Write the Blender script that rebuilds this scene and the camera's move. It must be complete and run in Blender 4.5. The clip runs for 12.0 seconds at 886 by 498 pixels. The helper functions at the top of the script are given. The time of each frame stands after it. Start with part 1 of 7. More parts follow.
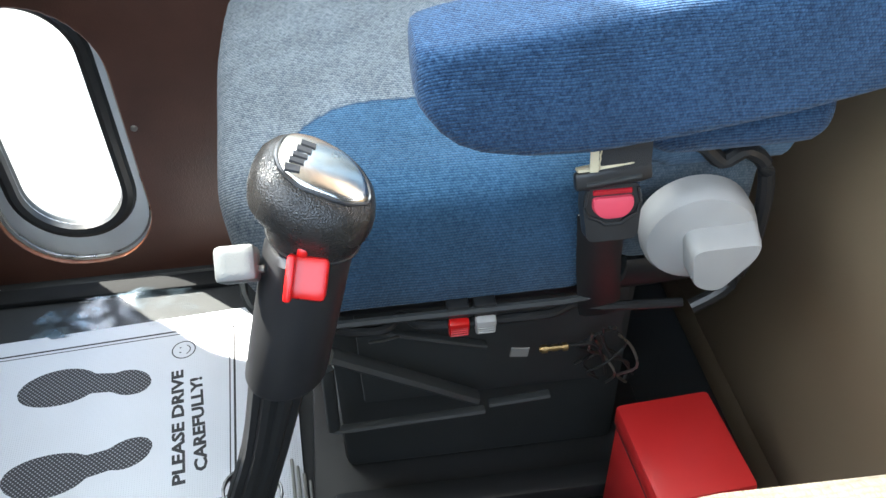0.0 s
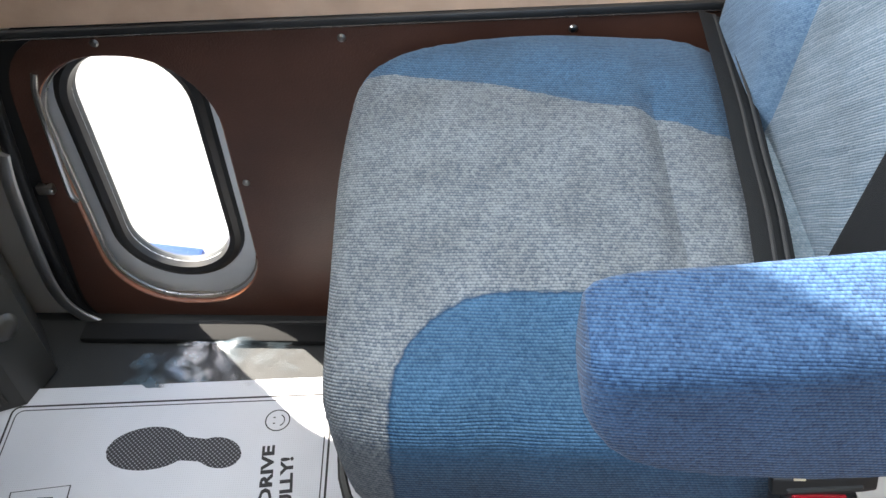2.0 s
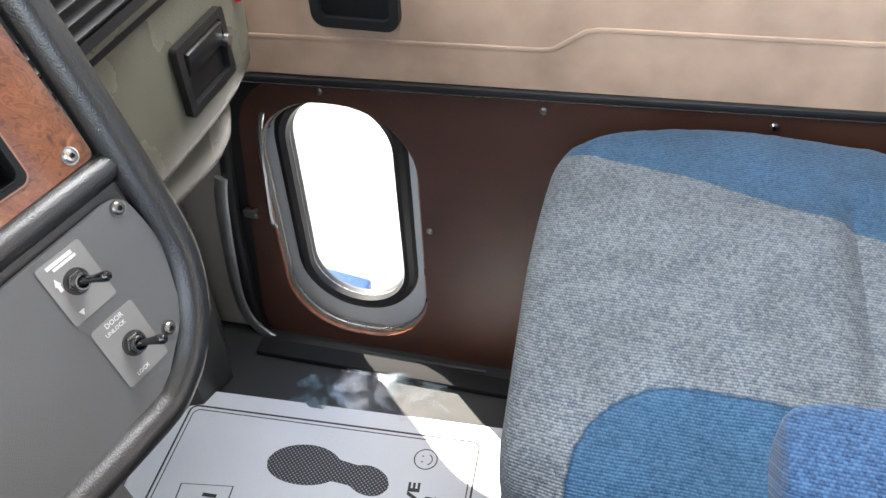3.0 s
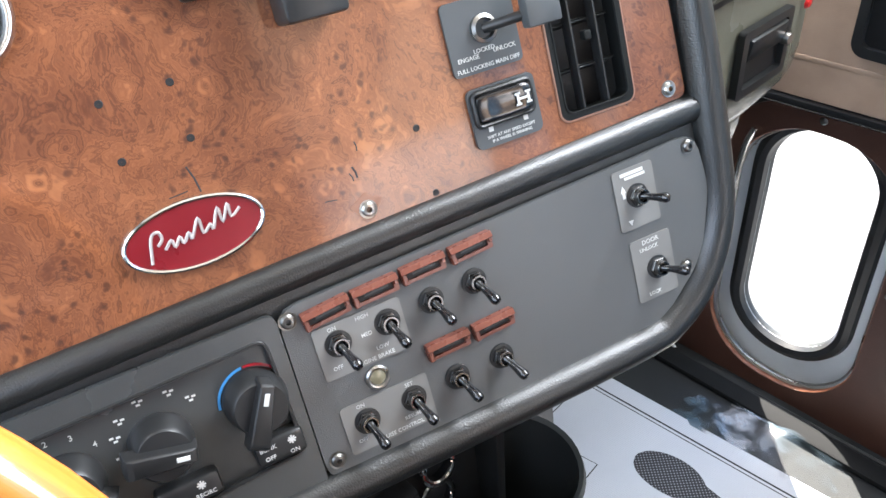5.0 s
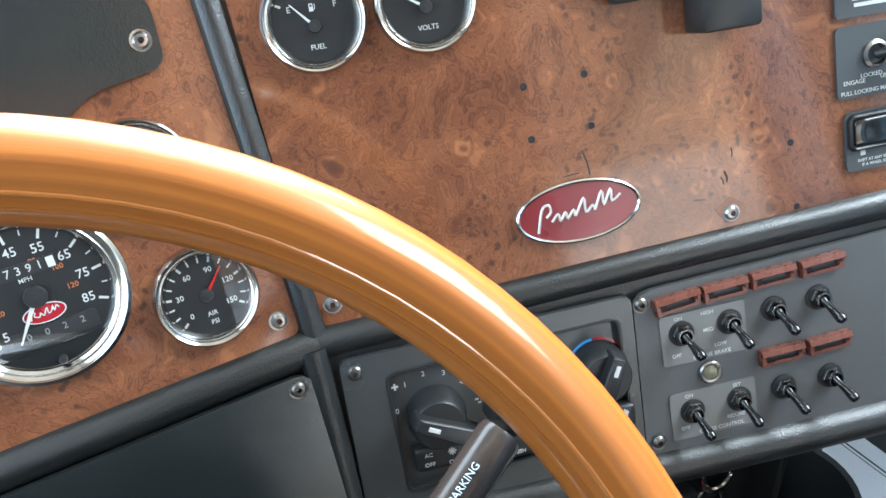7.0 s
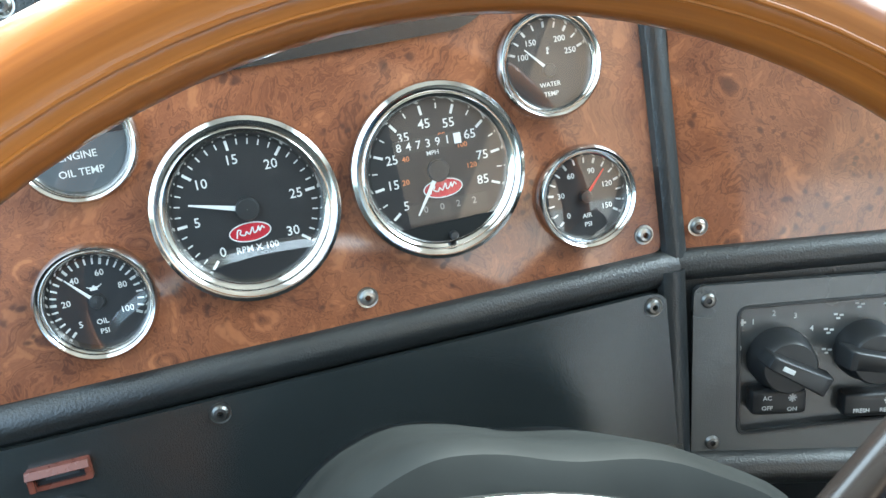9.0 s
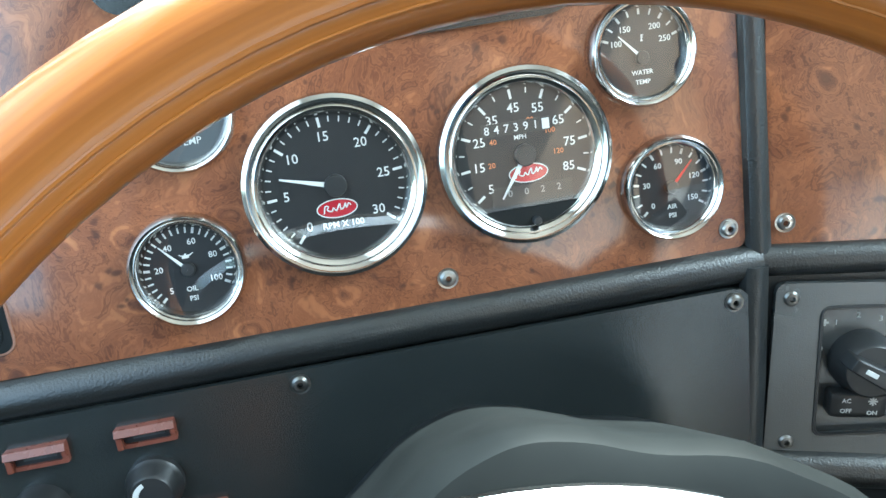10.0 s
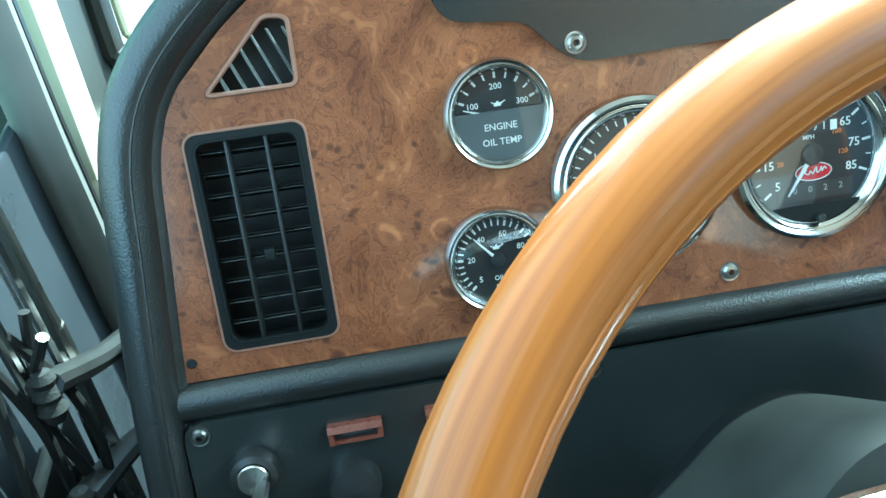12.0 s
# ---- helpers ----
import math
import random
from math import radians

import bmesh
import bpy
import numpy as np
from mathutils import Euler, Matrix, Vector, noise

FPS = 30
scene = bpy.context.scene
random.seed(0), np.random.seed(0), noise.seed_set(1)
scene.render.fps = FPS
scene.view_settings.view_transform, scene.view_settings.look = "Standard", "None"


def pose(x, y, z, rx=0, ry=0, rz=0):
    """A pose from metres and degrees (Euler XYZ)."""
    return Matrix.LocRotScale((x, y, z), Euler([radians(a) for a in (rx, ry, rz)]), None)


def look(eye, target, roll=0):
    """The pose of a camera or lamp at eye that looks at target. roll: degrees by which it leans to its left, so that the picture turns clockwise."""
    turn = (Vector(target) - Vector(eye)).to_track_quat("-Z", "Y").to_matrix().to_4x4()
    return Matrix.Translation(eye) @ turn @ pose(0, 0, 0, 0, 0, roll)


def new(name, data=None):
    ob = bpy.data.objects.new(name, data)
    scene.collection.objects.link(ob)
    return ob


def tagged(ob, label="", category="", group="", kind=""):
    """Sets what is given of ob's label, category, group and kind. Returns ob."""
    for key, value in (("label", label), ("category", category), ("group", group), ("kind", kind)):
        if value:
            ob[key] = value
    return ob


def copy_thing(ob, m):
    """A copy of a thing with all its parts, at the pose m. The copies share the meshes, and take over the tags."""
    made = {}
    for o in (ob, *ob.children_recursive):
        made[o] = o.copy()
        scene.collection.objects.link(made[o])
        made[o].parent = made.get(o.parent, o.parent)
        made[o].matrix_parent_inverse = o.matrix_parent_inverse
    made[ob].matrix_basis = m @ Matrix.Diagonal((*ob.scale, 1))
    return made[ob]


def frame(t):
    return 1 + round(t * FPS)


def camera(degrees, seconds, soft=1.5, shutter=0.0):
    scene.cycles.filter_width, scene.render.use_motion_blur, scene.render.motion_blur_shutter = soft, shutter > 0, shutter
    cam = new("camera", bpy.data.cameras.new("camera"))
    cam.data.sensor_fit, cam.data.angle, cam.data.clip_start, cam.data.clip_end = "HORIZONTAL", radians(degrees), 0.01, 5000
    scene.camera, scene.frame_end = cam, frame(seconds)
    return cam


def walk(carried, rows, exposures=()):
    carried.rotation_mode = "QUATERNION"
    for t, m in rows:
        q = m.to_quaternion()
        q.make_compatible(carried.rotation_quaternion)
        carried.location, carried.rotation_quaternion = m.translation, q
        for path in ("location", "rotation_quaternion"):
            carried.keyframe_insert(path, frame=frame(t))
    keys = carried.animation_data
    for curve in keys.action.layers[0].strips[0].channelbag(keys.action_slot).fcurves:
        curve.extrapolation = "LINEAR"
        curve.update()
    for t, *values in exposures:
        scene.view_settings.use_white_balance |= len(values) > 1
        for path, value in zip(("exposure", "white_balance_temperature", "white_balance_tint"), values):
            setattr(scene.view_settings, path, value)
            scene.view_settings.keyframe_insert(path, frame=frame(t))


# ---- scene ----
from mathutils.bvhtree import BVHTree

cam = camera(56.16, 12.0)
PATH = [
    (0, (0.3199, 0.6404, 0.9629), (1.0708, 0.5586, 0.3075), -1.63),
    (0.5, (0.3992, 0.6396, 0.9873), (1.1248, 0.5741, 0.3023), -1.46),
    (1, (0.4823, 0.6266, 0.9806), (1.1916, 0.5854, 0.2769), -1.26),
    (1.5, (0.5298, 0.6303, 0.9865), (1.2293, 0.6247, 0.2719), -1.44),
    (2, (0.5740, 0.6546, 1.0347), (1.2780, 0.7015, 0.3261), -2.23),
    (2.5, (0.5734, 0.6688, 1.0796), (1.2864, 0.7809, 0.3875), -2.36),
    (3, (0.5565, 0.6987, 1.0884), (1.2687, 0.9130, 0.4199), -3.19),
    (3.5, (0.5361, 0.7007, 1.0949), (1.2273, 1.0243, 0.4486), -3.51),
    (3.7, (0.5236, 0.7095, 1.0943), (1.1989, 1.0778, 0.4553), -3.72),
    (5.3, (0.4342, 0.7514, 1.0751), (0.9102, 1.3861, 0.4663), -4.87),
    (5.5, (0.4263, 0.7489, 1.0765), (0.8798, 1.4039, 0.4722), -5.10),
    (6, (0.4072, 0.7525, 1.0785), (0.8075, 1.4452, 0.4785), -5.58),
    (6.5, (0.3888, 0.7568, 1.0769), (0.7414, 1.4809, 0.4842), -6.05),
    (7, (0.3462, 0.7729, 1.0970), (0.6762, 1.5092, 0.5063), -5.56),
    (7.5, (0.2895, 0.7887, 1.0987), (0.5929, 1.5426, 0.5159), -5.13),
    (9.3, (0.2064, 0.8018, 1.0608), (0.3834, 1.5953, 0.4786), -3.55),
    (9.5, (0.2064, 0.7994, 1.0630), (0.3696, 1.5954, 0.4801), -3.65),
    (10, (0.1941, 0.8049, 1.0671), (0.3258, 1.5949, 0.4683), -3.57),
    (10.5, (0.1455, 0.8118, 1.0565), (0.2527, 1.6051, 0.4571), -3.61),
    (11, (0.1025, 0.8178, 1.0487), (0.1932, 1.6138, 0.4501), -3.72),
    (11.5, (0.0877, 0.7996, 1.0915), (0.1713, 1.5914, 0.4865), -4.04),
    (12, (0.0609, 0.8106, 1.0916), (0.1488, 1.5995, 0.4835), -4.67),
]
LIGHTNESS = [(0.0, 3.11, 6450, 5), (1.5, 2.86, 6750, 9), (2.5, 2.80, 7050, 12), (3.5, 3.04, 6900, 12), (5.5, 2.98, 6500, 10), (6.5, 2.76, 6400, 9), (7.5, 2.44, 5850, -6), (9.5, 2.62, 5850, -5), (10.5, 2.54, 5400, -15), (12.0, 2.33, 5050, -27)]
walk(cam, [(t, look(eye, target, roll)) for t, eye, target, roll in PATH], LIGHTNESS)

# ---- light ----
world = bpy.data.worlds.new("sky")
scene.world = world
world.use_nodes = True
wt = world.node_tree
sky = wt.nodes.new("ShaderNodeTexSky")
sky.sky_type, sky.sun_disc = "NISHITA", False
SUN = Vector((0.67, 0.73, 1.0)).normalized()
sky.sun_elevation = math.asin(SUN.z)
sky.sun_rotation = math.atan2(SUN.x, SUN.y)
wt.nodes["Background"].inputs["Strength"].default_value = 0.15
wt.links.new(sky.outputs[0], wt.nodes["Background"].inputs[0])
sun = new("sun", bpy.data.lights.new("sun", "SUN"))
sun.data.energy, sun.data.angle, sun.data.color = 4.8, radians(0.6), (1.0, 0.95, 0.87)
sun.matrix_world = look(SUN * 5, (0, 0, 0))


def sky_window(x, y, z, target, sx, sy, energy):
    """The sky's light entering by a window opening."""
    lamp = bpy.data.lights.new("window_light", "AREA")
    lamp.shape, lamp.size, lamp.size_y, lamp.energy, lamp.color = "RECTANGLE", sx, sy, energy, (0.9, 0.95, 1.0)
    new("window_light", lamp).matrix_world = look((x, y, z), target)


sky_window(0.55, 1.72, 1.50, (0.55, 0.6, 1.2), 1.5, 0.9, 7.0)
sky_window(1.57, 0.72, 1.84, (0.5, 0.95, 0.95), 0.85, 0.7, 9.5)
sky_window(-0.185, 0.80, 1.30, (0.7, 0.75, 0.9), 1.1, 0.75, 1.3)


# ---- materials ----
def mat(name, color, rough=0.5, metal=0.0, grain=None, bump=0.0, bscale=400, vary=0.0, vscale=6, coat=0.0, spec=0.5):
    """A surface with stains at a large scale and grain at a small one."""
    m = bpy.data.materials.new(name)
    m.use_nodes = True
    nt = m.node_tree
    b = nt.nodes["Principled BSDF"]
    b.inputs["Base Color"].default_value = (*color, 1)
    b.inputs["Roughness"].default_value = rough
    b.inputs["Metallic"].default_value = metal
    b.inputs["Coat Weight"].default_value = coat
    b.inputs["Coat Roughness"].default_value = 0.06
    b.inputs["Specular IOR Level"].default_value = spec
    tc = nt.nodes.new("ShaderNodeTexCoord")
    if vary:
        n = nt.nodes.new("ShaderNodeTexNoise")
        n.inputs["Scale"].default_value, n.inputs["Detail"].default_value = vscale, 6
        nt.links.new(tc.outputs["Object"], n.inputs["Vector"])
        mx = nt.nodes.new("ShaderNodeMix")
        mx.data_type = "RGBA"
        mx.inputs["A"].default_value = (*[max(0, c * (1 - vary)) for c in color], 1)
        mx.inputs["B"].default_value = (*[min(1, c * (1 + vary)) for c in color], 1)
        nt.links.new(n.outputs["Fac"], mx.inputs["Factor"])
        nt.links.new(mx.outputs["Result"], b.inputs["Base Color"])
        rr = nt.nodes.new("ShaderNodeMapRange")
        rr.inputs["To Min"].default_value, rr.inputs["To Max"].default_value = max(0.02, rough - 0.1), min(1, rough + 0.1)
        nt.links.new(n.outputs["Fac"], rr.inputs["Value"])
        nt.links.new(rr.outputs["Result"], b.inputs["Roughness"])
    if bump:
        n2 = nt.nodes.new("ShaderNodeTexNoise" if grain not in ("cell", "grid") else "ShaderNodeTexVoronoi")
        n2.inputs["Scale"].default_value = bscale
        if grain == "grid":
            n2.inputs["Randomness"].default_value = 0
        nt.links.new(tc.outputs["Object"], n2.inputs["Vector"])
        bp = nt.nodes.new("ShaderNodeBump")
        bp.inputs["Strength"].default_value, bp.inputs["Distance"].default_value = bump, 0.001
        nt.links.new(n2.outputs[0], bp.inputs["Height"])
        nt.links.new(bp.outputs[0], b.inputs["Normal"])
    return m


def fabric(name, c1, c2, pitch=0.0028, patch=None, turn=0.0, seam=(0.0, 9.0), stripe=0.5):
    """Knitted upholstery: rows of stitches in two yarn colours, flecked; patch adds a second colour inside a rounded field."""
    m = bpy.data.materials.new(name)
    m.use_nodes = True
    nt = m.node_tree
    N, L = nt.nodes, nt.links
    b = N["Principled BSDF"]
    b.inputs["Roughness"].default_value = 0.94
    b.inputs["Specular IOR Level"].default_value = 0.1
    b.inputs["Sheen Weight"].default_value = 0.12
    b.inputs["Sheen Roughness"].default_value = 0.5

    def calc(op, *args):
        n = N.new("ShaderNodeMath")
        n.operation = op
        for k, v in enumerate(args):
            if isinstance(v, (int, float)):
                n.inputs[k].default_value = v
            else:
                L.new(v, n.inputs[k])
        return n.outputs[0]

    def cloud(vec, scale, detail, out="Fac"):
        n = N.new("ShaderNodeTexNoise")
        n.inputs["Scale"].default_value, n.inputs["Detail"].default_value = scale, detail
        L.new(vec, n.inputs["Vector"])
        return n.outputs[out]

    def blend(a, c, fac, kind="MIX"):
        n = N.new("ShaderNodeMix")
        n.data_type, n.blend_type = "RGBA", kind
        for sock, v in (("Factor", fac), ("A", a), ("B", c)):
            if isinstance(v, tuple):
                n.inputs[sock].default_value = (*v, 1)
            elif isinstance(v, (int, float)):
                n.inputs[sock].default_value = v
            else:
                L.new(v, n.inputs[sock])
        return n.outputs["Result"]

    tc = N.new("ShaderNodeTexCoord").outputs["Object"]
    mp = N.new("ShaderNodeMapping")
    mp.inputs["Rotation"].default_value = (0, radians(45), turn)
    L.new(tc, mp.inputs["Vector"])
    warp = N.new("ShaderNodeVectorMath")
    warp.operation = "MULTIPLY_ADD"
    L.new(cloud(tc, 14, 2, "Color"), warp.inputs[0])
    warp.inputs[1].default_value = (pitch * 1.6,) * 3
    L.new(mp.outputs[0], warp.inputs[2])
    sp = N.new("ShaderNodeSeparateXYZ")
    L.new(warp.outputs[0], sp.inputs[0])
    row = calc("DIVIDE", sp.outputs["X"], pitch * 0.707)
    ri = calc("FLOOR", row)
    col = calc("MULTIPLY_ADD", ri, 0.5, calc("DIVIDE", sp.outputs["Y"], pitch * 0.9))
    across = calc("SINE", calc("MULTIPLY", calc("FRACT", row), math.pi))
    along = calc("SINE", calc("MULTIPLY", calc("FRACT", col), math.pi))
    stitch = calc("MULTIPLY", across, calc("MULTIPLY_ADD", along, 0.5, 0.5))
    cell = N.new("ShaderNodeCombineXYZ")
    L.new(ri, cell.inputs["X"])
    L.new(calc("FLOOR", col), cell.inputs["Y"])
    wn = N.new("ShaderNodeTexWhiteNoise")
    L.new(cell.outputs[0], wn.inputs["Vector"])
    fleck = calc("SUBTRACT", wn.outputs["Value"], 0.5)
    fuzz = calc("SUBTRACT", cloud(mp.outputs[0], 420, 3), 0.5)
    f = calc("MULTIPLY_ADD", stitch, stripe, 0.5 - 0.42 * stripe)
    f = calc("MULTIPLY_ADD", fleck, 0.46, f)
    fac = N.new("ShaderNodeClamp")
    L.new(calc("MULTIPLY_ADD", fuzz, 1.0, f), fac.inputs["Value"])
    fac = fac.outputs[0]
    out = blend(c1, c2, fac)
    if patch:
        (px, py, rad), pc1, pc2 = patch
        wob = N.new("ShaderNodeVectorMath")
        wob.operation = "MULTIPLY_ADD"
        L.new(cloud(tc, 90, 2, "Color"), wob.inputs[0])
        wob.inputs[1].default_value = (0.007, 0.007, 0.0)
        L.new(tc, wob.inputs[2])
        sep = N.new("ShaderNodeSeparateXYZ")
        L.new(wob.outputs[0], sep.inputs[0])
        ox = calc("POWER", calc("MAXIMUM", calc("SUBTRACT", sep.outputs["X"], px - rad), 0.0), 2.0)
        oy = calc("POWER", calc("MAXIMUM", calc("SUBTRACT", sep.outputs["Y"], py - rad), 0.0), 2.0)
        dist = calc("SQRT", calc("ADD", ox, oy))
        inside = calc("LESS_THAN", dist, rad)
        # Beyond a straight seam the plain colour starts again.
        behind = calc("GREATER_THAN", calc("SUBTRACT", sep.outputs["X"], calc("MULTIPLY_ADD", sep.outputs["Y"], seam[0], seam[1])), 0.0)
        out = blend(out, blend(pc1, pc2, fac), calc("MAXIMUM", inside, behind))
        # A darker line along the sewn seam round the field.
        seam_line = calc("MAXIMUM", calc("SUBTRACT", 1.0, calc("DIVIDE", calc("ABSOLUTE", calc("SUBTRACT", dist, rad)), 0.0028)), 0.0)
        out = blend(out, tuple(0.8 * v for v in pc1), calc("MULTIPLY", seam_line, 0.75))
    wear = N.new("ShaderNodeMapRange")
    wear.inputs["From Min"].default_value, wear.inputs["From Max"].default_value = 0.3, 0.7
    wear.inputs["To Min"].default_value, wear.inputs["To Max"].default_value = 0.72, 1.06
    L.new(cloud(tc, 16, 6), wear.inputs["Value"])
    grey = N.new("ShaderNodeCombineColor")
    for k in ("Red", "Green", "Blue"):
        L.new(wear.outputs[0], grey.inputs[k])
    L.new(blend(out, grey.outputs[0], 0.9, "MULTIPLY"), b.inputs["Base Color"])
    bp = N.new("ShaderNodeBump")
    bp.inputs["Strength"].default_value, bp.inputs["Distance"].default_value = 0.6, pitch * 0.40
    L.new(calc("MULTIPLY_ADD", fuzz, 0.8, stitch), bp.inputs["Height"])
    L.new(bp.outputs[0], b.inputs["Normal"])
    return m


def burl(name):
    """Glossy walnut burl laminate: swirled figure round small dark eyes under a clear coat."""
    m = bpy.data.materials.new(name)
    m.use_nodes = True
    nt = m.node_tree
    N, L = nt.nodes, nt.links
    b = N["Principled BSDF"]
    b.inputs["Roughness"].default_value = 0.40
    b.inputs["Specular IOR Level"].default_value = 0.3
    b.inputs["Coat Weight"].default_value = 1.0
    b.inputs["Coat Roughness"].default_value = 0.09

    def math_(op, a, c, d=None):
        n = N.new("ShaderNodeMath")
        n.operation = op
        for k, v in enumerate((a, c, d)):
            if v is None:
                continue
            if isinstance(v, (int, float)):
                n.inputs[k].default_value = v
            else:
                L.new(v, n.inputs[k])
        return n.outputs[0]

    def noise(vec, scale, detail=3.0, distortion=0.0, out="Fac", rough=0.5):
        n = N.new("ShaderNodeTexNoise")
        n.inputs["Scale"].default_value, n.inputs["Detail"].default_value, n.inputs["Distortion"].default_value, n.inputs["Roughness"].default_value = scale, detail, distortion, rough
        L.new(vec, n.inputs["Vector"])
        return n.outputs[out]

    def span(v, lo, hi):
        n = N.new("ShaderNodeMapRange")
        n.interpolation_type = "SMOOTHSTEP"
        n.inputs["From Min"].default_value, n.inputs["From Max"].default_value = lo, hi
        L.new(v, n.inputs["Value"])
        return n.outputs[0]

    tc = N.new("ShaderNodeTexCoord").outputs["Object"]
    shift = N.new("ShaderNodeVectorMath")
    shift.operation = "MULTIPLY_ADD"
    L.new(noise(tc, 11, 4, 0.6, "Color"), shift.inputs[0])
    shift.inputs[1].default_value = (0.075, 0.075, 0.075)
    L.new(tc, shift.inputs[2])
    wv = shift.outputs[0]
    small = N.new("ShaderNodeVectorMath")
    small.operation = "MULTIPLY_ADD"
    L.new(noise(tc, 60, 2, 0, "Color"), small.inputs[0])
    small.inputs[1].default_value = (0.012, 0.012, 0.012)
    L.new(tc, small.inputs[2])
    vo = N.new("ShaderNodeTexVoronoi")
    vo.inputs["Scale"].default_value = 27
    L.new(small.outputs[0], vo.inputs["Vector"])
    d = vo.outputs["Distance"]
    v2 = N.new("ShaderNodeTexVoronoi")
    v2.inputs["Scale"].default_value = 130
    L.new(small.outputs[0], v2.inputs["Vector"])
    rings = math_("MULTIPLY", math_("SINE", math_("MULTIPLY", d, 46.0), 0.0), math_("SUBTRACT", 1.0, span(d, 0.05, 0.42)))
    swirl = noise(wv, 17, 9, 1.9, "Fac", 0.60)
    bands = N.new("ShaderNodeTexWave")
    bands.inputs["Scale"].default_value, bands.inputs["Distortion"].default_value, bands.inputs["Detail"].default_value, bands.inputs["Detail Scale"].default_value = 22, 9, 4, 2
    L.new(wv, bands.inputs["Vector"])
    f = math_("MULTIPLY_ADD", rings, 0.13, math_("MULTIPLY_ADD", bands.outputs["Fac"], 0.07, math_("MULTIPLY", swirl, 0.94)))
    r1 = N.new("ShaderNodeValToRGB")
    e = r1.color_ramp.elements
    e[0].position, e[0].color = 0.20, (0.060, 0.018, 0.009, 1)
    e[1].position, e[1].color = 0.80, (0.380, 0.150, 0.060, 1)
    for pos, c in ((0.33, (0.150, 0.050, 0.022)), (0.38, (0.230, 0.080, 0.034)), (0.405, (0.120, 0.040, 0.018)), (0.44, (0.250, 0.090, 0.038)), (0.475, (0.205, 0.070, 0.030)), (0.50, (0.290, 0.108, 0.045)), (0.525, (0.170, 0.056, 0.024)), (0.56, (0.300, 0.112, 0.046)), (0.60, (0.240, 0.084, 0.035)), (0.64, (0.340, 0.132, 0.055))):
        e.new(pos).color = (*[0.86 * v for v in c], 1)
    fibre = N.new("ShaderNodeMapping")
    fibre.inputs["Scale"].default_value = (1.0, 0.25, 1.0)
    L.new(wv, fibre.inputs["Vector"])
    L.new(math_("MULTIPLY_ADD", math_("SUBTRACT", noise(fibre.outputs[0], 420, 3), 0.5), 0.16, f), r1.inputs["Fac"])
    broad = N.new("ShaderNodeMix")
    broad.data_type, broad.blend_type = "RGBA", "MULTIPLY"
    tone = N.new("ShaderNodeValToRGB")
    tone.color_ramp.elements[0].position, tone.color_ramp.elements[0].color = 0.38, (0.66, 0.60, 0.58, 1)
    tone.color_ramp.elements[1].position, tone.color_ramp.elements[1].color = 0.62, (1, 1, 1, 1)
    L.new(noise(tc, 13, 4, 1.4), tone.inputs["Fac"])
    broad.inputs["Factor"].default_value = 0.8
    L.new(r1.outputs[0], broad.inputs["A"])
    L.new(tone.outputs[0], broad.inputs["B"])
    eye = math_("MULTIPLY", math_("SUBTRACT", 1.0, span(d, 0.04, 0.15)), span(noise(tc, 12, 2), 0.44, 0.54))
    fleck = math_("MULTIPLY", math_("SUBTRACT", 1.0, span(v2.outputs["Distance"], 0.12, 0.36)), span(noise(tc, 19, 2), 0.49, 0.58))
    dark = math_("MAXIMUM", math_("MULTIPLY", eye, 0.85), math_("MULTIPLY", fleck, 0.8))
    mx = N.new("ShaderNodeMix")
    mx.data_type = "RGBA"
    L.new(dark, mx.inputs["Factor"])
    L.new(broad.outputs["Result"], mx.inputs["A"])
    mx.inputs["B"].default_value = (0.055, 0.020, 0.012, 1)
    L.new(mx.outputs["Result"], b.inputs["Base Color"])
    return m


def glass(name, tint=(1, 1, 1)):
    """A thin clear pane."""
    m = bpy.data.materials.new(name)
    m.use_nodes = True
    nt = m.node_tree
    N, L = nt.nodes, nt.links
    N.remove(N["Principled BSDF"])
    tr, gl, mx = N.new("ShaderNodeBsdfTransparent"), N.new("ShaderNodeBsdfGlossy"), N.new("ShaderNodeMixShader")
    tr.inputs[0].default_value = (*tint, 1)
    gl.inputs["Roughness"].default_value = 0.0
    mx.inputs[0].default_value = 0.075
    L.new(tr.outputs[0], mx.inputs[1])
    L.new(gl.outputs[0], mx.inputs[2])
    L.new(mx.outputs[0], N["Material Output"].inputs[0])
    return m


BURL = burl("walnut_burl")
VINYL = mat("black_vinyl", (0.010, 0.011, 0.011), 0.36, bump=0.30, bscale=820, vary=0.25, vscale=20, spec=0.8)
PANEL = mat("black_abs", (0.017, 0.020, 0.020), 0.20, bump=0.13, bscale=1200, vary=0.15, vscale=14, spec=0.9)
# Paler than PANEL: sheen on the dark switch panel is put into the grey.
PANEL2 = mat("lit_grey_abs", (0.070, 0.073, 0.073), 0.42, bump=0.3, bscale=1800, vary=0.2, vscale=14, spec=1.0)
PLATE = mat("grey_plate", (0.175, 0.172, 0.164), 0.38, vary=0.12, vscale=30)
BLACK = mat("black_plastic", (0.017, 0.0175, 0.018), 0.40, vary=0.2, vscale=40)
MATTE = mat("matte_black", (0.032, 0.035, 0.035), 0.55, vary=0.2, vscale=30)
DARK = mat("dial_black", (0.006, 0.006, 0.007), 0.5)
CHROME = mat("chrome", (0.80, 0.79, 0.77), 0.15, 1.0)
BEZEL = mat("worn_chrome", (0.58, 0.56, 0.535), 0.13, 1.0, vary=0.12, vscale=60)
STEEL = mat("steel", (0.42, 0.41, 0.39), 0.3, 1.0, vary=0.2, vscale=60)
ALU = mat("aluminium", (0.72, 0.72, 0.72), 0.42, 1.0, vary=0.15, vscale=25)
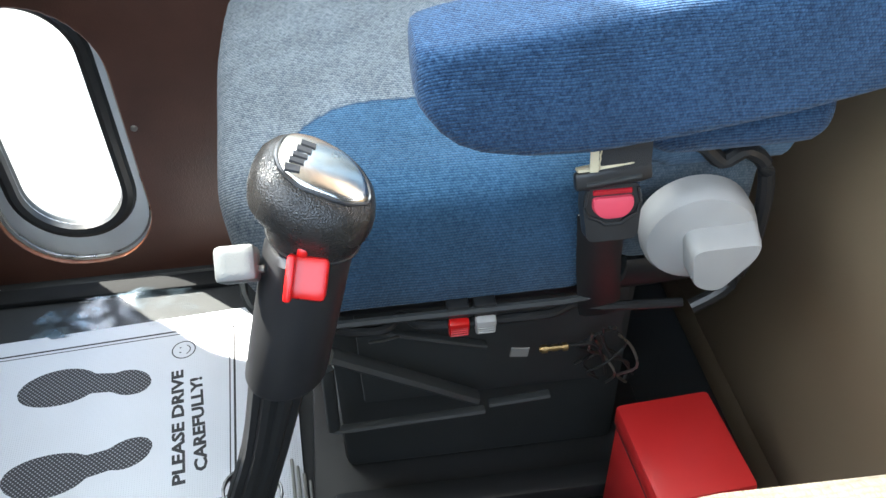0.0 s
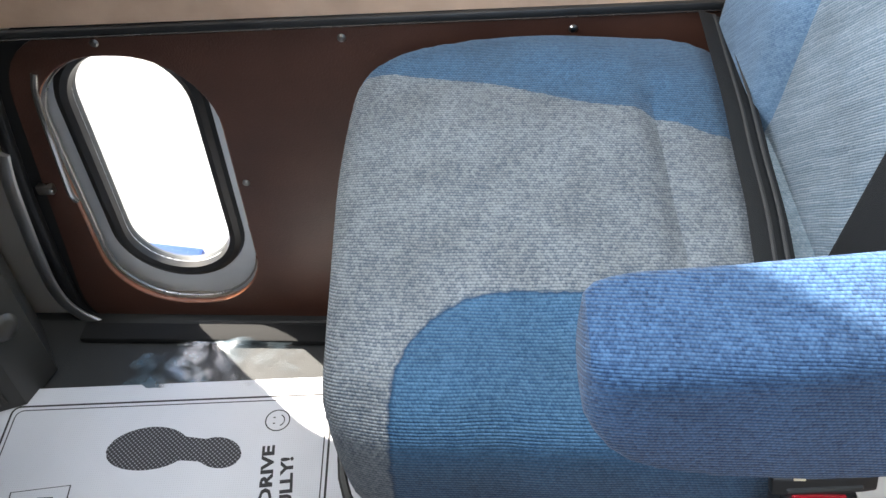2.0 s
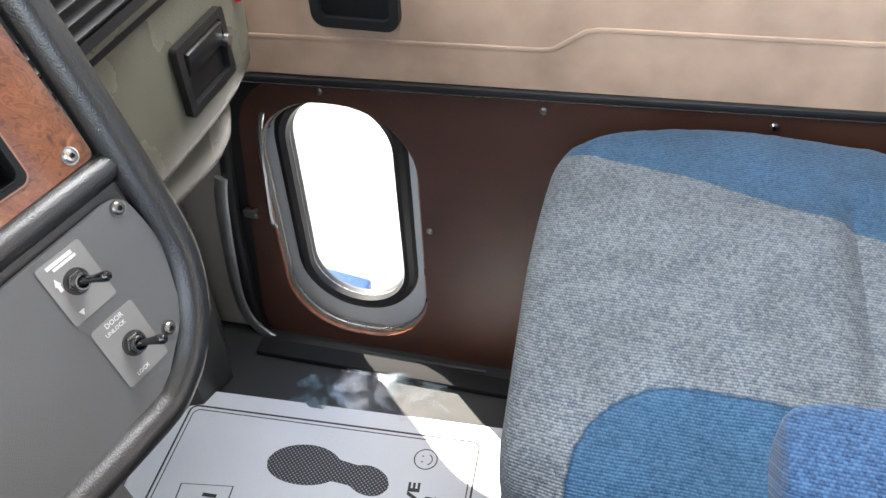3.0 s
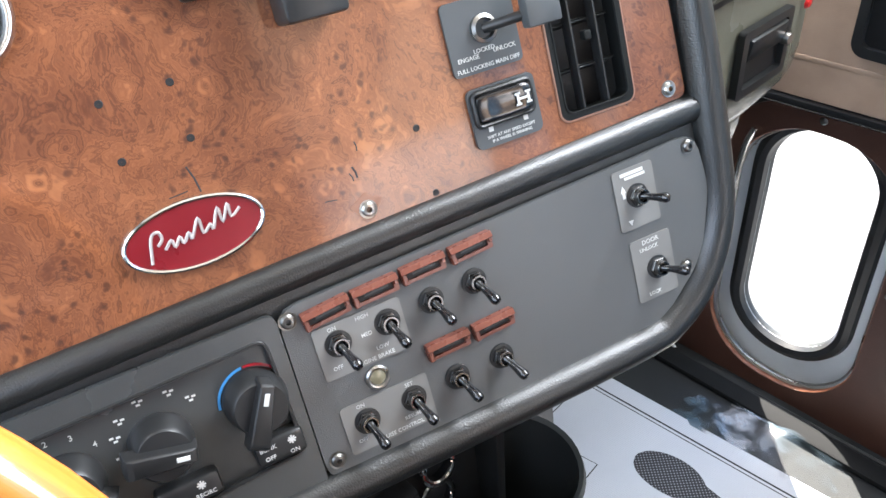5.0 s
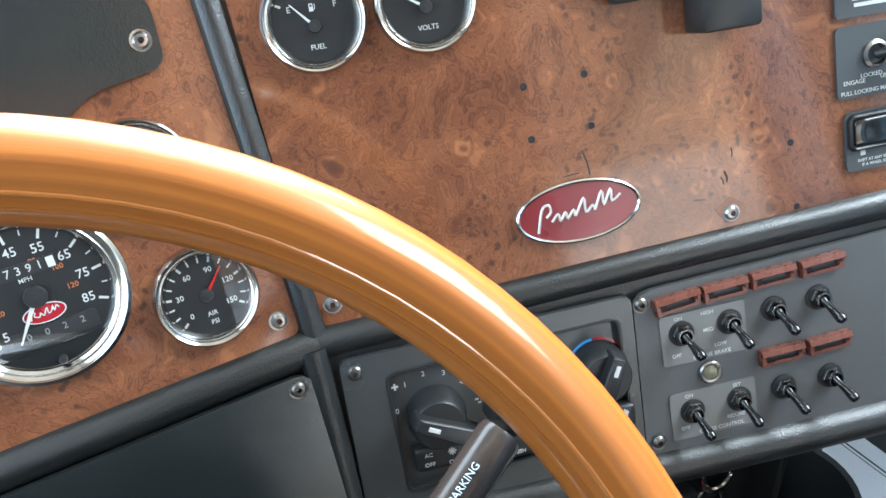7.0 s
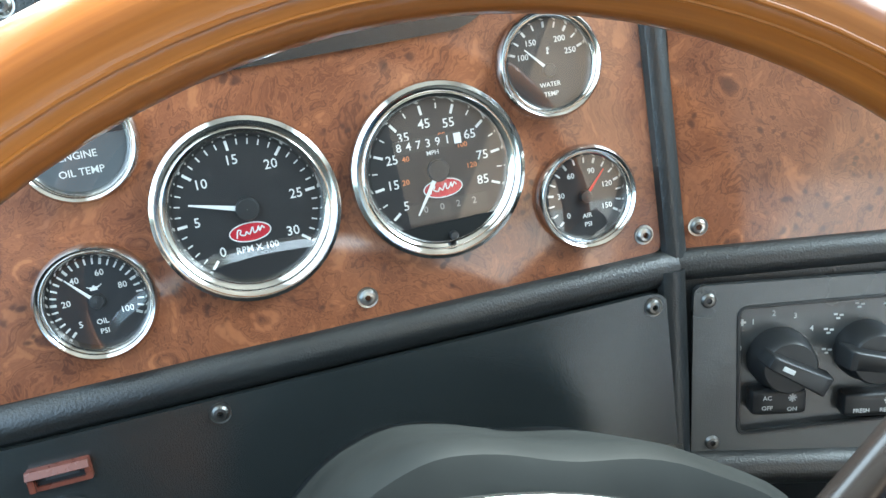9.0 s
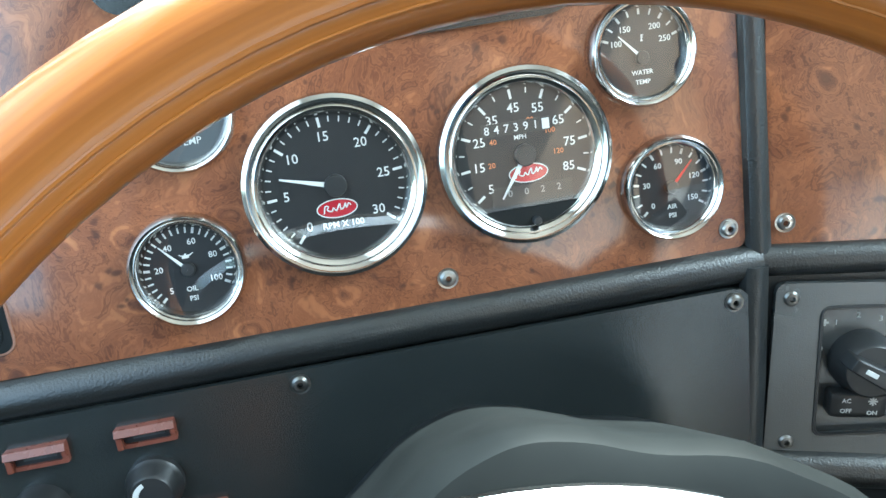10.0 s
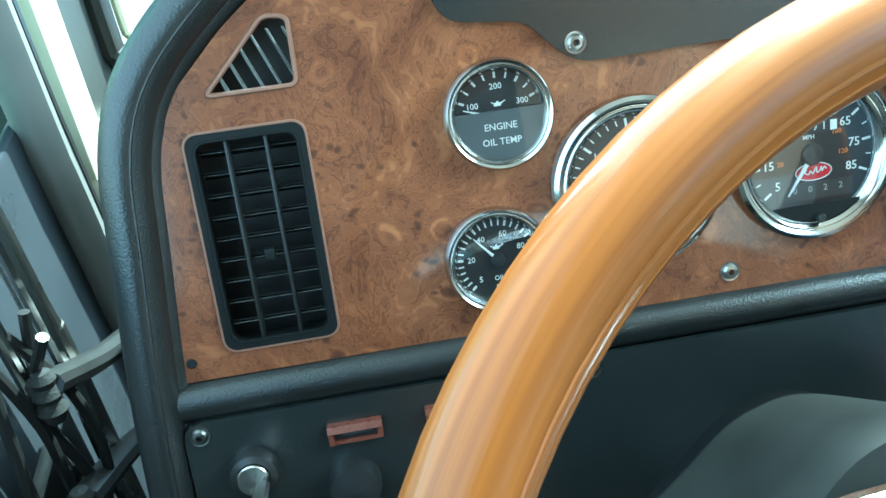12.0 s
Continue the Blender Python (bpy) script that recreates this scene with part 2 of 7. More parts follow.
WHITE = mat("white_print", (0.58, 0.58, 0.56), 0.6)
ORANGE_INK = mat("orange_print", (0.5, 0.16, 0.05), 0.6)
RED_INK = mat("red_enamel", (0.35, 0.01, 0.02), 0.25, coat=0.5, vary=0.15, vscale=80)
BLUE_INK = mat("blue_print", (0.04, 0.25, 0.55), 0.6)
INK = mat("black_print", (0.02, 0.02, 0.022), 0.7, vary=0.3, vscale=200)
RUST = mat("brown_holder", (0.150, 0.046, 0.030), 0.28, vary=0.3, vscale=100)
RIM = mat("caramel_lacquer", (0.250, 0.076, 0.009), 0.42, coat=0.5, vary=0.15, vscale=12, spec=0.2)
LEATHER = mat("dark_grain_leather", (0.020, 0.019, 0.018), 0.27, bump=0.35, bscale=1100, grain="cell", vary=0.3, vscale=60)
SLEEVE = mat("smooth_black_sleeve", (0.017, 0.017, 0.018), 0.38, vary=0.2, vscale=40)
SILLRUBBER = mat("dull_sill_rubber", (0.014, 0.0145, 0.015), 0.8, vary=0.3, vscale=20, spec=0.12)
SKIN = mat("pale_door_skin", (0.78, 0.81, 0.82), 0.32, vary=0.15, vscale=14, coat=0.4)
# Copper tone puts the sun on the panel's cut edge into colour.
CUTVINYL = mat("sunlit_vinyl_edge", (0.22, 0.08, 0.04), 0.4, bump=0.8, bscale=300, vary=0.5, vscale=70)
CLOTH = fabric("tweed_grey_blue", (0.024, 0.042, 0.066), (0.178, 0.200, 0.216), 0.0034, stripe=0.68, patch=((-0.147, 0.172, 0.085), (0.009, 0.037, 0.084), (0.046, 0.110, 0.186)), seam=(0.337, 0.098))
TWEED = fabric("tweed_plain", (0.07, 0.115, 0.155), (0.20, 0.25, 0.29), 0.0030, stripe=0.4)
BLUE = fabric("blue_weave", (0.0035, 0.015, 0.048), (0.041, 0.096, 0.185), 0.0027, stripe=0.5)
BLUE2 = fabric("blue_plain", (0.06, 0.115, 0.19), (0.145, 0.235, 0.33), 0.0024, stripe=0.4)
TAN = fabric("beige_weave", (0.26, 0.21, 0.145), (0.44, 0.37, 0.26), 0.0030)
BROWN = mat("brown_vinyl", (0.085, 0.036, 0.024), 0.38, bump=0.6, bscale=420, vary=0.4, vscale=12)
CARPET = mat("beige_carpet", (0.52, 0.36, 0.26), 0.95, bump=0.6, bscale=900, vary=0.4, vscale=13, spec=0.1)
TAUPE = mat("taupe_vinyl", (0.20, 0.145, 0.088), 0.7, bump=0.4, bscale=700, vary=0.15, vscale=6)
RUBBER = mat("black_rubber_floor", (0.030, 0.032, 0.033), 0.6, bump=0.5, bscale=500, vary=0.3, vscale=9, spec=0.2)
PAPER = mat("grey_white_mat", (0.56, 0.58, 0.62), 0.6, bump=1.0, bscale=300, grain="grid", vary=0.08, vscale=8)
RED = mat("red_plastic", (0.52, 0.006, 0.006), 0.30, vary=0.1, vscale=30)
REDBOX = mat("red_paint", (0.5, 0.02, 0.02), 0.4, vary=0.15, vscale=12)
PINK = mat("faded_red_button", (0.62, 0.06, 0.10), 0.45)
GREY = mat("grey_plastic", (0.36, 0.355, 0.34), 0.5, bump=0.2, bscale=900, vary=0.08, vscale=30)
GREY2 = mat("slate_plastic", (0.06, 0.066, 0.07), 0.45, vary=0.1, vscale=50)
HEAD = mat("ivory_headliner", (0.54, 0.50, 0.44), 0.9, vary=0.1, vscale=5)
BRASS = mat("brass", (0.6, 0.42, 0.2), 0.3, 1.0)
GLASS = glass("clear_glass")
CREAM = mat("yellowed_plastic", (0.62, 0.55, 0.38), 0.55, vary=0.15, vscale=60)
CREAM2 = mat("cream_paint", (0.62, 0.60, 0.45), 0.45, vary=0.15, vscale=10)
BELT = mat("belt_webbing", (0.009, 0.010, 0.011), 0.7, bump=0.6, bscale=1200, spec=0.2)
BELT2 = mat("belt_rib", (0.020, 0.021, 0.022), 0.7, bump=0.6, bscale=1200)
SATIN = mat("satin_silver", (0.62, 0.60, 0.56), 0.24, 1.0, vary=0.1, vscale=40)
PLATE2 = mat("mid_grey_plastic", (0.12, 0.125, 0.12), 0.5, bump=0.2, bscale=900)
SOLE = mat("printed_dots", (0.03, 0.03, 0.034), 0.7, bump=1.0, bscale=300, grain="grid")
sn = SOLE.node_tree
dots = sn.nodes.new("ShaderNodeTexVoronoi")
dots.inputs["Scale"].default_value, dots.inputs["Randomness"].default_value = 210, 0
stc = sn.nodes.new("ShaderNodeTexCoord")
srt = sn.nodes.new("ShaderNodeMapping")
srt.inputs["Rotation"].default_value = (0, 0, radians(45))
sn.links.new(stc.outputs["Object"], srt.inputs["Vector"])
sn.links.new(srt.outputs[0], dots.inputs["Vector"])
srp = sn.nodes.new("ShaderNodeValToRGB")
srp.color_ramp.elements[0].position, srp.color_ramp.elements[0].color = 0.46, (0.022, 0.022, 0.026, 1)
srp.color_ramp.elements[1].position, srp.color_ramp.elements[1].color = 0.62, (0.30, 0.31, 0.34, 1)
sn.links.new(dots.outputs["Distance"], srp.inputs["Fac"])
sn.links.new(srp.outputs[0], sn.nodes["Principled BSDF"].inputs["Base Color"])
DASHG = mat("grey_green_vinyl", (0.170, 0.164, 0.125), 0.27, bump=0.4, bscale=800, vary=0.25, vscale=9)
CARPET_D = mat("dark_carpet", (0.03, 0.032, 0.034), 0.95, bump=0.6, bscale=900, vary=0.3, vscale=10)
BAKE = mat("brown_bakelite", (0.016, 0.013, 0.012), 0.25, vary=0.2, vscale=30)
TREAD = mat("grey_tread", (0.22, 0.22, 0.205), 0.6, vary=0.3, vscale=30)
SLATE = mat("blue_grey_paint", (0.035, 0.041, 0.05), 0.3, vary=0.35, vscale=14)
GREENGLASS = glass("green_glass", (0.72, 0.86, 0.78))
FILM = mat("sky_tinted_film", (0.10, 0.15, 0.19), 0.28, vary=0.5, vscale=40, coat=1.0)
EMBLEM_RED = mat("crimson_enamel", (0.17, 0.004, 0.010), 0.30, coat=0.5, vary=0.15, vscale=60)
VENTBLACK = mat("dull_vent_black", (0.008, 0.009, 0.009), 0.55, vary=0.2, vscale=40, spec=0.2)
GLOSS = mat("glossy_black", (0.010, 0.010, 0.011), 0.14, coat=0.5)
GUNMETAL = mat("dark_chrome", (0.16, 0.155, 0.15), 0.22, 1.0, vary=0.3, vscale=120)


def clear_in_patches(m):
    """Lets the crumpled film go clear between cloudy patches whose blue holds sky reflections."""
    N, L = m.node_tree.nodes, m.node_tree.links
    n = N.new("ShaderNodeTexNoise")
    n.inputs["Scale"].default_value, n.inputs["Detail"].default_value = 26, 5
    L.new(N.new("ShaderNodeTexCoord").outputs["Object"], n.inputs["Vector"])
    r = N.new("ShaderNodeMapRange")
    r.inputs["From Min"].default_value, r.inputs["From Max"].default_value = 0.42, 0.56
    r.inputs["To Min"].default_value, r.inputs["To Max"].default_value = 0.08, 0.7
    L.new(n.outputs["Fac"], r.inputs["Value"])
    # One end of the film is almost clear.
    sep = N.new("ShaderNodeSeparateXYZ")
    L.new(n.inputs["Vector"].links[0].from_socket, sep.inputs[0])
    end = N.new("ShaderNodeMapRange")
    end.inputs["From Min"].default_value, end.inputs["From Max"].default_value = -0.05, 0.03
    end.inputs["To Min"].default_value, end.inputs["To Max"].default_value = 0.16, 1.0
    L.new(sep.outputs["Y"], end.inputs["Value"])
    both = N.new("ShaderNodeMath")
    both.operation = "MULTIPLY"
    L.new(r.outputs[0], both.inputs[0])
    L.new(end.outputs[0], both.inputs[1])
    L.new(both.outputs[0], N["Principled BSDF"].inputs["Alpha"])


clear_in_patches(FILM)
SHROUD = mat("shroud_black", (0.008, 0.0095, 0.010), 0.52, vary=0.3, vscale=30, spec=0.12)
CUTWOOD = mat("cut_wood_edge", (0.24, 0.12, 0.08), 0.4, vary=0.3, vscale=60)
HOODBLUE = mat("pale_blue_paint", (0.16, 0.30, 0.50), 0.25, coat=0.6, vary=0.08, vscale=3)
SCREW = mat("dull_screw", (0.20, 0.195, 0.185), 0.38, 1.0, vary=0.3, vscale=120)
# Tones of the unseen rear wall, picked for what the dash mirrors.
REARBEIGE = mat("beige_rear_unseen", (0.44, 0.32, 0.24), 0.95, vary=0.3, vscale=10, spec=0.1)
REARPALE = mat("pale_rear_unseen", (0.58, 0.57, 0.58), 0.9, vary=0.15, vscale=5)
# Lighter copy of PANEL, with light on the heater panel in its colour.
PANEL3 = mat("lit_black_abs", (0.042, 0.045, 0.045), 0.25, bump=0.15, bscale=1800, vary=0.2, vscale=14, spec=1.0)
RIM.node_tree.nodes["Principled BSDF"].inputs["Coat Roughness"].default_value = 0.11


def streak_rim(m):
    """Laminate lines that run round the wheel's rim, with a faint ripple in the lacquer."""
    N, L = m.node_tree.nodes, m.node_tree.links
    b = N["Principled BSDF"]
    tc = N.new("ShaderNodeTexCoord")
    sep = N.new("ShaderNodeSeparateXYZ")
    L.new(tc.outputs["Object"], sep.inputs[0])
    flat = N.new("ShaderNodeCombineXYZ")
    L.new(sep.outputs["X"], flat.inputs["X"])
    L.new(sep.outputs["Y"], flat.inputs["Y"])
    ln = N.new("ShaderNodeVectorMath")
    ln.operation = "LENGTH"
    L.new(flat.outputs[0], ln.inputs[0])
    ring = N.new("ShaderNodeCombineXYZ")
    L.new(ln.outputs["Value"], ring.inputs["X"])
    L.new(sep.outputs["Z"], ring.inputs["Y"])
    slow = N.new("ShaderNodeMath")
    slow.operation, slow.inputs[1].default_value = "MULTIPLY", 0.02
    L.new(sep.outputs["X"], slow.inputs[0])
    L.new(slow.outputs[0], ring.inputs["Z"])
    n = N.new("ShaderNodeTexNoise")
    n.inputs["Scale"].default_value, n.inputs["Detail"].default_value, n.inputs["Roughness"].default_value = 260, 3, 0.6
    L.new(ring.outputs[0], n.inputs["Vector"])
    rg = N.new("ShaderNodeMapRange")
    rg.inputs["From Min"].default_value, rg.inputs["From Max"].default_value = 0.3, 0.7
    L.new(n.outputs["Fac"], rg.inputs["Value"])
    mx = N.new("ShaderNodeMix")
    mx.data_type = "RGBA"
    mx.inputs["A"].default_value, mx.inputs["B"].default_value = (0.170, 0.050, 0.007, 1), (0.262, 0.088, 0.014, 1)
    L.new(rg.outputs[0], mx.inputs["Factor"])
    L.new(mx.outputs["Result"], b.inputs["Base Color"])
    bp = N.new("ShaderNodeBump")
    bp.inputs["Strength"].default_value, bp.inputs["Distance"].default_value = 0.10, 0.001
    L.new(n.outputs["Fac"], bp.inputs["Height"])
    L.new(bp.outputs[0], b.inputs["Normal"])
    L.new(bp.outputs[0], b.inputs["Coat Normal"])


streak_rim(RIM)
BEDDING = mat("pale_bedding", (0.60, 0.60, 0.66), 0.9, vary=0.08, vscale=3)
KICK = mat("dark_kick_plastic", (0.042, 0.041, 0.037), 0.4, bump=0.3, bscale=900, vary=0.2, vscale=14)


# ---- builders ----
def thing(name, m, label, category, group="", kind=""):
    ob = new(name)
    ob.empty_display_size = 0.02
    ob.matrix_world = m
    return tagged(ob, label, category, group, kind)


def part(name, bm, material, parent=None, label="", smooth=True):
    me = bpy.data.meshes.new(name)
    bmesh.ops.recalc_face_normals(bm, faces=bm.faces)
    bm.to_mesh(me)
    bm.free()
    me.materials.append(material)
    if smooth:
        for p in me.polygons:
            p.use_smooth = True
        me.set_sharp_from_angle(angle=radians(35))
    ob = new(name, me)
    ob.parent = parent
    if label:
        tagged(ob, label)
    return ob


def inw(name, bm, material, parent, label="", smooth=True):
    """A part whose mesh is given in the cab's own coordinates."""
    bm.transform(parent.matrix_world.inverted())
    return part(name, bm, material, parent, label, smooth)


def at(x, y, z=0.0, rz=0.0):
    return pose(x, y, z, 0, 0, rz)


def bm_box(sx, sy, sz, m=None, bevel=0.0, seg=2):
    bm = bmesh.new()
    bmesh.ops.create_cube(bm, size=1, matrix=Matrix.Diagonal((sx, sy, sz, 1)))
    if bevel:
        bmesh.ops.bevel(bm, geom=bm.edges[:], offset=bevel, segments=seg, affect="EDGES", profile=0.5)
    if m is not None:
        bm.transform(m)
    return bm


def bm_soft(sx, sy, sz, r, n=14, crown=0.0, m=None):
    """A cushion: a box with radius r on every edge and a crowned top."""
    bm = bmesh.new()
    bmesh.ops.create_cube(bm, size=2)
    bmesh.ops.subdivide_edges(bm, edges=bm.edges[:], cuts=n, use_grid_fill=True)
    hx, hy, hz = sx / 2, sy / 2, sz / 2
    r = min(r, hx, hy, hz)
    for v in bm.verts:
        p = Vector((v.co.x * hx, v.co.y * hy, v.co.z * hz))
        q = Vector((max(-hx + r, min(hx - r, p.x)), max(-hy + r, min(hy - r, p.y)), max(-hz + r, min(hz - r, p.z))))
        d = p - q
        p = q + d.normalized() * r if d.length > 1e-9 else p
        if p.z > 0:
            p.z += crown * (1 - (p.x / hx) ** 2) * (1 - (p.y / hy) ** 2)
        v.co = p
    if m is not None:
        bm.transform(m)
    return bm


def bm_lathe(profile, seg=32, m=None):
    """Turns (radius, height) pairs about the local z axis."""
    bm = bmesh.new()
    rings = []
    for r, z in profile:
        if r < 1e-6:
            rings.append([bm.verts.new((0, 0, z))])
        else:
            rings.append([bm.verts.new((r * math.cos(2 * math.pi * i / seg), r * math.sin(2 * math.pi * i / seg), z)) for i in range(seg)])
    for a, b in zip(rings, rings[1:]):
        for i in range(seg):
            j = (i + 1) % seg
            if len(a) == 1 and len(b) == 1:
                continue
            if len(a) == 1:
                bm.faces.new((a[0], b[i], b[j]))
            elif len(b) == 1:
                bm.faces.new((a[i], a[j], b[0]))
            else:
                bm.faces.new((a[i], a[j], b[j], b[i]))
    if m is not None:
        bm.transform(m)
    return bm


def bm_sweep(path, rx, ry=None, seg=10, closed=False, up=None, cap=True):
    """A bead of elliptic section along a path; up is the direction of its second radius."""
    ry = ry or rx
    path = [Vector(p) for p in path]
    bm = bmesh.new()
    rings = []
    n = len(path)
    ref = Vector(up) if up is not None else None
    for i, p in enumerate(path):
        a = path[(i - 1) % n] if (closed or i > 0) else p
        b = path[(i + 1) % n] if (closed or i < n - 1) else p
        t = (b - a).normalized()
        u = ref if ref is not None else (Vector((0, 0, 1)) if abs(t.z) < 0.9 else Vector((1, 0, 0)))
        s = t.cross(u).normalized()
        u2 = s.cross(t).normalized()
        rings.append([bm.verts.new(p + s * rx * math.cos(2 * math.pi * k / seg) + u2 * ry * math.sin(2 * math.pi * k / seg)) for k in range(seg)])
    for i in range(n if closed else n - 1):
        a, b = rings[i], rings[(i + 1) % n]
        for k in range(seg):
            bm.faces.new((a[k], a[(k + 1) % seg], b[(k + 1) % seg], b[k]))
    if cap and not closed:
        bm.faces.new(rings[0][::-1])
        bm.faces.new(rings[-1])
    return bm


def arc(cx, cy, r, a0, a1, n=6):
    return [(cx + r * math.cos(radians(a0 + (a1 - a0) * i / n)), cy + r * math.sin(radians(a0 + (a1 - a0) * i / n))) for i in range(n + 1)]


def rrect(x0, y0, x1, y1, r, n=5):
    return arc(x1 - r, y1 - r, r, 0, 90, n) + arc(x0 + r, y1 - r, r, 90, 180, n) + arc(x0 + r, y0 + r, r, 180, 270, n) + arc(x1 - r, y0 + r, r, 270, 360, n)


def round_poly(pts, r, n=5):
    """Rounds the corners of a polygon."""
    out = []
    k = len(pts)
    for i in range(k):
        p, a, b = Vector(pts[i]), Vector(pts[i - 1]), Vector(pts[(i + 1) % k])
        rr = min(r, (a - p).length * 0.45, (b - p).length * 0.45)
        s, e = p + (a - p).normalized() * rr, p + (b - p).normalized() * rr
        for j in range(n + 1):
            t = j / n
            out.append(tuple((1 - t) ** 2 * s + 2 * t * (1 - t) * p + t * t * e))
    return out


def bm_plate(outline, z0, z1, holes=(), m=None, bevel=0.0):
    """A flat plate between two heights, with holes through it."""
    bm = bmesh.new()
    edges = []
    for loop in (outline, *holes):
        vs = [bm.verts.new((x, y, z1)) for x, y in loop]
        edges += [bm.edges.new((vs[i], vs[(i + 1) % len(vs)])) for i in range(len(vs))]
    if holes:
        bmesh.ops.triangle_fill(bm, edges=edges, use_beauty=True)
    else:
        bm.faces.new(bm.verts[:])
    top = bm.faces[:]
    got = bmesh.ops.extrude_face_region(bm, geom=top)
    bmesh.ops.translate(bm, verts=[g for g in got["geom"] if isinstance(g, bmesh.types.BMVert)], vec=(0, 0, z0 - z1))
    if m is not None:
        bm.transform(m)
    return bm


def bm_join(*bms):
    out = bmesh.new()
    for b in bms:
        me = bpy.data.meshes.new("joint")
        b.to_mesh(me)
        b.free()
        out.from_mesh(me)
        bpy.data.meshes.remove(me)
    return out


def bm_rings(rings, cap=True):
    """Skins a stack of closed outlines with equal point counts."""
    bm = bmesh.new()
    vs = [[bm.verts.new(p) for p in r] for r in rings]
    for a, b in zip(vs, vs[1:]):
        n = len(a)
        for i in range(n):
            bm.faces.new((a[i], a[(i + 1) % n], b[(i + 1) % n], b[i]))
    if cap:
        bm.faces.new(vs[0][::-1])
        bm.faces.new(vs[-1])
    return bm


def refine(pts, k=3):
    return [(a[0] + (b[0] - a[0]) * j / k, a[1] + (b[1] - a[1]) * j / k) for a, b in zip(pts, pts[1:] + pts[:1]) for j in range(k)]


def ellipse(rx, ry, n=40, cx=0.0, cy=0.0):
    return [(cx + rx * math.cos(2 * math.pi * i / n), cy + ry * math.sin(2 * math.pi * i / n)) for i in range(n)]


def bm_text(body, size, m=None, depth=0.00015, align="CENTER", bold=0.0):
    cu = bpy.data.curves.new("lettering", "FONT")
    cu.body, cu.size, cu.extrude, cu.align_x, cu.align_y, cu.resolution_u = body, size, depth, align, "CENTER", 2
    cu.offset = bold or size * 0.003
    tmp = bpy.data.objects.new("lettering", cu)
    scene.collection.objects.link(tmp)
    me = bpy.data.meshes.new_from_object(tmp)
    bm = bmesh.new()
    bm.from_mesh(me)
    bpy.data.objects.remove(tmp)
    bpy.data.curves.remove(cu)
    bpy.data.meshes.remove(me)
    if m is not None:
        bm.transform(m)
    return bm


def bm_bars(boxes, z=0.0002):
    """Flat strokes (x, y, width, height)."""
    return bm_join(*[bm_box(w, h, 0.0003, at(x, y, z)) for x, y, w, h in boxes])


def basis(o, xdir, normal):
    n = Vector(normal).normalized()
    x = Vector(xdir)
    x = (x - n * x.dot(n)).normalized()
    u = n.cross(x)
    return Matrix(((x.x, u.x, n.x, o[0]), (x.y, u.y, n.y, o[1]), (x.z, u.z, n.z, o[2]), (0, 0, 0, 1)))


def smooth_path(pts, n=5):
    out = []
    k = len(pts)
    for i in range(k - 1):
        p0, p1, p2, p3 = pts[max(0, i - 1)], pts[i], pts[i + 1], pts[min(k - 1, i + 2)]
        for j in range(n):
            t = j / n
            out.append(0.5 * ((2 * p1) + (p2 - p0) * t + (2 * p0 - 5 * p1 + 4 * p2 - p3) * t * t + (3 * p1 - p0 - 3 * p2 + p3) * t ** 3))
    return out + [pts[-1]]


# The four dashboard planes: local x across, y up the slope, z towards the driver.
PL = basis((0.420, 0.005 * 0.420 + 0.419 * 0.802 + 0.794, 0.802), (1, 0.005, 0.0068), (0.005, -1, 0.419))
PR = basis((0.420, -0.276 * 0.420 + 0.410 * 0.802 + 0.920, 0.802), (1, -0.276, 0.0055), (-0.276, -1, 0.410))
PLL = basis((0.420, 1.110, 0.769), (1, 0.005, 0.0045), (0.005, -1, 0.419))
PRL = basis((0.420, -0.276 * 0.420 + 0.410 * 0.802 + 0.914, 0.802), (1, -0.276, 0.0055), (-0.276, -1, 0.410))


# ---- cab shell ----
def quad_wall(name, pts, thick, material, label, holes=(), m=Matrix()):
    ob = part(name, bm_plate(pts, 0, thick, holes), material)
    ob.matrix_world = m
    return tagged(ob, label, name.split("_")[0], kind="structure")


# Unseen roof height ZT is raised so sun through the windshield reaches the wheel.
X0, X1, Y0, Y1, ZT = -0.20, 1.449, -0.55, 1.75, 2.46
floor = tagged(part("floor", bm_box(1.70, 2.35, 0.05, at(0.60, 0.60, -0.031)), RUBBER), "black rubber cab floor covering, dusty and worn", "floor", kind="structure")
ceiling = tagged(part("ceiling", bm_box(2.1, 2.6, 0.04, at(0.55, 0.55, ZT + 0.02)), HEAD), "ivory padded headliner over the cab", "ceiling", kind="structure")
# Side walls: local x runs to the rear on the passenger side, y is up.
MR = basis((X1 + 0.005, 0, 0), (0, -1, 0), (-1, 0, 0))
# Unseen window openings, sills set high to keep direct sun off the cushion.
win_r = round_poly([(-1.20, 1.48), (0.42, 1.48), (0.42, 2.32), (-1.20, 2.32)], 0.02)
vent_r = round_poly([(-1.74, 1.46), (-1.575, 1.46), (-1.575, 2.28), (-1.66, 2.28)], 0.02)
peep = rrect(-1.243, 0.024, -0.998, 0.487, 0.112, 10)
peep_glass = rrect(-1.209, 0.077, -1.047, 0.470, 0.079, 10)
quad_wall("wall_east", [(-1.78, -0.05), (0.58, -0.05), (0.58, ZT), (-1.78, ZT)], -0.06, HEAD, "painted passenger side wall of the cab around the door, unseen window openings set to steer the sun", (win_r, vent_r, rrect(-1.262, 0.008, -0.98, 0.51, 0.10, 8)), MR)
ML = basis((X0, 0, 0), (0, 1, 0), (1, 0, 0))
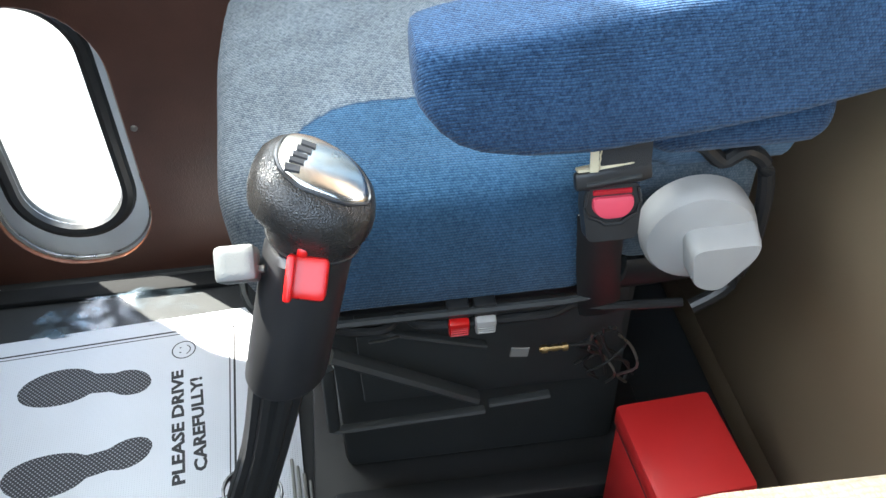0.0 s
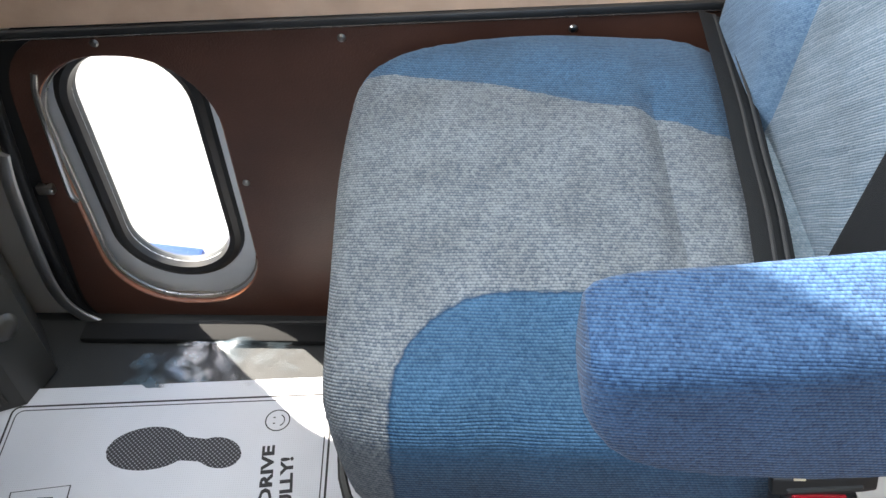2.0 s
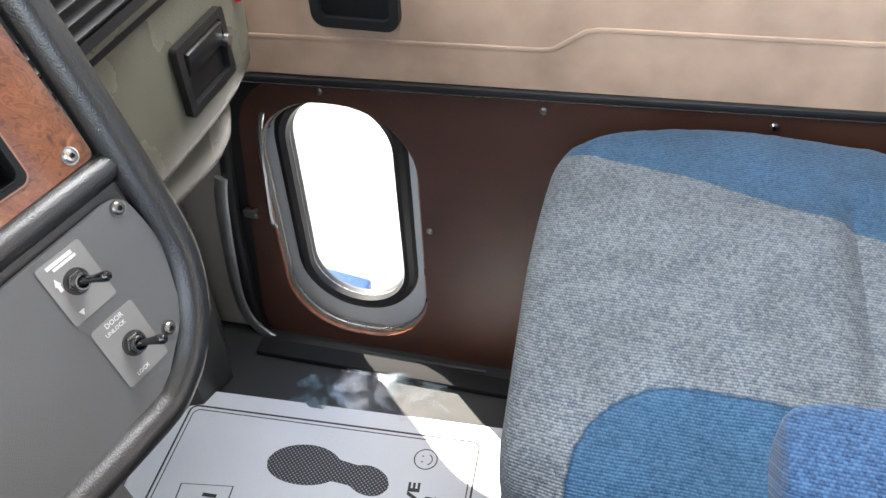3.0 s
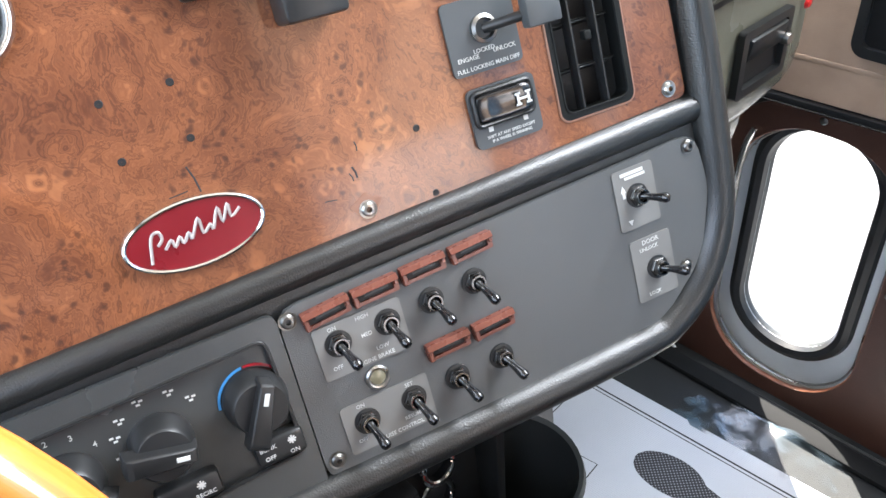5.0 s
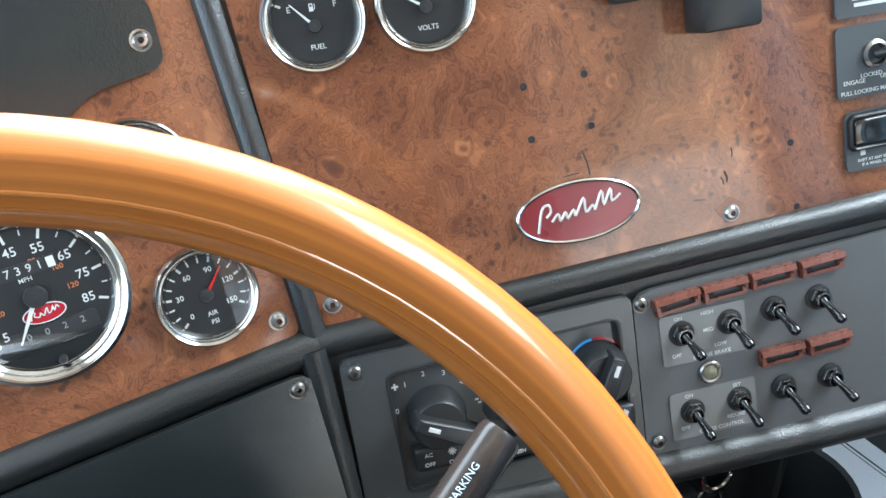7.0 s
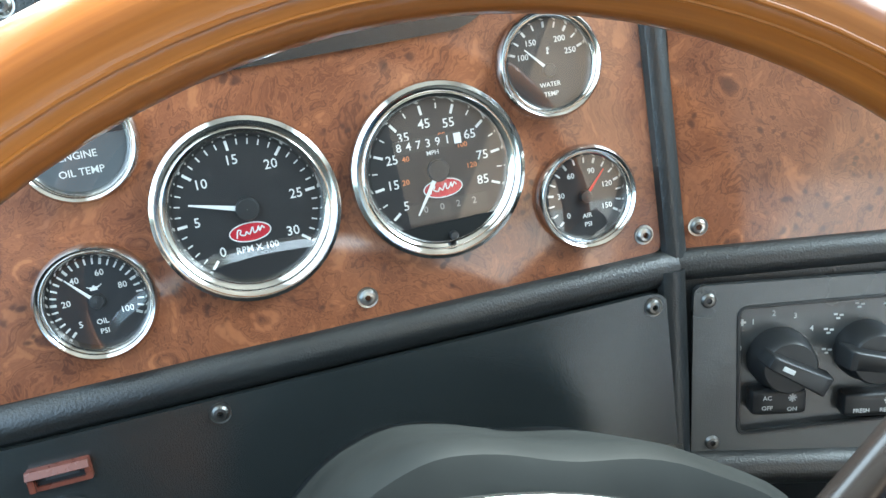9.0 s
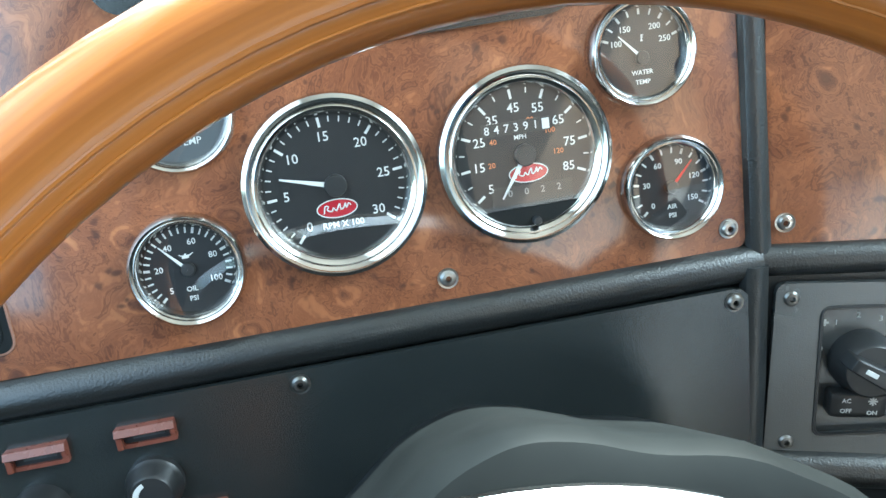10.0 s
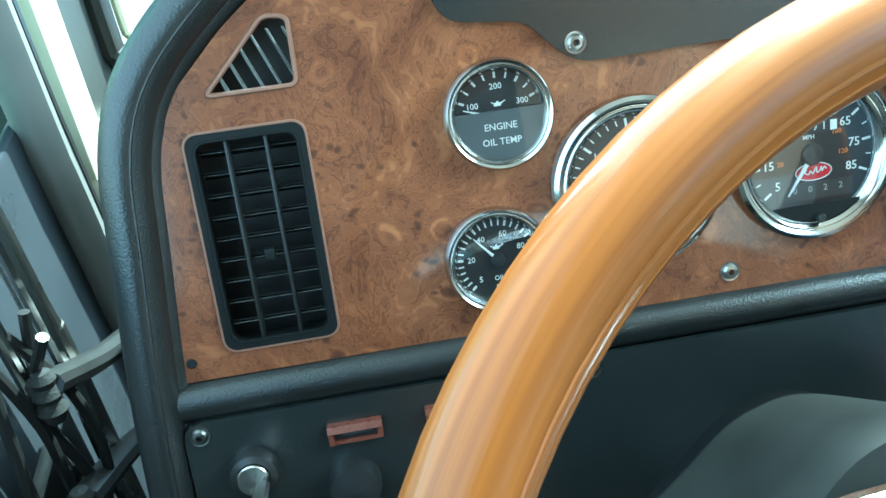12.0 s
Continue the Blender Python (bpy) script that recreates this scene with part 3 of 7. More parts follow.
quad_wall("wall_west", [(-0.58, -0.05), (1.78, -0.05), (1.78, ZT), (-0.58, ZT)], -0.06, MATTE, "driver side wall of the cab with its window opening", (round_poly([(0.15, 0.95), (1.2, 0.86), (1.515, 0.71), (1.515, 1.72), (0.15, 1.72)], 0.02),), ML)
MF = basis((0, Y1, 0), (1, 0, 0), (0, -1, 0))
quad_wall("wall_north", [(-0.20, -0.05), (1.50, -0.05), (1.50, ZT), (-0.20, ZT)], -0.05, MATTE, "firewall and windshield frame of the cab", (round_poly([(-0.196, 0.665), (0.3, 0.84), (1.36, 0.98), (1.36, 2.36), (-0.188, 2.36)], 0.05),), MF)
MB_ = basis((0, Y0, 0), (-1, 0, 0), (0, 1, 0))
# Unseen rear walls, pale and dark pieces added to shape the dash reflections.
quad_wall("wall_south", [(-1.50, -0.05), (-0.56, -0.05), (-0.56, 1.12), (-1.50, 1.12)], -0.05, REARPALE, "unseen pale rear wall behind the bunk, added to brighten the dash reflections", (), MB_)
quad_wall("wall_south_upper", [(-1.50, 1.12), (-0.56, 1.12), (-0.56, ZT), (-1.50, ZT)], -0.05, REARBEIGE, "unseen beige upper rear wall that ends the pale reflection", (), MB_)
quad_wall("wall_rear_cabinet", [(-0.56, -0.05), (0.26, -0.05), (0.26, ZT), (-0.56, ZT)], -0.05, CARPET_D, "unseen dark rear wall added to darken the dash reflections", (), MB_)
bunk = thing("bunk_base", at(0.925, -0.172, 0), "taupe vinyl sleeper bunk base with a pale mattress behind the seat", "bunk")
part("front_panel", bm_box(1.05, 0.06, 0.60, at(0, 0.32, 0.36), 0.012), TAUPE, bunk, "soft taupe vinyl panel")
part("body", bm_box(1.04, 0.64, 0.63, at(0, -0.03, 0.325), 0.01), TAUPE, bunk)
part("kick_strip", bm_box(1.05, 0.052, 0.06, at(0, 0.318, 0.028), 0.006), TAUPE, bunk, "folded lower edge")
part("mattress", bm_soft(1.04, 0.66, 0.12, 0.04, 8, 0.012, at(0, -0.01, 0.715)), BEDDING, bunk, "pale lavender-grey mattress")
ground = tagged(part("ground", bm_box(60, 60, 0.1, at(0.5, 1.0, -1.25)), mat("worn_concrete", (0.20, 0.195, 0.185), 0.9, vary=0.45, vscale=2.2)), "pale sunlit concrete yard outside the cab", "ground", kind="structure")

step = tagged(part("running_step", bm_box(0.16, 0.42, 0.03, at(1.735, 1.455, -0.20, -8), 0.008), mat("blue_paint", (0.002, 0.026, 0.13), 0.35, vary=0.1)), "blue painted step outside the passenger door", "step")
# Passenger door, seen from inside.
door = thing("door_1", MR, "passenger door with brown vinyl kick panel, peep window and beige carpeted upper panel", "door", kind="structure")
low = round_poly([(-1.312, -0.042), (-0.05, 0.02), (-0.05, 0.566), (-1.256, 0.516)], 0.10, 8)
part("door_edge", bm_plate(round_poly([(-1.352, -0.07), (-0.05, -0.01), (-0.05, 0.55), (-1.296, 0.53)], 0.12, 8), -0.004, 0.0015, (peep,)), BLACK, door, "black door edge round the panel")
part("kick_panel", bm_plate(low, -0.006, 0.004, (peep,)), BROWN, door, "dark brown vinyl kick panel")
up_out = round_poly([(-1.44, 0.520), (-0.05, 0.574), (-0.05, 0.93), (-0.66, 0.88), (-0.89, 0.708), (-1.44, 0.708)], 0.02)
part("upper_panel", bm_plate(up_out, -0.012, 0.008), CARPET, door, "stained beige carpeted panel")
rib = [(-1.30, 0.580), (-0.83, 0.598), (-0.815, 0.601), (-0.78, 0.626), (-0.765, 0.630), (-0.06, 0.652)]
part("upper_rib", bm_sweep([(x, y, 0.0078) for x, y in rib], 0.0035, 0.0016, 8, up=(0, 0, 1)), CARPET, door)
part("trim_strip", bm_box(1.24, 0.012, 0.010, at(-0.68, 0.543, 0.010) @ pose(0, 0, 0, 0, 0, 2.4), 0.003), BLACK, door, "black plastic edge strip")
part("trim_bead", bm_box(1.24, 0.0025, 0.003, at(-0.68, 0.5385, 0.0142) @ pose(0, 0, 0, 0, 0, 2.4), 0.001, 1), BAKE, door, "brown plastic bead")


def ring_strip(outline, r1, r2, z):
    return bm_sweep([(x, y, z) for x, y in outline], r1, r2, 8, closed=True, up=(0, 0, 1))


part("door_skin", bm_plate([(-1.30, -0.02), (-0.96, -0.02), (-0.96, 0.53), (-1.30, 0.53)], -0.040, -0.036, (peep_glass,)), SKIN, door, "pale painted door skin inside the cutout")
part("panel_edge", ring_strip(peep, 0.0018, 0.0042, -0.0005), CUTVINYL, door, "rough cut edge of the panel, its copper-brown holding the sun's glow")
part("edge_liner", ring_strip(rrect(-1.238, 0.029, -1.003, 0.482, 0.107, 10), 0.0016, 0.003, -0.010), STEEL, door, "thin metal liner behind the cut edge")
part("window_gasket", ring_strip(rrect(-1.220, 0.066, -1.036, 0.481, 0.090, 12), 0.0125, 0.012, -0.036), BLACK, door, "black rubber window gasket")
part("gasket_lip", ring_strip(rrect(-1.213, 0.073, -1.043, 0.474, 0.083, 12), 0.0065, 0.008, -0.046), MATTE, door, "inner lip of the gasket")
pane = part("pane", bm_plate(rrect(-1.216, 0.070, -1.040, 0.477, 0.085, 10), -0.053, -0.050), GLASS, door, "clear peep window pane")
pane.visible_shadow = False
part("chrome_bar", bm_sweep(smooth_path([Vector(p) for p in ((-1.222, 0.462, 0.004), (-1.230, 0.43, 0.008), (-1.236, 0.355, 0.009), (-1.243, 0.27, 0.008), (-1.243, 0.245, 0.003))], 4), 0.0048, 0.004, 8, up=(0, 0, 1)), CHROME, door, "bright bar beside the peep window")
part("latch_clip", bm_box(0.025, 0.016, 0.012, at(-1.276, 0.272, 0.008), 0.003), STEEL, door)
part("door_pull", bm_plate(rrect(-1.116, 0.610, -1.002, 0.705, 0.018), 0.007, 0.020, (rrect(-1.104, 0.623, -1.014, 0.694, 0.010),)), BLACK, door, "black recessed door pull")
part("pull_pocket", bm_box(0.10, 0.085, 0.004, at(-1.059, 0.657, 0.011)), DARK, door)
for sx, sy in ((-0.825, 0.511), (-0.986, 0.282), (-0.55, 0.522), (-1.13, 0.505)):
    part("screw", bm_lathe([(0.0001, 0.0035), (0.0035, 0.003), (0.0055, 0.001), (0.0055, 0)], 14, at(sx, sy, 0.004)), STEEL, door)
seal = [(-1.16, -0.050), (-1.24, -0.046), (-1.29, -0.030), (-1.318, 0.010), (-1.320, 0.10), (-1.312, 0.25), (-1.295, 0.40), (-1.275, 0.52)]
part("weatherstrip", bm_sweep(smooth_path([Vector((x, y, 0.004)) for x, y in seal], 5), 0.011, 0.009, 10, up=(0, 0, 1)), BLACK, door, "black rubber door seal")
sill = thing("door_sill", at(1.437, 1.1, 0.0), "worn metal door sill strip, black along the floor, bright up the front edge", "sill", kind="structure")
sill_path = smooth_path([Vector(p) for p in ((1.436, 0.9, -0.012), (1.436, 1.20, -0.018), (1.437, 1.275, -0.020), (1.438, 1.318, 0.010), (1.439, 1.337, 0.060), (1.440, 1.336, 0.14), (1.440, 1.322, 0.28), (1.440, 1.31, 0.34))], 6)
turned = next(k for k, p in enumerate(sill_path) if p.y > 1.225)
for run, m2, lab in ((sill_path[:turned + 1], BLACK, "black floor strip"), (sill_path[turned:], ALU, "bright worn upright strip")):
    inw("strip", bm_sweep(run, 0.011, 0.005, 10, up=(-1, 0, 0)), m2, sill, lab)
tagged(part("sill_rubber", bm_box(0.035, 1.1, 0.012, at(1.405, 0.75, 0.0), 0.004), SILLRUBBER), "black rubber step edge inside the door", "trim", kind="structure")
tagged(part("door_post", bm_sweep([(1.434, 0.345, 0.50), (1.434, 0.365, 0.58), (1.434, 0.34, 0.9)], 0.010, 0.012, 8), BLACK), "black rubber seal along the rear door edge", "trim", kind="structure")
tagged(part("door_post_strip", bm_sweep([(1.438, 0.315, 0.48), (1.438, 0.335, 0.58), (1.438, 0.31, 0.9)], 0.006, 0.006, 8), ALU), "aluminium strip along the rear door edge", "trim", kind="structure")

# ---- dashboard ----
dash = thing("dashboard", PL, "black vinyl dashboard with glossy walnut burl panels and padded edges", "dashboard")
inv = PL.inverted()


def on(m):
    """A dashboard plane in the dashboard's own frame."""
    return inv @ m


def mesh_on(name, bm, material, m, label=""):
    bm.transform(on(m))
    return part(name, bm, material, dash, label)


wl = [(-0.465, -0.0115), (-0.0065, -0.0115), (-0.0065, 0.205), (-0.33, 0.205), (-0.375, 0.185), (-0.411, 0.158), (-0.440, 0.130), (-0.4515, 0.098)]
VENT_L = (-0.4375, 0.002, -0.3805, 0.1115)
tri_out = round_poly([(-0.4235, 0.1285), (-0.380, 0.1285), (-0.3795, 0.160), (-0.391, 0.1615)], 0.004)
mesh_on("wood_panel", bm_plate(round_poly(wl, 0.006, 3), -0.004, 0.0, (rrect(*VENT_L, 0.006), tri_out)), BURL, PL, "glossy walnut burl gauge panel")
wr = [(0.0065, -0.0125), (0.484, 0.0085), (0.480, 0.10), (0.472, 0.165), (0.44, 0.195), (-0.010, 0.205)]
VENT_R = (0.3895, 0.0175, 0.444, 0.128)
mesh_on("wood_panel", bm_plate(round_poly(wr, 0.006, 3), -0.004, 0.0, (rrect(*VENT_R, 0.005),)), BURL, PR, "glossy walnut burl centre panel with old screw holes")
ll = [(-0.466, -0.20), (-0.009, -0.20), (-0.009, 0.0072), (-0.466, 0.0072)]
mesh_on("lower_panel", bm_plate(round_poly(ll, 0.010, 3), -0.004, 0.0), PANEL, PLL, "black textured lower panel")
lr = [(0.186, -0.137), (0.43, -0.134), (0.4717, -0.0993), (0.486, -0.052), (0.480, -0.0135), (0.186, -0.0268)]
mesh_on("lower_panel", bm_plate(round_poly(lr, 0.012, 3), -0.004, 0.0), PANEL2, PRL, "dark switch panel with light put into its grey")
mesh_on("body", bm_plate([(-0.475, -0.30), (0.02, -0.30), (0.02, 0.20), (-0.33, 0.20), (-0.40, 0.165), (-0.445, 0.125), (-0.465, 0.08)], -0.26, -0.030), MATTE, PL)
mesh_on("body", bm_plate([(-0.02, -0.15), (0.44, -0.15), (0.495, -0.08), (0.495, 0.19), (-0.02, 0.20)], -0.24, -0.030), MATTE, PR)
mesh_on("backing", bm_plate([(-0.47, -0.035), (0.0, -0.035), (0.0, -0.006), (-0.47, -0.006)], -0.028, -0.003), VINYL, PL)
mesh_on("backing", bm_plate([(0.0, -0.15), (0.43, -0.15), (0.49, -0.09), (0.492, 0.01), (0.0, -0.008)], -0.028, -0.0055), VINYL, PRL)


def w(m, x, y, z=0.0):
    return on(m) @ Vector((x, y, z))


left_edge = [w(PL, -0.502, -0.24), w(PL, -0.482, -0.12), w(PL, -0.477, -0.02), w(PL, -0.470, 0.06), w(PL, -0.465, 0.105), w(PL, -0.452, 0.138), w(PL, -0.425, 0.168), w(PL, -0.385, 0.197), w(PL, -0.33, 0.216), w(PL, -0.15, 0.218), w(PL, 0.0, 0.218)]
part("edge_bead", bm_sweep(smooth_path(left_edge), 0.0128, 0.0145, 14, up=(0, 0, 1)), VINYL, dash, "padded black vinyl edge")
left_uv = [(-0.502, -0.24), (-0.482, -0.12), (-0.477, -0.02), (-0.470, 0.06), (-0.465, 0.105), (-0.452, 0.138), (-0.425, 0.168), (-0.385, 0.197), (-0.33, 0.216), (-0.15, 0.218)]


def inset_path(uv, d, z):
    """The edge line moved inwards by d on the gauge panel's plane."""
    out = []
    for k, p in enumerate(uv):
        a, b = Vector(uv[max(0, k - 1)]), Vector(uv[min(len(uv) - 1, k + 1)])
        t = (b - a).normalized()
        out.append(w(PL, p[0] + t.y * d, p[1] - t.x * d, z))
    return smooth_path(out)


part("inner_band", bm_sweep(inset_path(left_uv, 0.0090, -0.005), 0.0085, 0.009, 12, up=(0, 0, 1)), VINYL, dash, "dark padded band inside the edge")
part("piping", bm_sweep(inset_path(left_uv, 0.0045, 0.0125), 0.0010, 0.0010, 6, up=(0, 0, 1)), VINYL, dash, "thin sewn piping")
right_edge = [w(PR, 0.0, 0.218), w(PR, 0.25, 0.218), w(PR, 0.43, 0.208), w(PR, 0.476, 0.190), w(PR, 0.493, 0.15), w(PR, 0.498, 0.06), w(PR, 0.498, -0.03), w(PR, 0.494, -0.075), w(PR, 0.476, -0.112), w(PR, 0.445, -0.138), w(PR, 0.40, -0.1455), w(PR, 0.20, -0.147), w(PR, 0.006, -0.143)]
part("edge_bead", bm_sweep(smooth_path(right_edge), 0.0125, 0.014, 14, up=(0, 0, 1)), VINYL, dash, "padded black vinyl edge")
part("divider", bm_sweep([w(PL, -0.466, -0.0225, -0.001), w(PL, -0.25, -0.0215, -0.001), w(PL, 0.0, -0.0215, -0.001)], 0.0105, 0.0085, 12, up=(0, 0, 1)), VINYL, dash, "padded black divider")
part("divider", bm_sweep([w(PR, 0.0, -0.0215, -0.001), w(PR, 0.25, -0.0105, -0.001), w(PR, 0.490, -0.001, -0.001)], 0.0095, 0.0085, 12, up=(0, 0, 1)), VINYL, dash, "padded black divider")
part("divider", bm_sweep([w(PL, 0.001, 0.215, 0.0), w(PL, 0.001, 0.1, 0.0), w(PL, 0.0005, -0.02, 0.0)], 0.0072, 0.006, 10, up=(0, 0, 1)), VINYL, dash)
part("divider", bm_sweep([w(PRL, -0.002, -0.02, 0.0), w(PRL, 0.001, -0.085, 0.0), w(PRL, 0.003, -0.15, 0.0)], 0.0080, 0.0065, 10, up=(0, 0, 1)), VINYL, dash)
hood = [(-0.312, 0.20), (-0.314, 0.162), (-0.306, 0.1475), (-0.268, 0.143), (-0.2525, 0.1265), (-0.2416, 0.1205), (-0.10, 0.1225), (-0.065, 0.142), (-0.028, 0.1455), (-0.026, 0.178), (-0.05, 0.20)]
mesh_on("blank_panel", bm_plate(round_poly(hood, 0.008, 4), 0.0005, 0.003), PANEL, PL, "black blanking panel above the gauges")


def screw_bm(m, r=0.0042):
    return bm_lathe([(r * 0.35, 0.0006), (r * 0.4, 0.0022), (r * 0.75, 0.002), (r, 0.0008), (r, 0), (r * 1.3, 0.0002), (r * 1.3, -0.0004)], 16, m)


SCREWS = [(PL, -0.170, 0.0), (PL, -0.016, 0.0), (PR, 0.0155, 0.0), (PR, 0.2555, 0.0073), (PR, 0.4710, 0.0163), (PLL, -0.2519, 0.0), (PLL, -0.0185, 0.0), (PLL, -0.4581, 0.0), (PRL, 0.0187, -0.0389), (PRL, 0.0225, -0.1247), (PRL, 0.1909, -0.0338), (PRL, 0.1938, -0.1251), (PRL, 0.4735, -0.0206), (PRL, 0.4579, -0.1012), (PLL, -0.0185, -0.088)]
for m, u, v in SCREWS:
    mesh_on("screw", screw_bm(at(u, v, 0.0004)), STEEL if m in (PL, PR) else SCREW, m)
for u, v in ((-0.2445, 0.130), (-0.0357, 0.160), (-0.300, 0.163)):
    mesh_on("screw", screw_bm(at(u, v, 0.003)), STEEL, PL)
corner = (PL, -0.4561, -0.0014)
# Screw holes are uncut: flat dark discs give their shade by colour.
for m, u, v in (corner, (PR, 0.1409, 0.0713), (PR, 0.1760, 0.0731), (PR, 0.1401, 0.1007), (PR, 0.1751, 0.1020), (PR, 0.2977, 0.0032), (PR, 0.2955, 0.0425)):
    k = 1.35 if u == corner[1] else 1.0
    mesh_on("hole_shade_disc", bm_lathe([(0.0021 * k, 0.0001), (0.0018 * k, 0.0003), (0.0014 * k, 0.00025), (0.0001, 0.0002)], 14, at(u, v)), DARK, m)

# Scratches and a chipped spot in the lacquer of the centre panel.
for (xa, ya), (xb, yb), wd in (((0.1690, 0.0600), (0.1722, 0.0455), 0.0005), ((0.1560, 0.0470), (0.1660, 0.0478), 0.0003), ((0.2530, 0.0330), (0.2545, 0.0262), 0.0006), ((0.2505, 0.0300), (0.2520, 0.0250), 0.0004), ((0.2580, 0.0460), (0.2583, 0.0405), 0.0004), ((0.2330, 0.0190), (0.2400, 0.0180), 0.0003)):
    mesh_on("scratch", bm_sweep([(xa, ya, 0.0), ((xa + xb) / 2 + 0.0006, (ya + yb) / 2, 0.0), (xb, yb, 0.0)], wd, 0.0002, 6, up=(0, 0, 1)), INK, PR)
chip = [(0.2555 + (0.0085 + 0.0022 * math.sin(a * 3.0)) * math.cos(a), 0.0085 + (0.0070 + 0.0016 * math.cos(a * 4.0)) * math.sin(a)) for a in [2 * math.pi * i / 28 for i in range(28)]]
mesh_on("chipped_spot", bm_plate(chip, 0.0, 0.00025), CUTWOOD, PR, "lacquer worn off round a screw")

# Loose trim on the panels: emblem, vents.
emblem = thing("emblem", PR @ at(0.1625, 0.0265, 0, 0.6), "red enamel oval emblem with a chrome rim", "emblem")
part("base", bm_plate(ellipse(0.0355, 0.0165), 0, 0.0022), EMBLEM_RED, emblem)
part("rim", bm_sweep([(x, y, 0.002) for x, y in ellipse(0.0362, 0.0172)], 0.0013, 0.0016, 8, closed=True, up=(0, 0, 1)), CHROME, emblem, "chrome rim")
strokes = (((-0.0250, -0.0080), (-0.0215, 0.0050), (-0.0175, 0.0070), (-0.0165, 0.0030), (-0.0195, 0.0)), ((-0.0165, -0.0030), (-0.0125, 0.0010), (-0.0115, -0.0032), (-0.0080, 0.0012), (-0.0070, -0.0026), (-0.0030, 0.0018), (-0.0022, -0.0018), (0.0035, 0.0075), (0.0040, -0.0010), (0.0085, 0.0024), (0.0095, -0.0004), (0.0145, 0.0095), (0.0150, 0.0012), (0.0200, 0.0098), (0.0200, 0.0026), (0.0255, 0.0060)))
for sq in strokes:
    part("script_stroke", bm_sweep(smooth_path([Vector((x, y - 0.0004, 0.0026)) for x, y in sq], 4), 0.00085, 0.0006, 6, up=(0, 0, 1)), ALU, emblem, "raised silver stroke")


def vent(m, x0, y0, x1, y1, label, cols, rows):
    v = thing("air_vent", m @ at((x0 + x1) / 2, (y0 + y1) / 2), label, "vent", "dashboard vents")
    hw, hh = (x1 - x0) / 2, (y1 - y0) / 2
    part("frame", bm_plate(rrect(-hw, -hh, hw, hh, 0.006), -0.012, 0.0010, (rrect(-hw + 0.0035, -hh + 0.0035, hw - 0.0035, hh - 0.0035, 0.006),)), VENTBLACK, v)
    part("inner_bead", bm_sweep([(x, y, 0.0008) for x, y in rrect(-hw + 0.0038, -hh + 0.0038, hw - 0.0038, hh - 0.0038, 0.006)], 0.0008, 0.0010, 6, closed=True, up=(0, 0, 1)), VENTBLACK, v)
    part("lip", bm_sweep([(x, y, 0.0003) for x, y in rrect(-hw - 0.0006, -hh - 0.0006, hw + 0.0006, hh + 0.0006, 0.0065)], 0.0008, 0.0008, 6, closed=True, up=(0, 0, 1)), CUTWOOD, v)
    # Near-black sheet stands for the shade deep inside the vent.
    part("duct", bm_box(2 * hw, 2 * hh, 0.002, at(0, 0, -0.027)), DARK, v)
    for i in range(1, cols):
        part("vane", bm_box(0.0016, 2 * hh - 0.007, 0.009, at(-hw + 2 * hw * i / cols, 0, -0.0045), 0.0006, 2), BLACK, v)
    for j in range(1, rows):
        part("slat", bm_box(2 * hw - 0.008, 0.0012, 0.010, at(0, -hh + 2 * hh * j / rows, -0.0125) @ pose(0, 0, 0, -24), 0.0004, 1), VENTBLACK, v)
        # Paler strip puts the light caught by the slat's front edge into colour.
        part("slat_glint", bm_box(2 * hw - 0.009, 0.0006, 0.0008, at(0, -hh + 2 * hh * j / rows + 0.0006, -0.0074), 0.0002, 1), PANEL3, v)
    part("thumb_tab", bm_box(0.005, 0.006, 0.006, at(hw * 0.05, -hh * 0.15, -0.002), 0.001), VENTBLACK, v)
    return v


vent(PL, *VENT_L, "black louvred air vent set in the burl panel", 3, 10)
vent(PR, *VENT_R, "black louvred air vent beside the switch plates", 3, 4)
dv = thing("defrost_vent", PL @ at(-0.3935, 0.139), "small triangular black vent with slanted slats", "vent")
inner = [(x + 0.3935, y - 0.139) for x, y in tri_out]
part("lip", bm_sweep([(x, y, 0.0004) for x, y in inner], 0.0012, 0.0012, 6, closed=True, up=(0, 0, 1)), CUTWOOD, dv)
# Flat black sheet gives the shaded depth behind the slats by colour.
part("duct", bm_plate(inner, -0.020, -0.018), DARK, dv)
for i in range(6):
    cx = -0.022 + i * 0.0075
    ln = 0.016 + 0.004 * i if i < 4 else 0.026
    part("slat", bm_box(0.0009, min(ln, 0.028), 0.008, at(cx, -0.004 + min(i, 4) * 0.0022, -0.006) @ pose(0, 0, 0, 0, 0, 22), 0.0003, 1), PANEL2, dv)

# ---- steering wheel ----
WC, WT, WR, WY = Vector((0.255, 0.864, 0.851)), 0.833, 0.2068, 0.0575
wx = Vector((math.cos(WY), math.sin(WY), 0))
wu = Vector((-math.sin(WY) * math.cos(WT), math.cos(WY) * math.cos(WT), math.sin(WT)))
MW = basis(WC, wx, wx.cross(wu))
wheel = thing("steering_wheel", MW, "caramel lacquered wooden steering wheel with a bright metal centre", "steering wheel")
part("rim", bm_sweep([(WR * math.cos(2 * math.pi * i / 96), WR * math.sin(2 * math.pi * i / 96), 0) for i in range(96)], 0.0150, 0.0148, 20, closed=True, up=(0, 0, 1)), RIM, wheel, "glossy caramel wood rim")
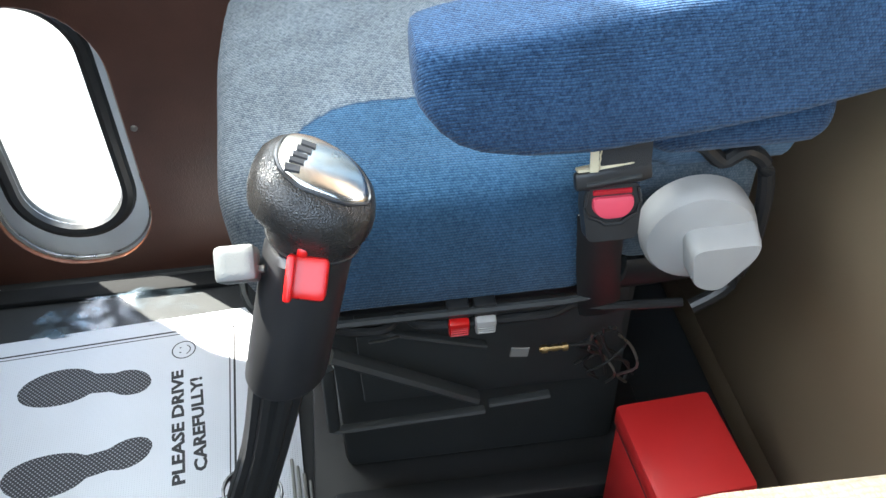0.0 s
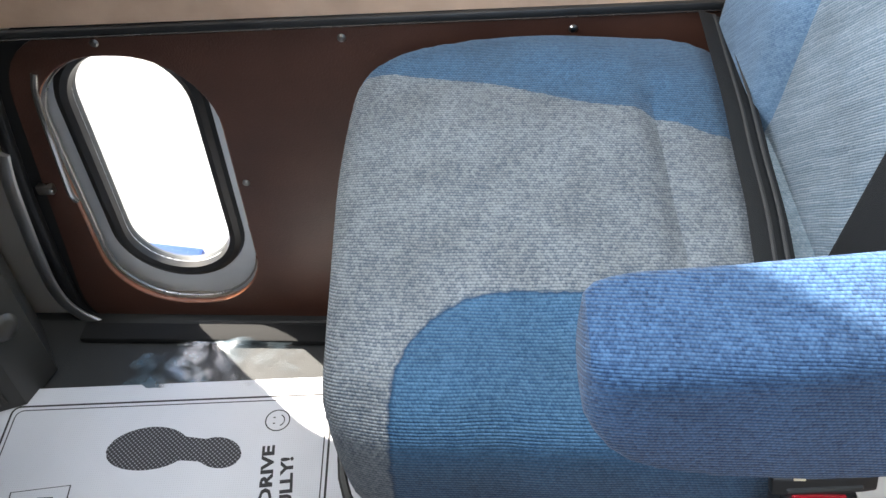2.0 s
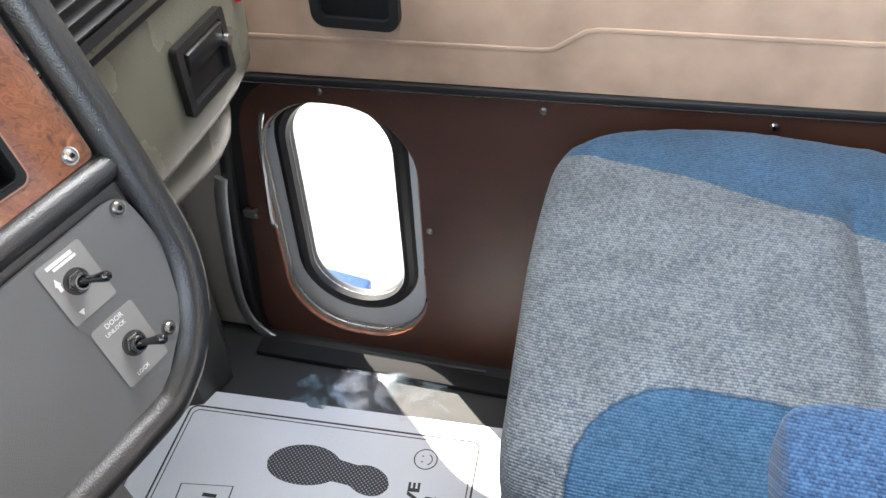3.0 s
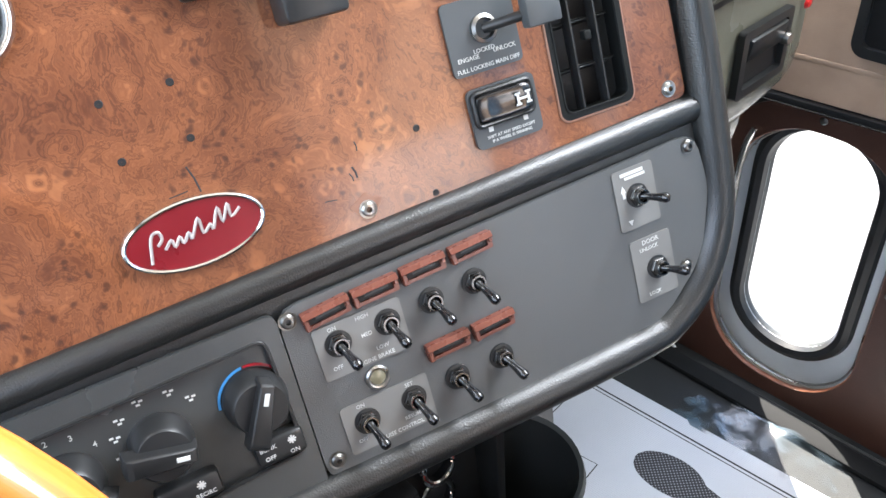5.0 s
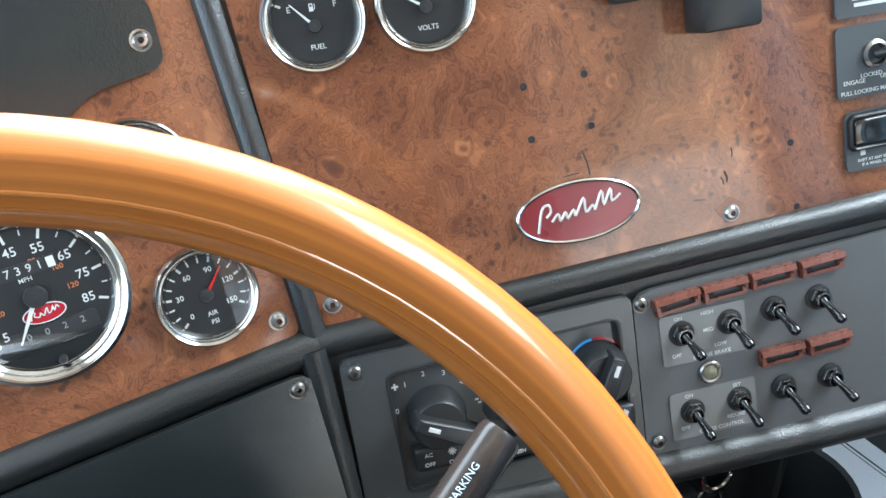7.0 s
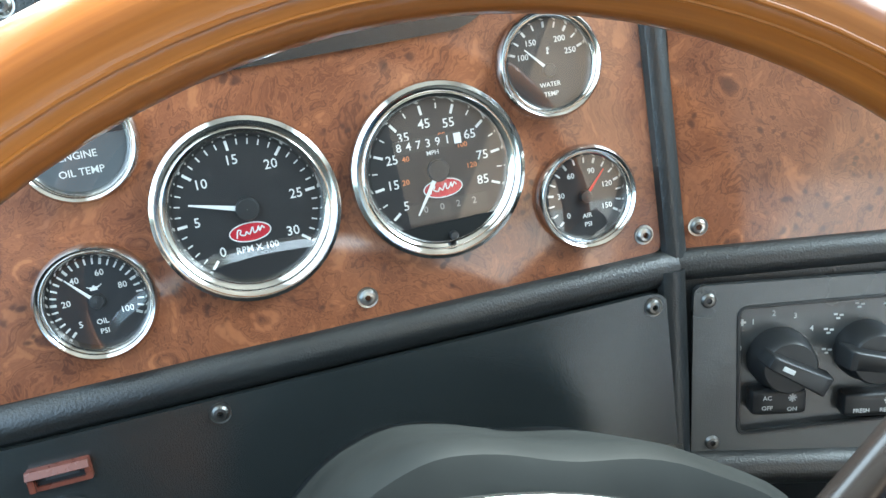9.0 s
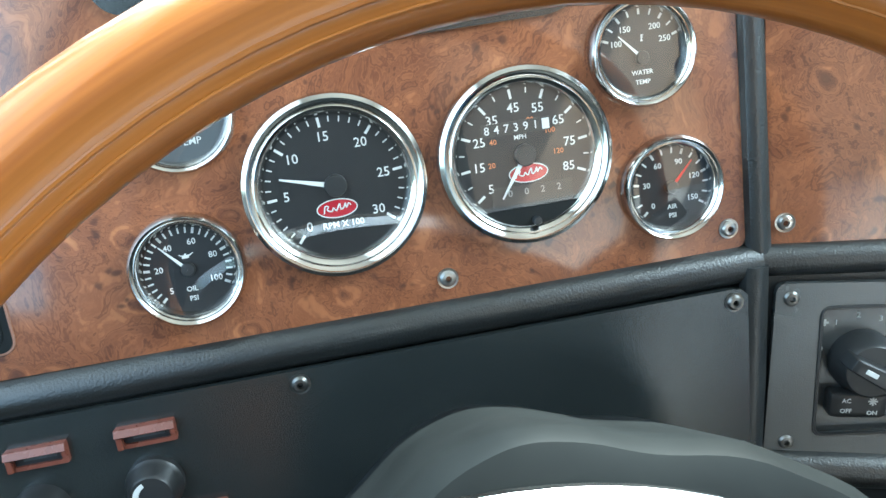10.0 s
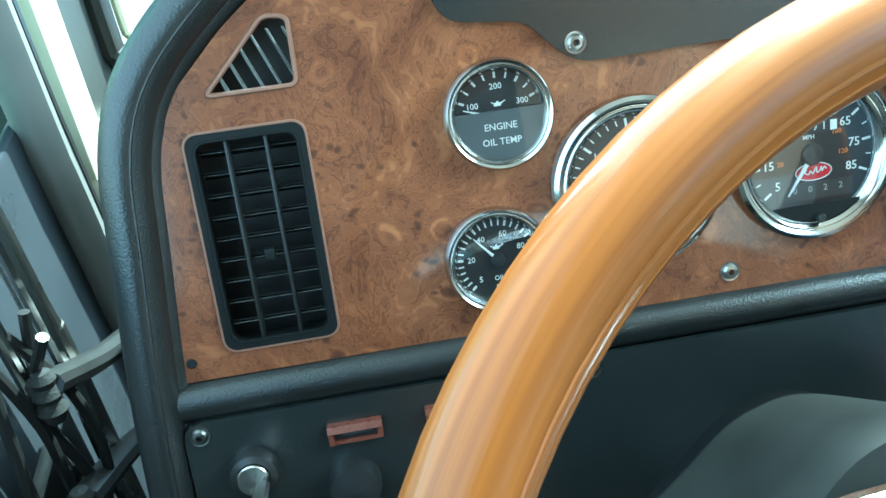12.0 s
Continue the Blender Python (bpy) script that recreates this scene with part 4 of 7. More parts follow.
for ang, rr in ((128, 0.00085), (146, 0.00055)):
    dr, dz = 0.0149 * math.cos(radians(ang)), 0.0147 * math.sin(radians(ang))
    part("rim_bead", bm_sweep([((WR + dr) * math.cos(2 * math.pi * i / 96), (WR + dr) * math.sin(2 * math.pi * i / 96), dz) for i in range(96)], rr, rr, 8, closed=True, up=(0, 0, 1)), RIM, wheel, "fine lacquered ridge round the rim")
hub_bm = bmesh.new()
hub_rings = [[hub_bm.verts.new((-0.045 + rx * math.cos(2 * math.pi * i / 64), ry * math.sin(2 * math.pi * i / 64), z)) for i in range(64)] for rx, ry, z in ((0.126, 0.070, -0.050), (0.132, 0.0745, -0.044), (0.132, 0.0745, -0.038), (0.126, 0.070, -0.033), (0.09, 0.055, -0.029), (0.03, 0.02, -0.027))]
for a, b in zip(hub_rings, hub_rings[1:]):
    for i in range(64):
        hub_bm.faces.new((a[i], a[(i + 1) % 64], b[(i + 1) % 64], b[i]))
hub_bm.faces.new(hub_rings[0][::-1])
hub_bm.faces.new(hub_rings[-1])
part("hub", hub_bm, CHROME, wheel, "bright metal hub plate")
part("horn_button", bm_lathe([(0.0001, -0.010), (0.022, -0.012), (0.032, -0.018), (0.035, -0.028), (0.035, -0.032)], 32), BLACK, wheel, "round black horn button")
for a in (200, 340, 270):
    c, s_ = math.cos(radians(a)), math.sin(radians(a))
    part("spoke", bm_sweep([(c * 0.07, s_ * 0.07, -0.040), (c * 0.12, s_ * 0.12, -0.034), (c * 0.17, s_ * 0.17, -0.015), (c * WR, s_ * WR, -0.003)], 0.016, 0.004, 10, up=(0, 0, 1)), CHROME, wheel, "flat bright spoke")


def letter_parts(meshes, parent):
    for bm in meshes:
        part("lettering", bm, WHITE, parent, smooth=False)

# ---- gauges ----
def tick(a, r0, r1, wd):
    c = pose(0, 0, 0.0012, 0, 0, 90 - a)
    return bm_box(r1 - r0, wd, 0.0003, c @ at((r0 + r1) / 2, 0))


def gauge(name, m, r, label, marks, minor, texts, needle, needle_len=0.62, pivot=(0, 0), needle_mat=None, extras=(), red=None, big=False):
    """A round gauge. marks: (clockwise degrees from the top, text). Numbers stand inside the ticks."""
    g = thing("gauge", m, label, "gauge", "dashboard gauges")
    k = r
    part("bezel", bm_lathe([(k * 1.0, 0.0), (k * 1.0, 0.003), (k * 0.985, 0.0062), (k * 0.94, 0.0078), (k * 0.90, 0.0072), (k * 0.875, 0.006), (k * 0.855, 0.0066), (k * 0.83, 0.0058), (k * 0.795, 0.0042), (k * 0.765, 0.0012)], 56), BEZEL, g, "stepped chrome bezel")
    face = part("face", bm_lathe([(0.0001, 0.0010), (k * 0.80, 0.0010), (k * 0.80, 0.0)], 48), DARK, g, "black dial")
    rt = k * 0.745
    bs = [tick(a, rt * 0.86, rt, k * 0.028 if big else k * 0.042) for a, _ in marks] + [tick(a, rt * (0.92 if big else 0.86), rt, k * 0.014 if big else k * 0.028) for a in minor]
    part("scale", bm_join(*bs), WHITE, face, smooth=False)
    sz = k * (0.165 if big else 0.172)
    rn = rt * (0.72 if big else 0.66)
    ts = [bm_text(s, sz * 0.88, at(rn * math.sin(radians(a)), rn * math.cos(radians(a)), 0.0013)) for a, s in marks if s]
    ts += [bm_text(s, k * q * 0.85, at(k * x, k * y, 0.0013)) for s, x, y, q in texts]
    if ts:
        part("numerals", bm_join(*ts), WHITE, face, smooth=False)
    for nm, bmx, mt in extras:
        part(nm, bmx, mt, face, smooth=False)
    px, py = pivot[0] * k, pivot[1] * k
    part("needle", bm_plate([(-k * 0.02, -k * 0.12), (k * 0.02, -k * 0.12), (k * 0.03, 0), (k * 0.008, k * needle_len), (-k * 0.008, k * needle_len), (-k * 0.03, 0)], 0.0022, 0.0028, (), at(px, py) @ pose(0, 0, 0, 0, 0, -needle)), needle_mat or WHITE, g, "white needle")
    part("hub_cap", bm_lathe([(0.0001, 0.0040), (k * 0.11, 0.0038), (k * 0.125, 0.003), (k * 0.125, 0.001)], 24, at(px, py)), BLACK, g)
    cover = part("lens", bm_lathe([(0.0001, 0.0050), (k * 0.5, 0.00498), (k * 0.80, 0.0048)], 40), GLASS, g, "clear lens")
    cover.visible_shadow = False
    return g


def span(a0, a1, n):
    return [a0 + (a1 - a0) * i / (n - 1) for i in range(n)]


def red_oval(cx, cy, rx, ry):
    return [("maker_oval", bm_plate(ellipse(rx, ry, 28, cx, cy), 0.0010, 0.0014), RED_INK), ("oval_rim", bm_sweep([(x, y, 0.0014) for x, y in ellipse(rx, ry, 28, cx, cy)], 0.0003, 0.0003, 5, closed=True, up=(0, 0, 1)), WHITE), ("oval_stroke", bm_sweep(smooth_path([Vector((cx + rx * x, cy + ry * y, 0.0016)) for x, y in ((-0.68, -0.42), (-0.58, 0.38), (-0.42, 0.30), (-0.50, -0.05), (-0.28, -0.25), (-0.18, 0.12), (-0.06, -0.22), (0.06, 0.18), (0.16, 0.50), (0.18, -0.15), (0.34, 0.05), (0.44, 0.50), (0.46, -0.05), (0.60, 0.42), (0.70, 0.15))], 3), ry * 0.075, 0.0002, 5, up=(0, 0, 1)), WHITE)]


ta = span(-140, 128, 7)
gauge("tachometer", PL @ at(-0.2185, 0.0565), 0.0450, "large black tachometer with a chrome bezel, reading about six hundred", list(zip(ta, ["0", "5", "10", "15", "20", "25", "30"])), [ta[0] + (ta[1] - ta[0]) * i / 5 for i in range(31) if i % 5], [("RPM X 100", 0.02, -0.43, 0.115)], -75, 0.6, extras=red_oval(-0.001, -0.0112, 0.0098, 0.0045), big=True)
sa = span(-128, 112, 9)
FADED = mat("faded_digits", (0.25, 0.25, 0.24), 0.6)
odo = [("counter", bm_box(0.0350, 0.0066, 0.0006, at(-0.003, 0.0142, 0.0012)), BLACK), *[("counter_digit", bm_text(ch, 0.0058, at(-0.0180 + 0.0050 * i, 0.0142, 0.0016)), WHITE) for i, ch in enumerate("847391")], ("counter_tenth", bm_box(0.0036, 0.0052, 0.0006, at(0.0122, 0.0142, 0.0016)), WHITE), ("trip_slot", bm_box(0.042, 0.009, 0.0005, at(0.002, -0.0195, 0.0012)), BLACK), *[("trip_digit", bm_text(ch, 0.0048, at(-0.0095 + 0.0085 * i, -0.0185, 0.0016)), FADED) for i, ch in enumerate("0022")]]
ka = span(-100, 92, 6)
odo.append(("inner_numerals", bm_join(*[bm_text(s, 0.0038, at(0.0175 * math.sin(radians(a)), 0.0175 * math.cos(radians(a)), 0.0013)) for a, s in zip(ka, ["20", "40", "60", "80", "100", "120"])]), ORANGE_INK))
speedo = gauge("speedometer", PL @ at(-0.1233, 0.0567), 0.0448, "large black speedometer with a chrome bezel, needle at rest", list(zip(sa, ["5", "15", "25", "35", "45", "55", "65", "75", "85"])), [a + (sa[1] - sa[0]) / 2 for a in sa[:-1]], [("MPH", -0.03, 0.205, 0.085)], -146, 0.55, extras=odo + red_oval(0.001, -0.0092, 0.0100, 0.0046), big=True)
seg = math.degrees(math.asin(0.57 / 0.79))
part("trip_cover", bm_plate([(0.0354 * math.cos(radians(a)), 0.0354 * math.sin(radians(a))) for a in span(-180 + seg, -seg, 15)], 0.0051, 0.0056), VENTBLACK, speedo, "matte black lower segment of the dial")
part("reset_stub", bm_lathe([(0.0022, 0.0050), (0.0022, 0.0085), (0.0017, 0.0092), (0.0001, 0.0093)], 14, at(0.0013, -0.0328)), BLACK, speedo, "small black trip reset stub")


def symbol(kind, x, y, s):
    """A small printed dial symbol: an oil can, a thermometer or a fuel pump."""
    z = (0.0012, 0.0015)
    if kind == "can":
        bms = [bm_plate([(-0.45, -0.25), (0.35, -0.25), (0.45, 0.15), (-0.45, 0.15)], *z), bm_plate([(0.40, -0.05), (0.95, 0.30), (0.90, 0.38), (0.40, 0.12)], *z), bm_plate([(-0.80, 0.22), (-0.45, 0.02), (-0.45, 0.12), (-0.74, 0.30)], *z), bm_plate([(-0.12, 0.15), (0.12, 0.15), (0.12, 0.32), (-0.12, 0.32)], *z)]
    elif kind == "thermometer":
        bms = [bm_plate(ellipse(0.22, 0.22, 12, 0, -0.42), *z), bm_plate([(-0.09, -0.3), (0.09, -0.3), (0.09, 0.7), (-0.09, 0.7)], *z)] + [bm_plate([(0.09, h), (0.36, h), (0.36, h + 0.1), (0.09, h + 0.1)], *z) for h in (0.1, 0.35, 0.6)]
    else:
        bms = [bm_plate([(-0.42, -0.6), (0.25, -0.6), (0.25, 0.6), (-0.42, 0.6)], *z, ([(-0.28, 0.12), (0.11, 0.12), (0.11, 0.44), (-0.28, 0.44)],)), bm_plate([(0.30, -0.35), (0.50, -0.35), (0.62, 0.35), (0.46, 0.55), (0.42, 0.48), (0.50, 0.30), (0.40, -0.25), (0.30, -0.25)], *z)]
    out = bm_join(*bms)
    for v in out.verts:
        v.co = Vector((x + v.co.x * s, y + v.co.y * s, v.co.z))
    return [("symbol", out, WHITE)]


gauge("oil_pressure", PL @ at(-0.2945, 0.0277), 0.0278, "small oil pressure gauge with a chrome bezel", list(zip(span(-135, 118, 6), ["5", "20", "40", "60", "80", "100"])), span(-135, 118, 26), [("OIL", 0.0, -0.36, 0.15), ("PSI", 0.0, -0.53, 0.15)], -42, 0.62, extras=symbol("can", 0.0, 0.0064, 0.0040))
gauge("engine_oil_temperature", PL @ at(-0.2858, 0.1010), 0.0276, "small engine oil temperature gauge with a grey lettered band", list(zip(span(-68, 68, 5), ["100", "", "200", "", "300"])), span(-68, 68, 9), [], -72, 0.66, pivot=(0, -0.06), extras=symbol("can", 0.0002, 0.0050, 0.0042) + [("band", bm_plate([(0.022 * math.cos(radians(a)), 0.022 * math.sin(radians(a))) for a in range(175, 366, 10)], 0.0010, 0.0042), GREY2), ("band_lettering", bm_join(bm_text("ENGINE", 0.0047, at(0, -0.0058, 0.0044)), bm_text("OIL TEMP", 0.0047, at(0, -0.0132, 0.0044))), WHITE)])
gauge("water_temperature", PL @ at(-0.0585, 0.0990), 0.0277, "small water temperature gauge with a chrome bezel", list(zip(span(-70, 70, 5), ["100", "150", "", "200", "250"])), span(-70, 70, 9), [("WATER", 0.0, -0.38, 0.14), ("TEMP", 0.0, -0.55, 0.14)], -45, 0.6, pivot=(0, -0.12), extras=symbol("thermometer", 0.0006, 0.0062, 0.0026))
gauge("air_pressure", PL @ at(-0.0474, 0.0280), 0.0276, "small air pressure gauge with a chrome bezel and red needle", list(zip(span(-130, 122, 6), ["0", "30", "60", "90", "120", "150"])), span(-130, 122, 16), [("AIR", 0.0, -0.38, 0.15), ("PSI", 0.0, -0.55, 0.15)], 42, 0.62, needle_mat=RED)
gauge("fuel", PR @ at(0.0345, 0.1525), 0.0275, "small fuel gauge with a chrome bezel", list(zip(span(-62, 62, 3), ["E", "", "F"])), span(-62, 62, 5), [("FUEL", 0.0, -0.5, 0.16)], -42, 0.6, pivot=(0, -0.12), extras=symbol("pump", 0.0, 0.0062, 0.0032))
gauge("volts", PR @ at(0.0930, 0.1535), 0.0275, "small voltmeter with a chrome bezel", list(zip(span(-62, 62, 4), ["8", "12", "", "16"])), span(-62, 62, 7), [("VOLTS", 0.0, -0.5, 0.16)], -58, 0.6, pivot=(0, -0.12))

# ---- switches on the centre panel ----
plates = [(0.2010, -0.0765, 0.2555, -0.0440, "grey engine brake switch plate with white lettering"), (0.2030, -0.1265, 0.2592, -0.0955, "grey cruise control switch plate with white lettering"), (0.4115, -0.0607, 0.4430, -0.0202, "grey switch plate with white arrows"), (0.4158, -0.1128, 0.4480, -0.0692, "grey door lock switch plate with white lettering")]
made = []
for x0, y0, x1, y1, lab in plates:
    p = thing("switch_plate", PRL @ at((x0 + x1) / 2, (y0 + y1) / 2, 0.0, 0.8), lab, "plate", "switch plates")
    part("plate", bm_plate(rrect(-(x1 - x0) / 2, -(y1 - y0) / 2, (x1 - x0) / 2, (y1 - y0) / 2, 0.002, 3), 0.0002, 0.0009), PLATE, p)
    made.append(p)
letter_parts([bm_text("ON", 0.0034, at(-0.0155, 0.0130, 0.0010)), bm_text("OFF", 0.0034, at(-0.0185, -0.0105, 0.0010)), bm_text("HIGH", 0.0034, at(0.003, 0.0130, 0.0010)), bm_text("MED", 0.0034, at(0.003, 0.0020, 0.0010)), bm_text("LOW", 0.0034, at(0.010, -0.0088, 0.0010)), bm_text("ENGINE BRAKE", 0.0036, at(0.004, -0.0140, 0.0010))], made[0])
letter_parts([bm_text("ON", 0.0034, at(-0.0155, 0.0125, 0.0010)), bm_text("OFF", 0.0034, at(-0.0195, -0.0085, 0.0010)), bm_text("SET", 0.0034, at(0.016, 0.0125, 0.0010)), bm_text("RESUME", 0.0034, at(0.014, -0.0075, 0.0010)), bm_text("CRUISE CONTROL", 0.0036, at(0.004, -0.0130, 0.0010))], made[1])
letter_parts([bm_bars([(-0.001, 0.0168, 0.018, 0.0022), (0.001, 0.0140, 0.016, 0.0018)], 0.0011), bm_plate([(-0.0115, 0.0055), (-0.0075, 0.0055), (-0.0095, 0.0100)], 0.0009, 0.0012), bm_bars([(-0.0095, 0.0035, 0.0022, 0.004)], 0.0011), bm_plate([(-0.0095, -0.0140), (-0.0055, -0.0140), (-0.0075, -0.0175)], 0.0009, 0.0012)], made[2])
letter_parts([bm_text("DOOR", 0.0045, at(0.0, 0.0185, 0.0010)), bm_text("UNLOCK", 0.0036, at(-0.002, 0.0138, 0.0010)), bm_text("LOCK", 0.0036, at(-0.003, -0.0180, 0.0010))], made[3])


def toggle(m, lean, ring, label):
    t = thing("toggle_switch", m, label, "switch", "toggle switches")
    part("washer", bm_lathe([(0.0080, 0.0), (0.0080, 0.0010), (0.0060, 0.0012)], 24), ring, t)
    part("nut", bm_lathe([(0.0068, 0.0008), (0.0068, 0.0030), (0.0062, 0.0038), (0.0054, 0.0038)], 6), GUNMETAL, t, "dark chromed nut")
    part("bushing", bm_lathe([(0.0054, 0.003), (0.0054, 0.0064), (0.0048, 0.0074), (0.0038, 0.0074), (0.0034, 0.0060)], 20), GUNMETAL, t, "threaded bushing")
    d = pose(0, 0, 0.0045, 0, 0, 0) @ pose(0, 0, 0, lean[0], lean[1], 0)
    part("bat", bm_lathe([(0.0030, 0.0), (0.0022, 0.004), (0.0025, 0.010), (0.0033, 0.0155), (0.0033, 0.0175), (0.0024, 0.0190), (0.0001, 0.0195)], 16, d), GLOSS, t, "glossy black lever")
    return t


tg = toggle(PRL @ at(0.2140, -0.0569, 0.0006), (30, 12), BLACK, "black toggle switch with a dark chromed nut, lever down")
for u, v in ((0.2449, -0.0558), (0.2741, -0.0536), (0.3034, -0.0524), (0.2170, -0.1091), (0.2478, -0.1079), (0.2779, -0.1066), (0.3094, -0.1059)):
    copy_thing(tg, PRL @ at(u, v, 0.0006, -6 + 25 * (u * 37 % 0.5)))
tr = toggle(PRL @ at(0.4276, -0.0396, 0.0008), (4, 26), BLACK, "black toggle switch with its lever to one side")
copy_thing(tr, PRL @ at(0.4338, -0.0920, 0.0008))


def holder(m):
    h = thing("label_holder", m, "brown plastic label holder with an empty dark slot", "label holder", "label holders")
    part("frame", bm_plate(rrect(-0.0142, -0.0055, 0.0142, 0.0055, 0.0008, 2), 0.0, 0.0030, (rrect(-0.0108, -0.0034, 0.0112, 0.0016, 0.0005, 2),)), RUST, h)
    visor = bm_rings([[(x, y, z) for y, z in ((0.0016, 0.0030), (0.0055, 0.0030), (0.0055, 0.0050), (0.0022, 0.0066), (0.0016, 0.0058))] for x in (-0.0142, 0.0142)])
    part("visor", visor, RUST, h, "sloping brown hood", smooth=False)
    part("side_rail", bm_box(0.0030, 0.0085, 0.0024, at(-0.0126, -0.0010, 0.0040), 0.0005, 1), RUST, h)
    part("side_rail", bm_box(0.0026, 0.0045, 0.0024, at(0.0128, 0.0010, 0.0040), 0.0005, 1), RUST, h)
    part("slot", bm_box(0.023, 0.0056, 0.0012, at(0, -0.0009, 0.0008)), DARK, h)
    part("insert", bm_box(0.015, 0.0016, 0.0006, at(0.001, -0.0006, 0.0016)), GREY2, h, "dark slip in the slot")
    return h


ho = holder(PRL @ at(0.2123, -0.0362, 0.0, 6))
for u, v, a in ((0.2426, -0.0345, 3), (0.2735, -0.0325, 3), (0.3056, -0.0312, 4), (0.2768, -0.0838, 2), (0.3085, -0.0830, 3)):
    copy_thing(ho, PRL @ at(u, v, 0, a))
for u, v in ((-0.3287, -0.0100), (-0.3800, -0.0110), (-0.3120, -0.0580), (-0.3420, -0.0565)):
    copy_thing(ho, PLL @ at(u, v, 0, 0))
lamp = thing("indicator_lamp", PRL @ at(0.2303, -0.0857), "small round indicator lamp in a steel ring", "lamp")
part("ring", bm_lathe([(0.0072, 0.0), (0.0074, 0.0018), (0.0062, 0.0026), (0.0052, 0.0024), (0.0048, 0.0010)], 28), STEEL, lamp)
part("jewel", bm_lathe([(0.0050, 0.0012), (0.0036, 0.0022), (0.0001, 0.0026)], 20), mat("amber_lens", (0.22, 0.2, 0.13), 0.15, coat=0.5), lamp)

# Plates on the burl panel.
dp = thing("switch_plate", PR @ at(0.3478, 0.0815, 0, 0.6), "dark differential lock plate with a key switch", "plate", "switch plates")
part("plate", bm_plate(rrect(-0.0228, -0.0195, 0.0228, 0.022, 0.003, 3), 0.0003, 0.0022), GREY2, dp)
letter_parts([bm_text("LOCKED", 0.0036, at(-0.001, -0.0075, 0.0023)), bm_text("UNLOCK", 0.0036, at(0.012, -0.0095, 0.0023)), bm_text("ENGAGE", 0.0036, at(-0.012, -0.0105, 0.0023)), bm_text("FULL LOCKING MAIN DIFF", 0.0035, at(0.0, -0.0165, 0.0023))], dp)
part("ring", bm_lathe([(0.0080, 0.002), (0.0082, 0.0046), (0.0062, 0.0056), (0.0055, 0.003)], 28, at(0.001, 0.004)), STEEL, dp)
part("lever", bm_sweep([(0.001, 0.004, 0.004), (0.008, 0.005, 0.012), (0.020, 0.006, 0.018)], 0.0030, 0.0030, 12), BLACK, dp)
part("guard", bm_box(0.022, 0.018, 0.009, at(0.0285, 0.0075, 0.022), 0.0015), GREY2, dp, "grey lever cap")
rp = thing("rocker_switch", PR @ at(0.3518, 0.0362, 0, 0.8), "black rocker switch on a grey plate with axle symbol", "switch")
part("plate", bm_plate(rrect(-0.0226, -0.0178, 0.0226, 0.0178, 0.004, 4), 0.0003, 0.0026), GREY2, rp)
part("surround", bm_sweep([(x - 0.001, y + 0.0055, 0.0034) for x, y in rrect(-0.0192, -0.0096, 0.0192, 0.0096, 0.003, 4)], 0.0016, 0.0024, 8, closed=True, up=(0, 0, 1)), BLACK, rp, "raised black surround")
part("rocker", bm_soft(0.036, 0.0165, 0.010, 0.003, 8, -0.0015, at(-0.001, 0.0055, 0.0030) @ pose(0, 0, 0, 0, -3)), GLOSS, rp, "glossy black rocker")
part("symbol", bm_bars([(0.0065, 0.0055, 0.0016, 0.007), (0.0135, 0.0055, 0.0016, 0.007), (0.010, 0.0055, 0.006, 0.0014), (0.0065, 0.0086, 0.0036, 0.0012), (0.0065, 0.0024, 0.0036, 0.0012), (0.0135, 0.0086, 0.0036, 0.0012), (0.0135, 0.0024, 0.0036, 0.0012)], 0.0089), WHITE, rp, smooth=False)
letter_parts([bm_text("SHIFT AT ANY SPEED EXCEPT", 0.0025, at(0.001, -0.0118, 0.0027)), bm_text("IF A WHEEL IS SPINNING", 0.0025, at(0.001, -0.0146, 0.0027)), bm_bars([(-0.012, -0.0072, 0.003, 0.003)], 0.0028), bm_bars([(0.012, -0.0072, 0.003, 0.003)], 0.0028)], rp)
up = thing("switch_plate", PR @ at(0.3478, 0.1275), "dark switch plate above the differential lock", "plate", "switch plates")
part("plate", bm_plate(rrect(-0.0228, -0.0195, 0.0228, 0.0195, 0.003, 3), 0.0003, 0.0022), GREY2, up)
part("lettering", bm_bars([(0.002, -0.013, 0.026, 0.0022), (-0.010, -0.009, 0.004, 0.003)], 0.0023), WHITE, up, smooth=False)
part("rocker", bm_soft(0.036, 0.0165, 0.010, 0.004, 8, 0.001, at(0, 0.0045, 0.0035)), BLACK, up)
br = thing("phone_bracket", PR @ at(0.235, 0.135), "black plastic bracket screwed to the burl panel", "bracket")
part("base", bm_box(0.080, 0.034, 0.010, at(-0.004, 0.018, 0.005), 0.003), BLACK, br)
part("clip", bm_box(0.034, 0.030, 0.026, at(0.016, -0.006, 0.014), 0.003), BLACK, br)

# ---- climate panel ----
hv = thing("climate_panel", PRL, "black heater control panel with three rotary knobs", "control panel")
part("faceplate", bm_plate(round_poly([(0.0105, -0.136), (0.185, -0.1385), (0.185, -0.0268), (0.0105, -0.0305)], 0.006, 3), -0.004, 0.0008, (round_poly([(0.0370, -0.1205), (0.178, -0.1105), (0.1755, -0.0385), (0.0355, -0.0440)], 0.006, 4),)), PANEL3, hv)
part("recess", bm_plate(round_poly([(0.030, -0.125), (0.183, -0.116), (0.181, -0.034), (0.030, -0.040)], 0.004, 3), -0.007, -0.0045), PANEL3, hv)
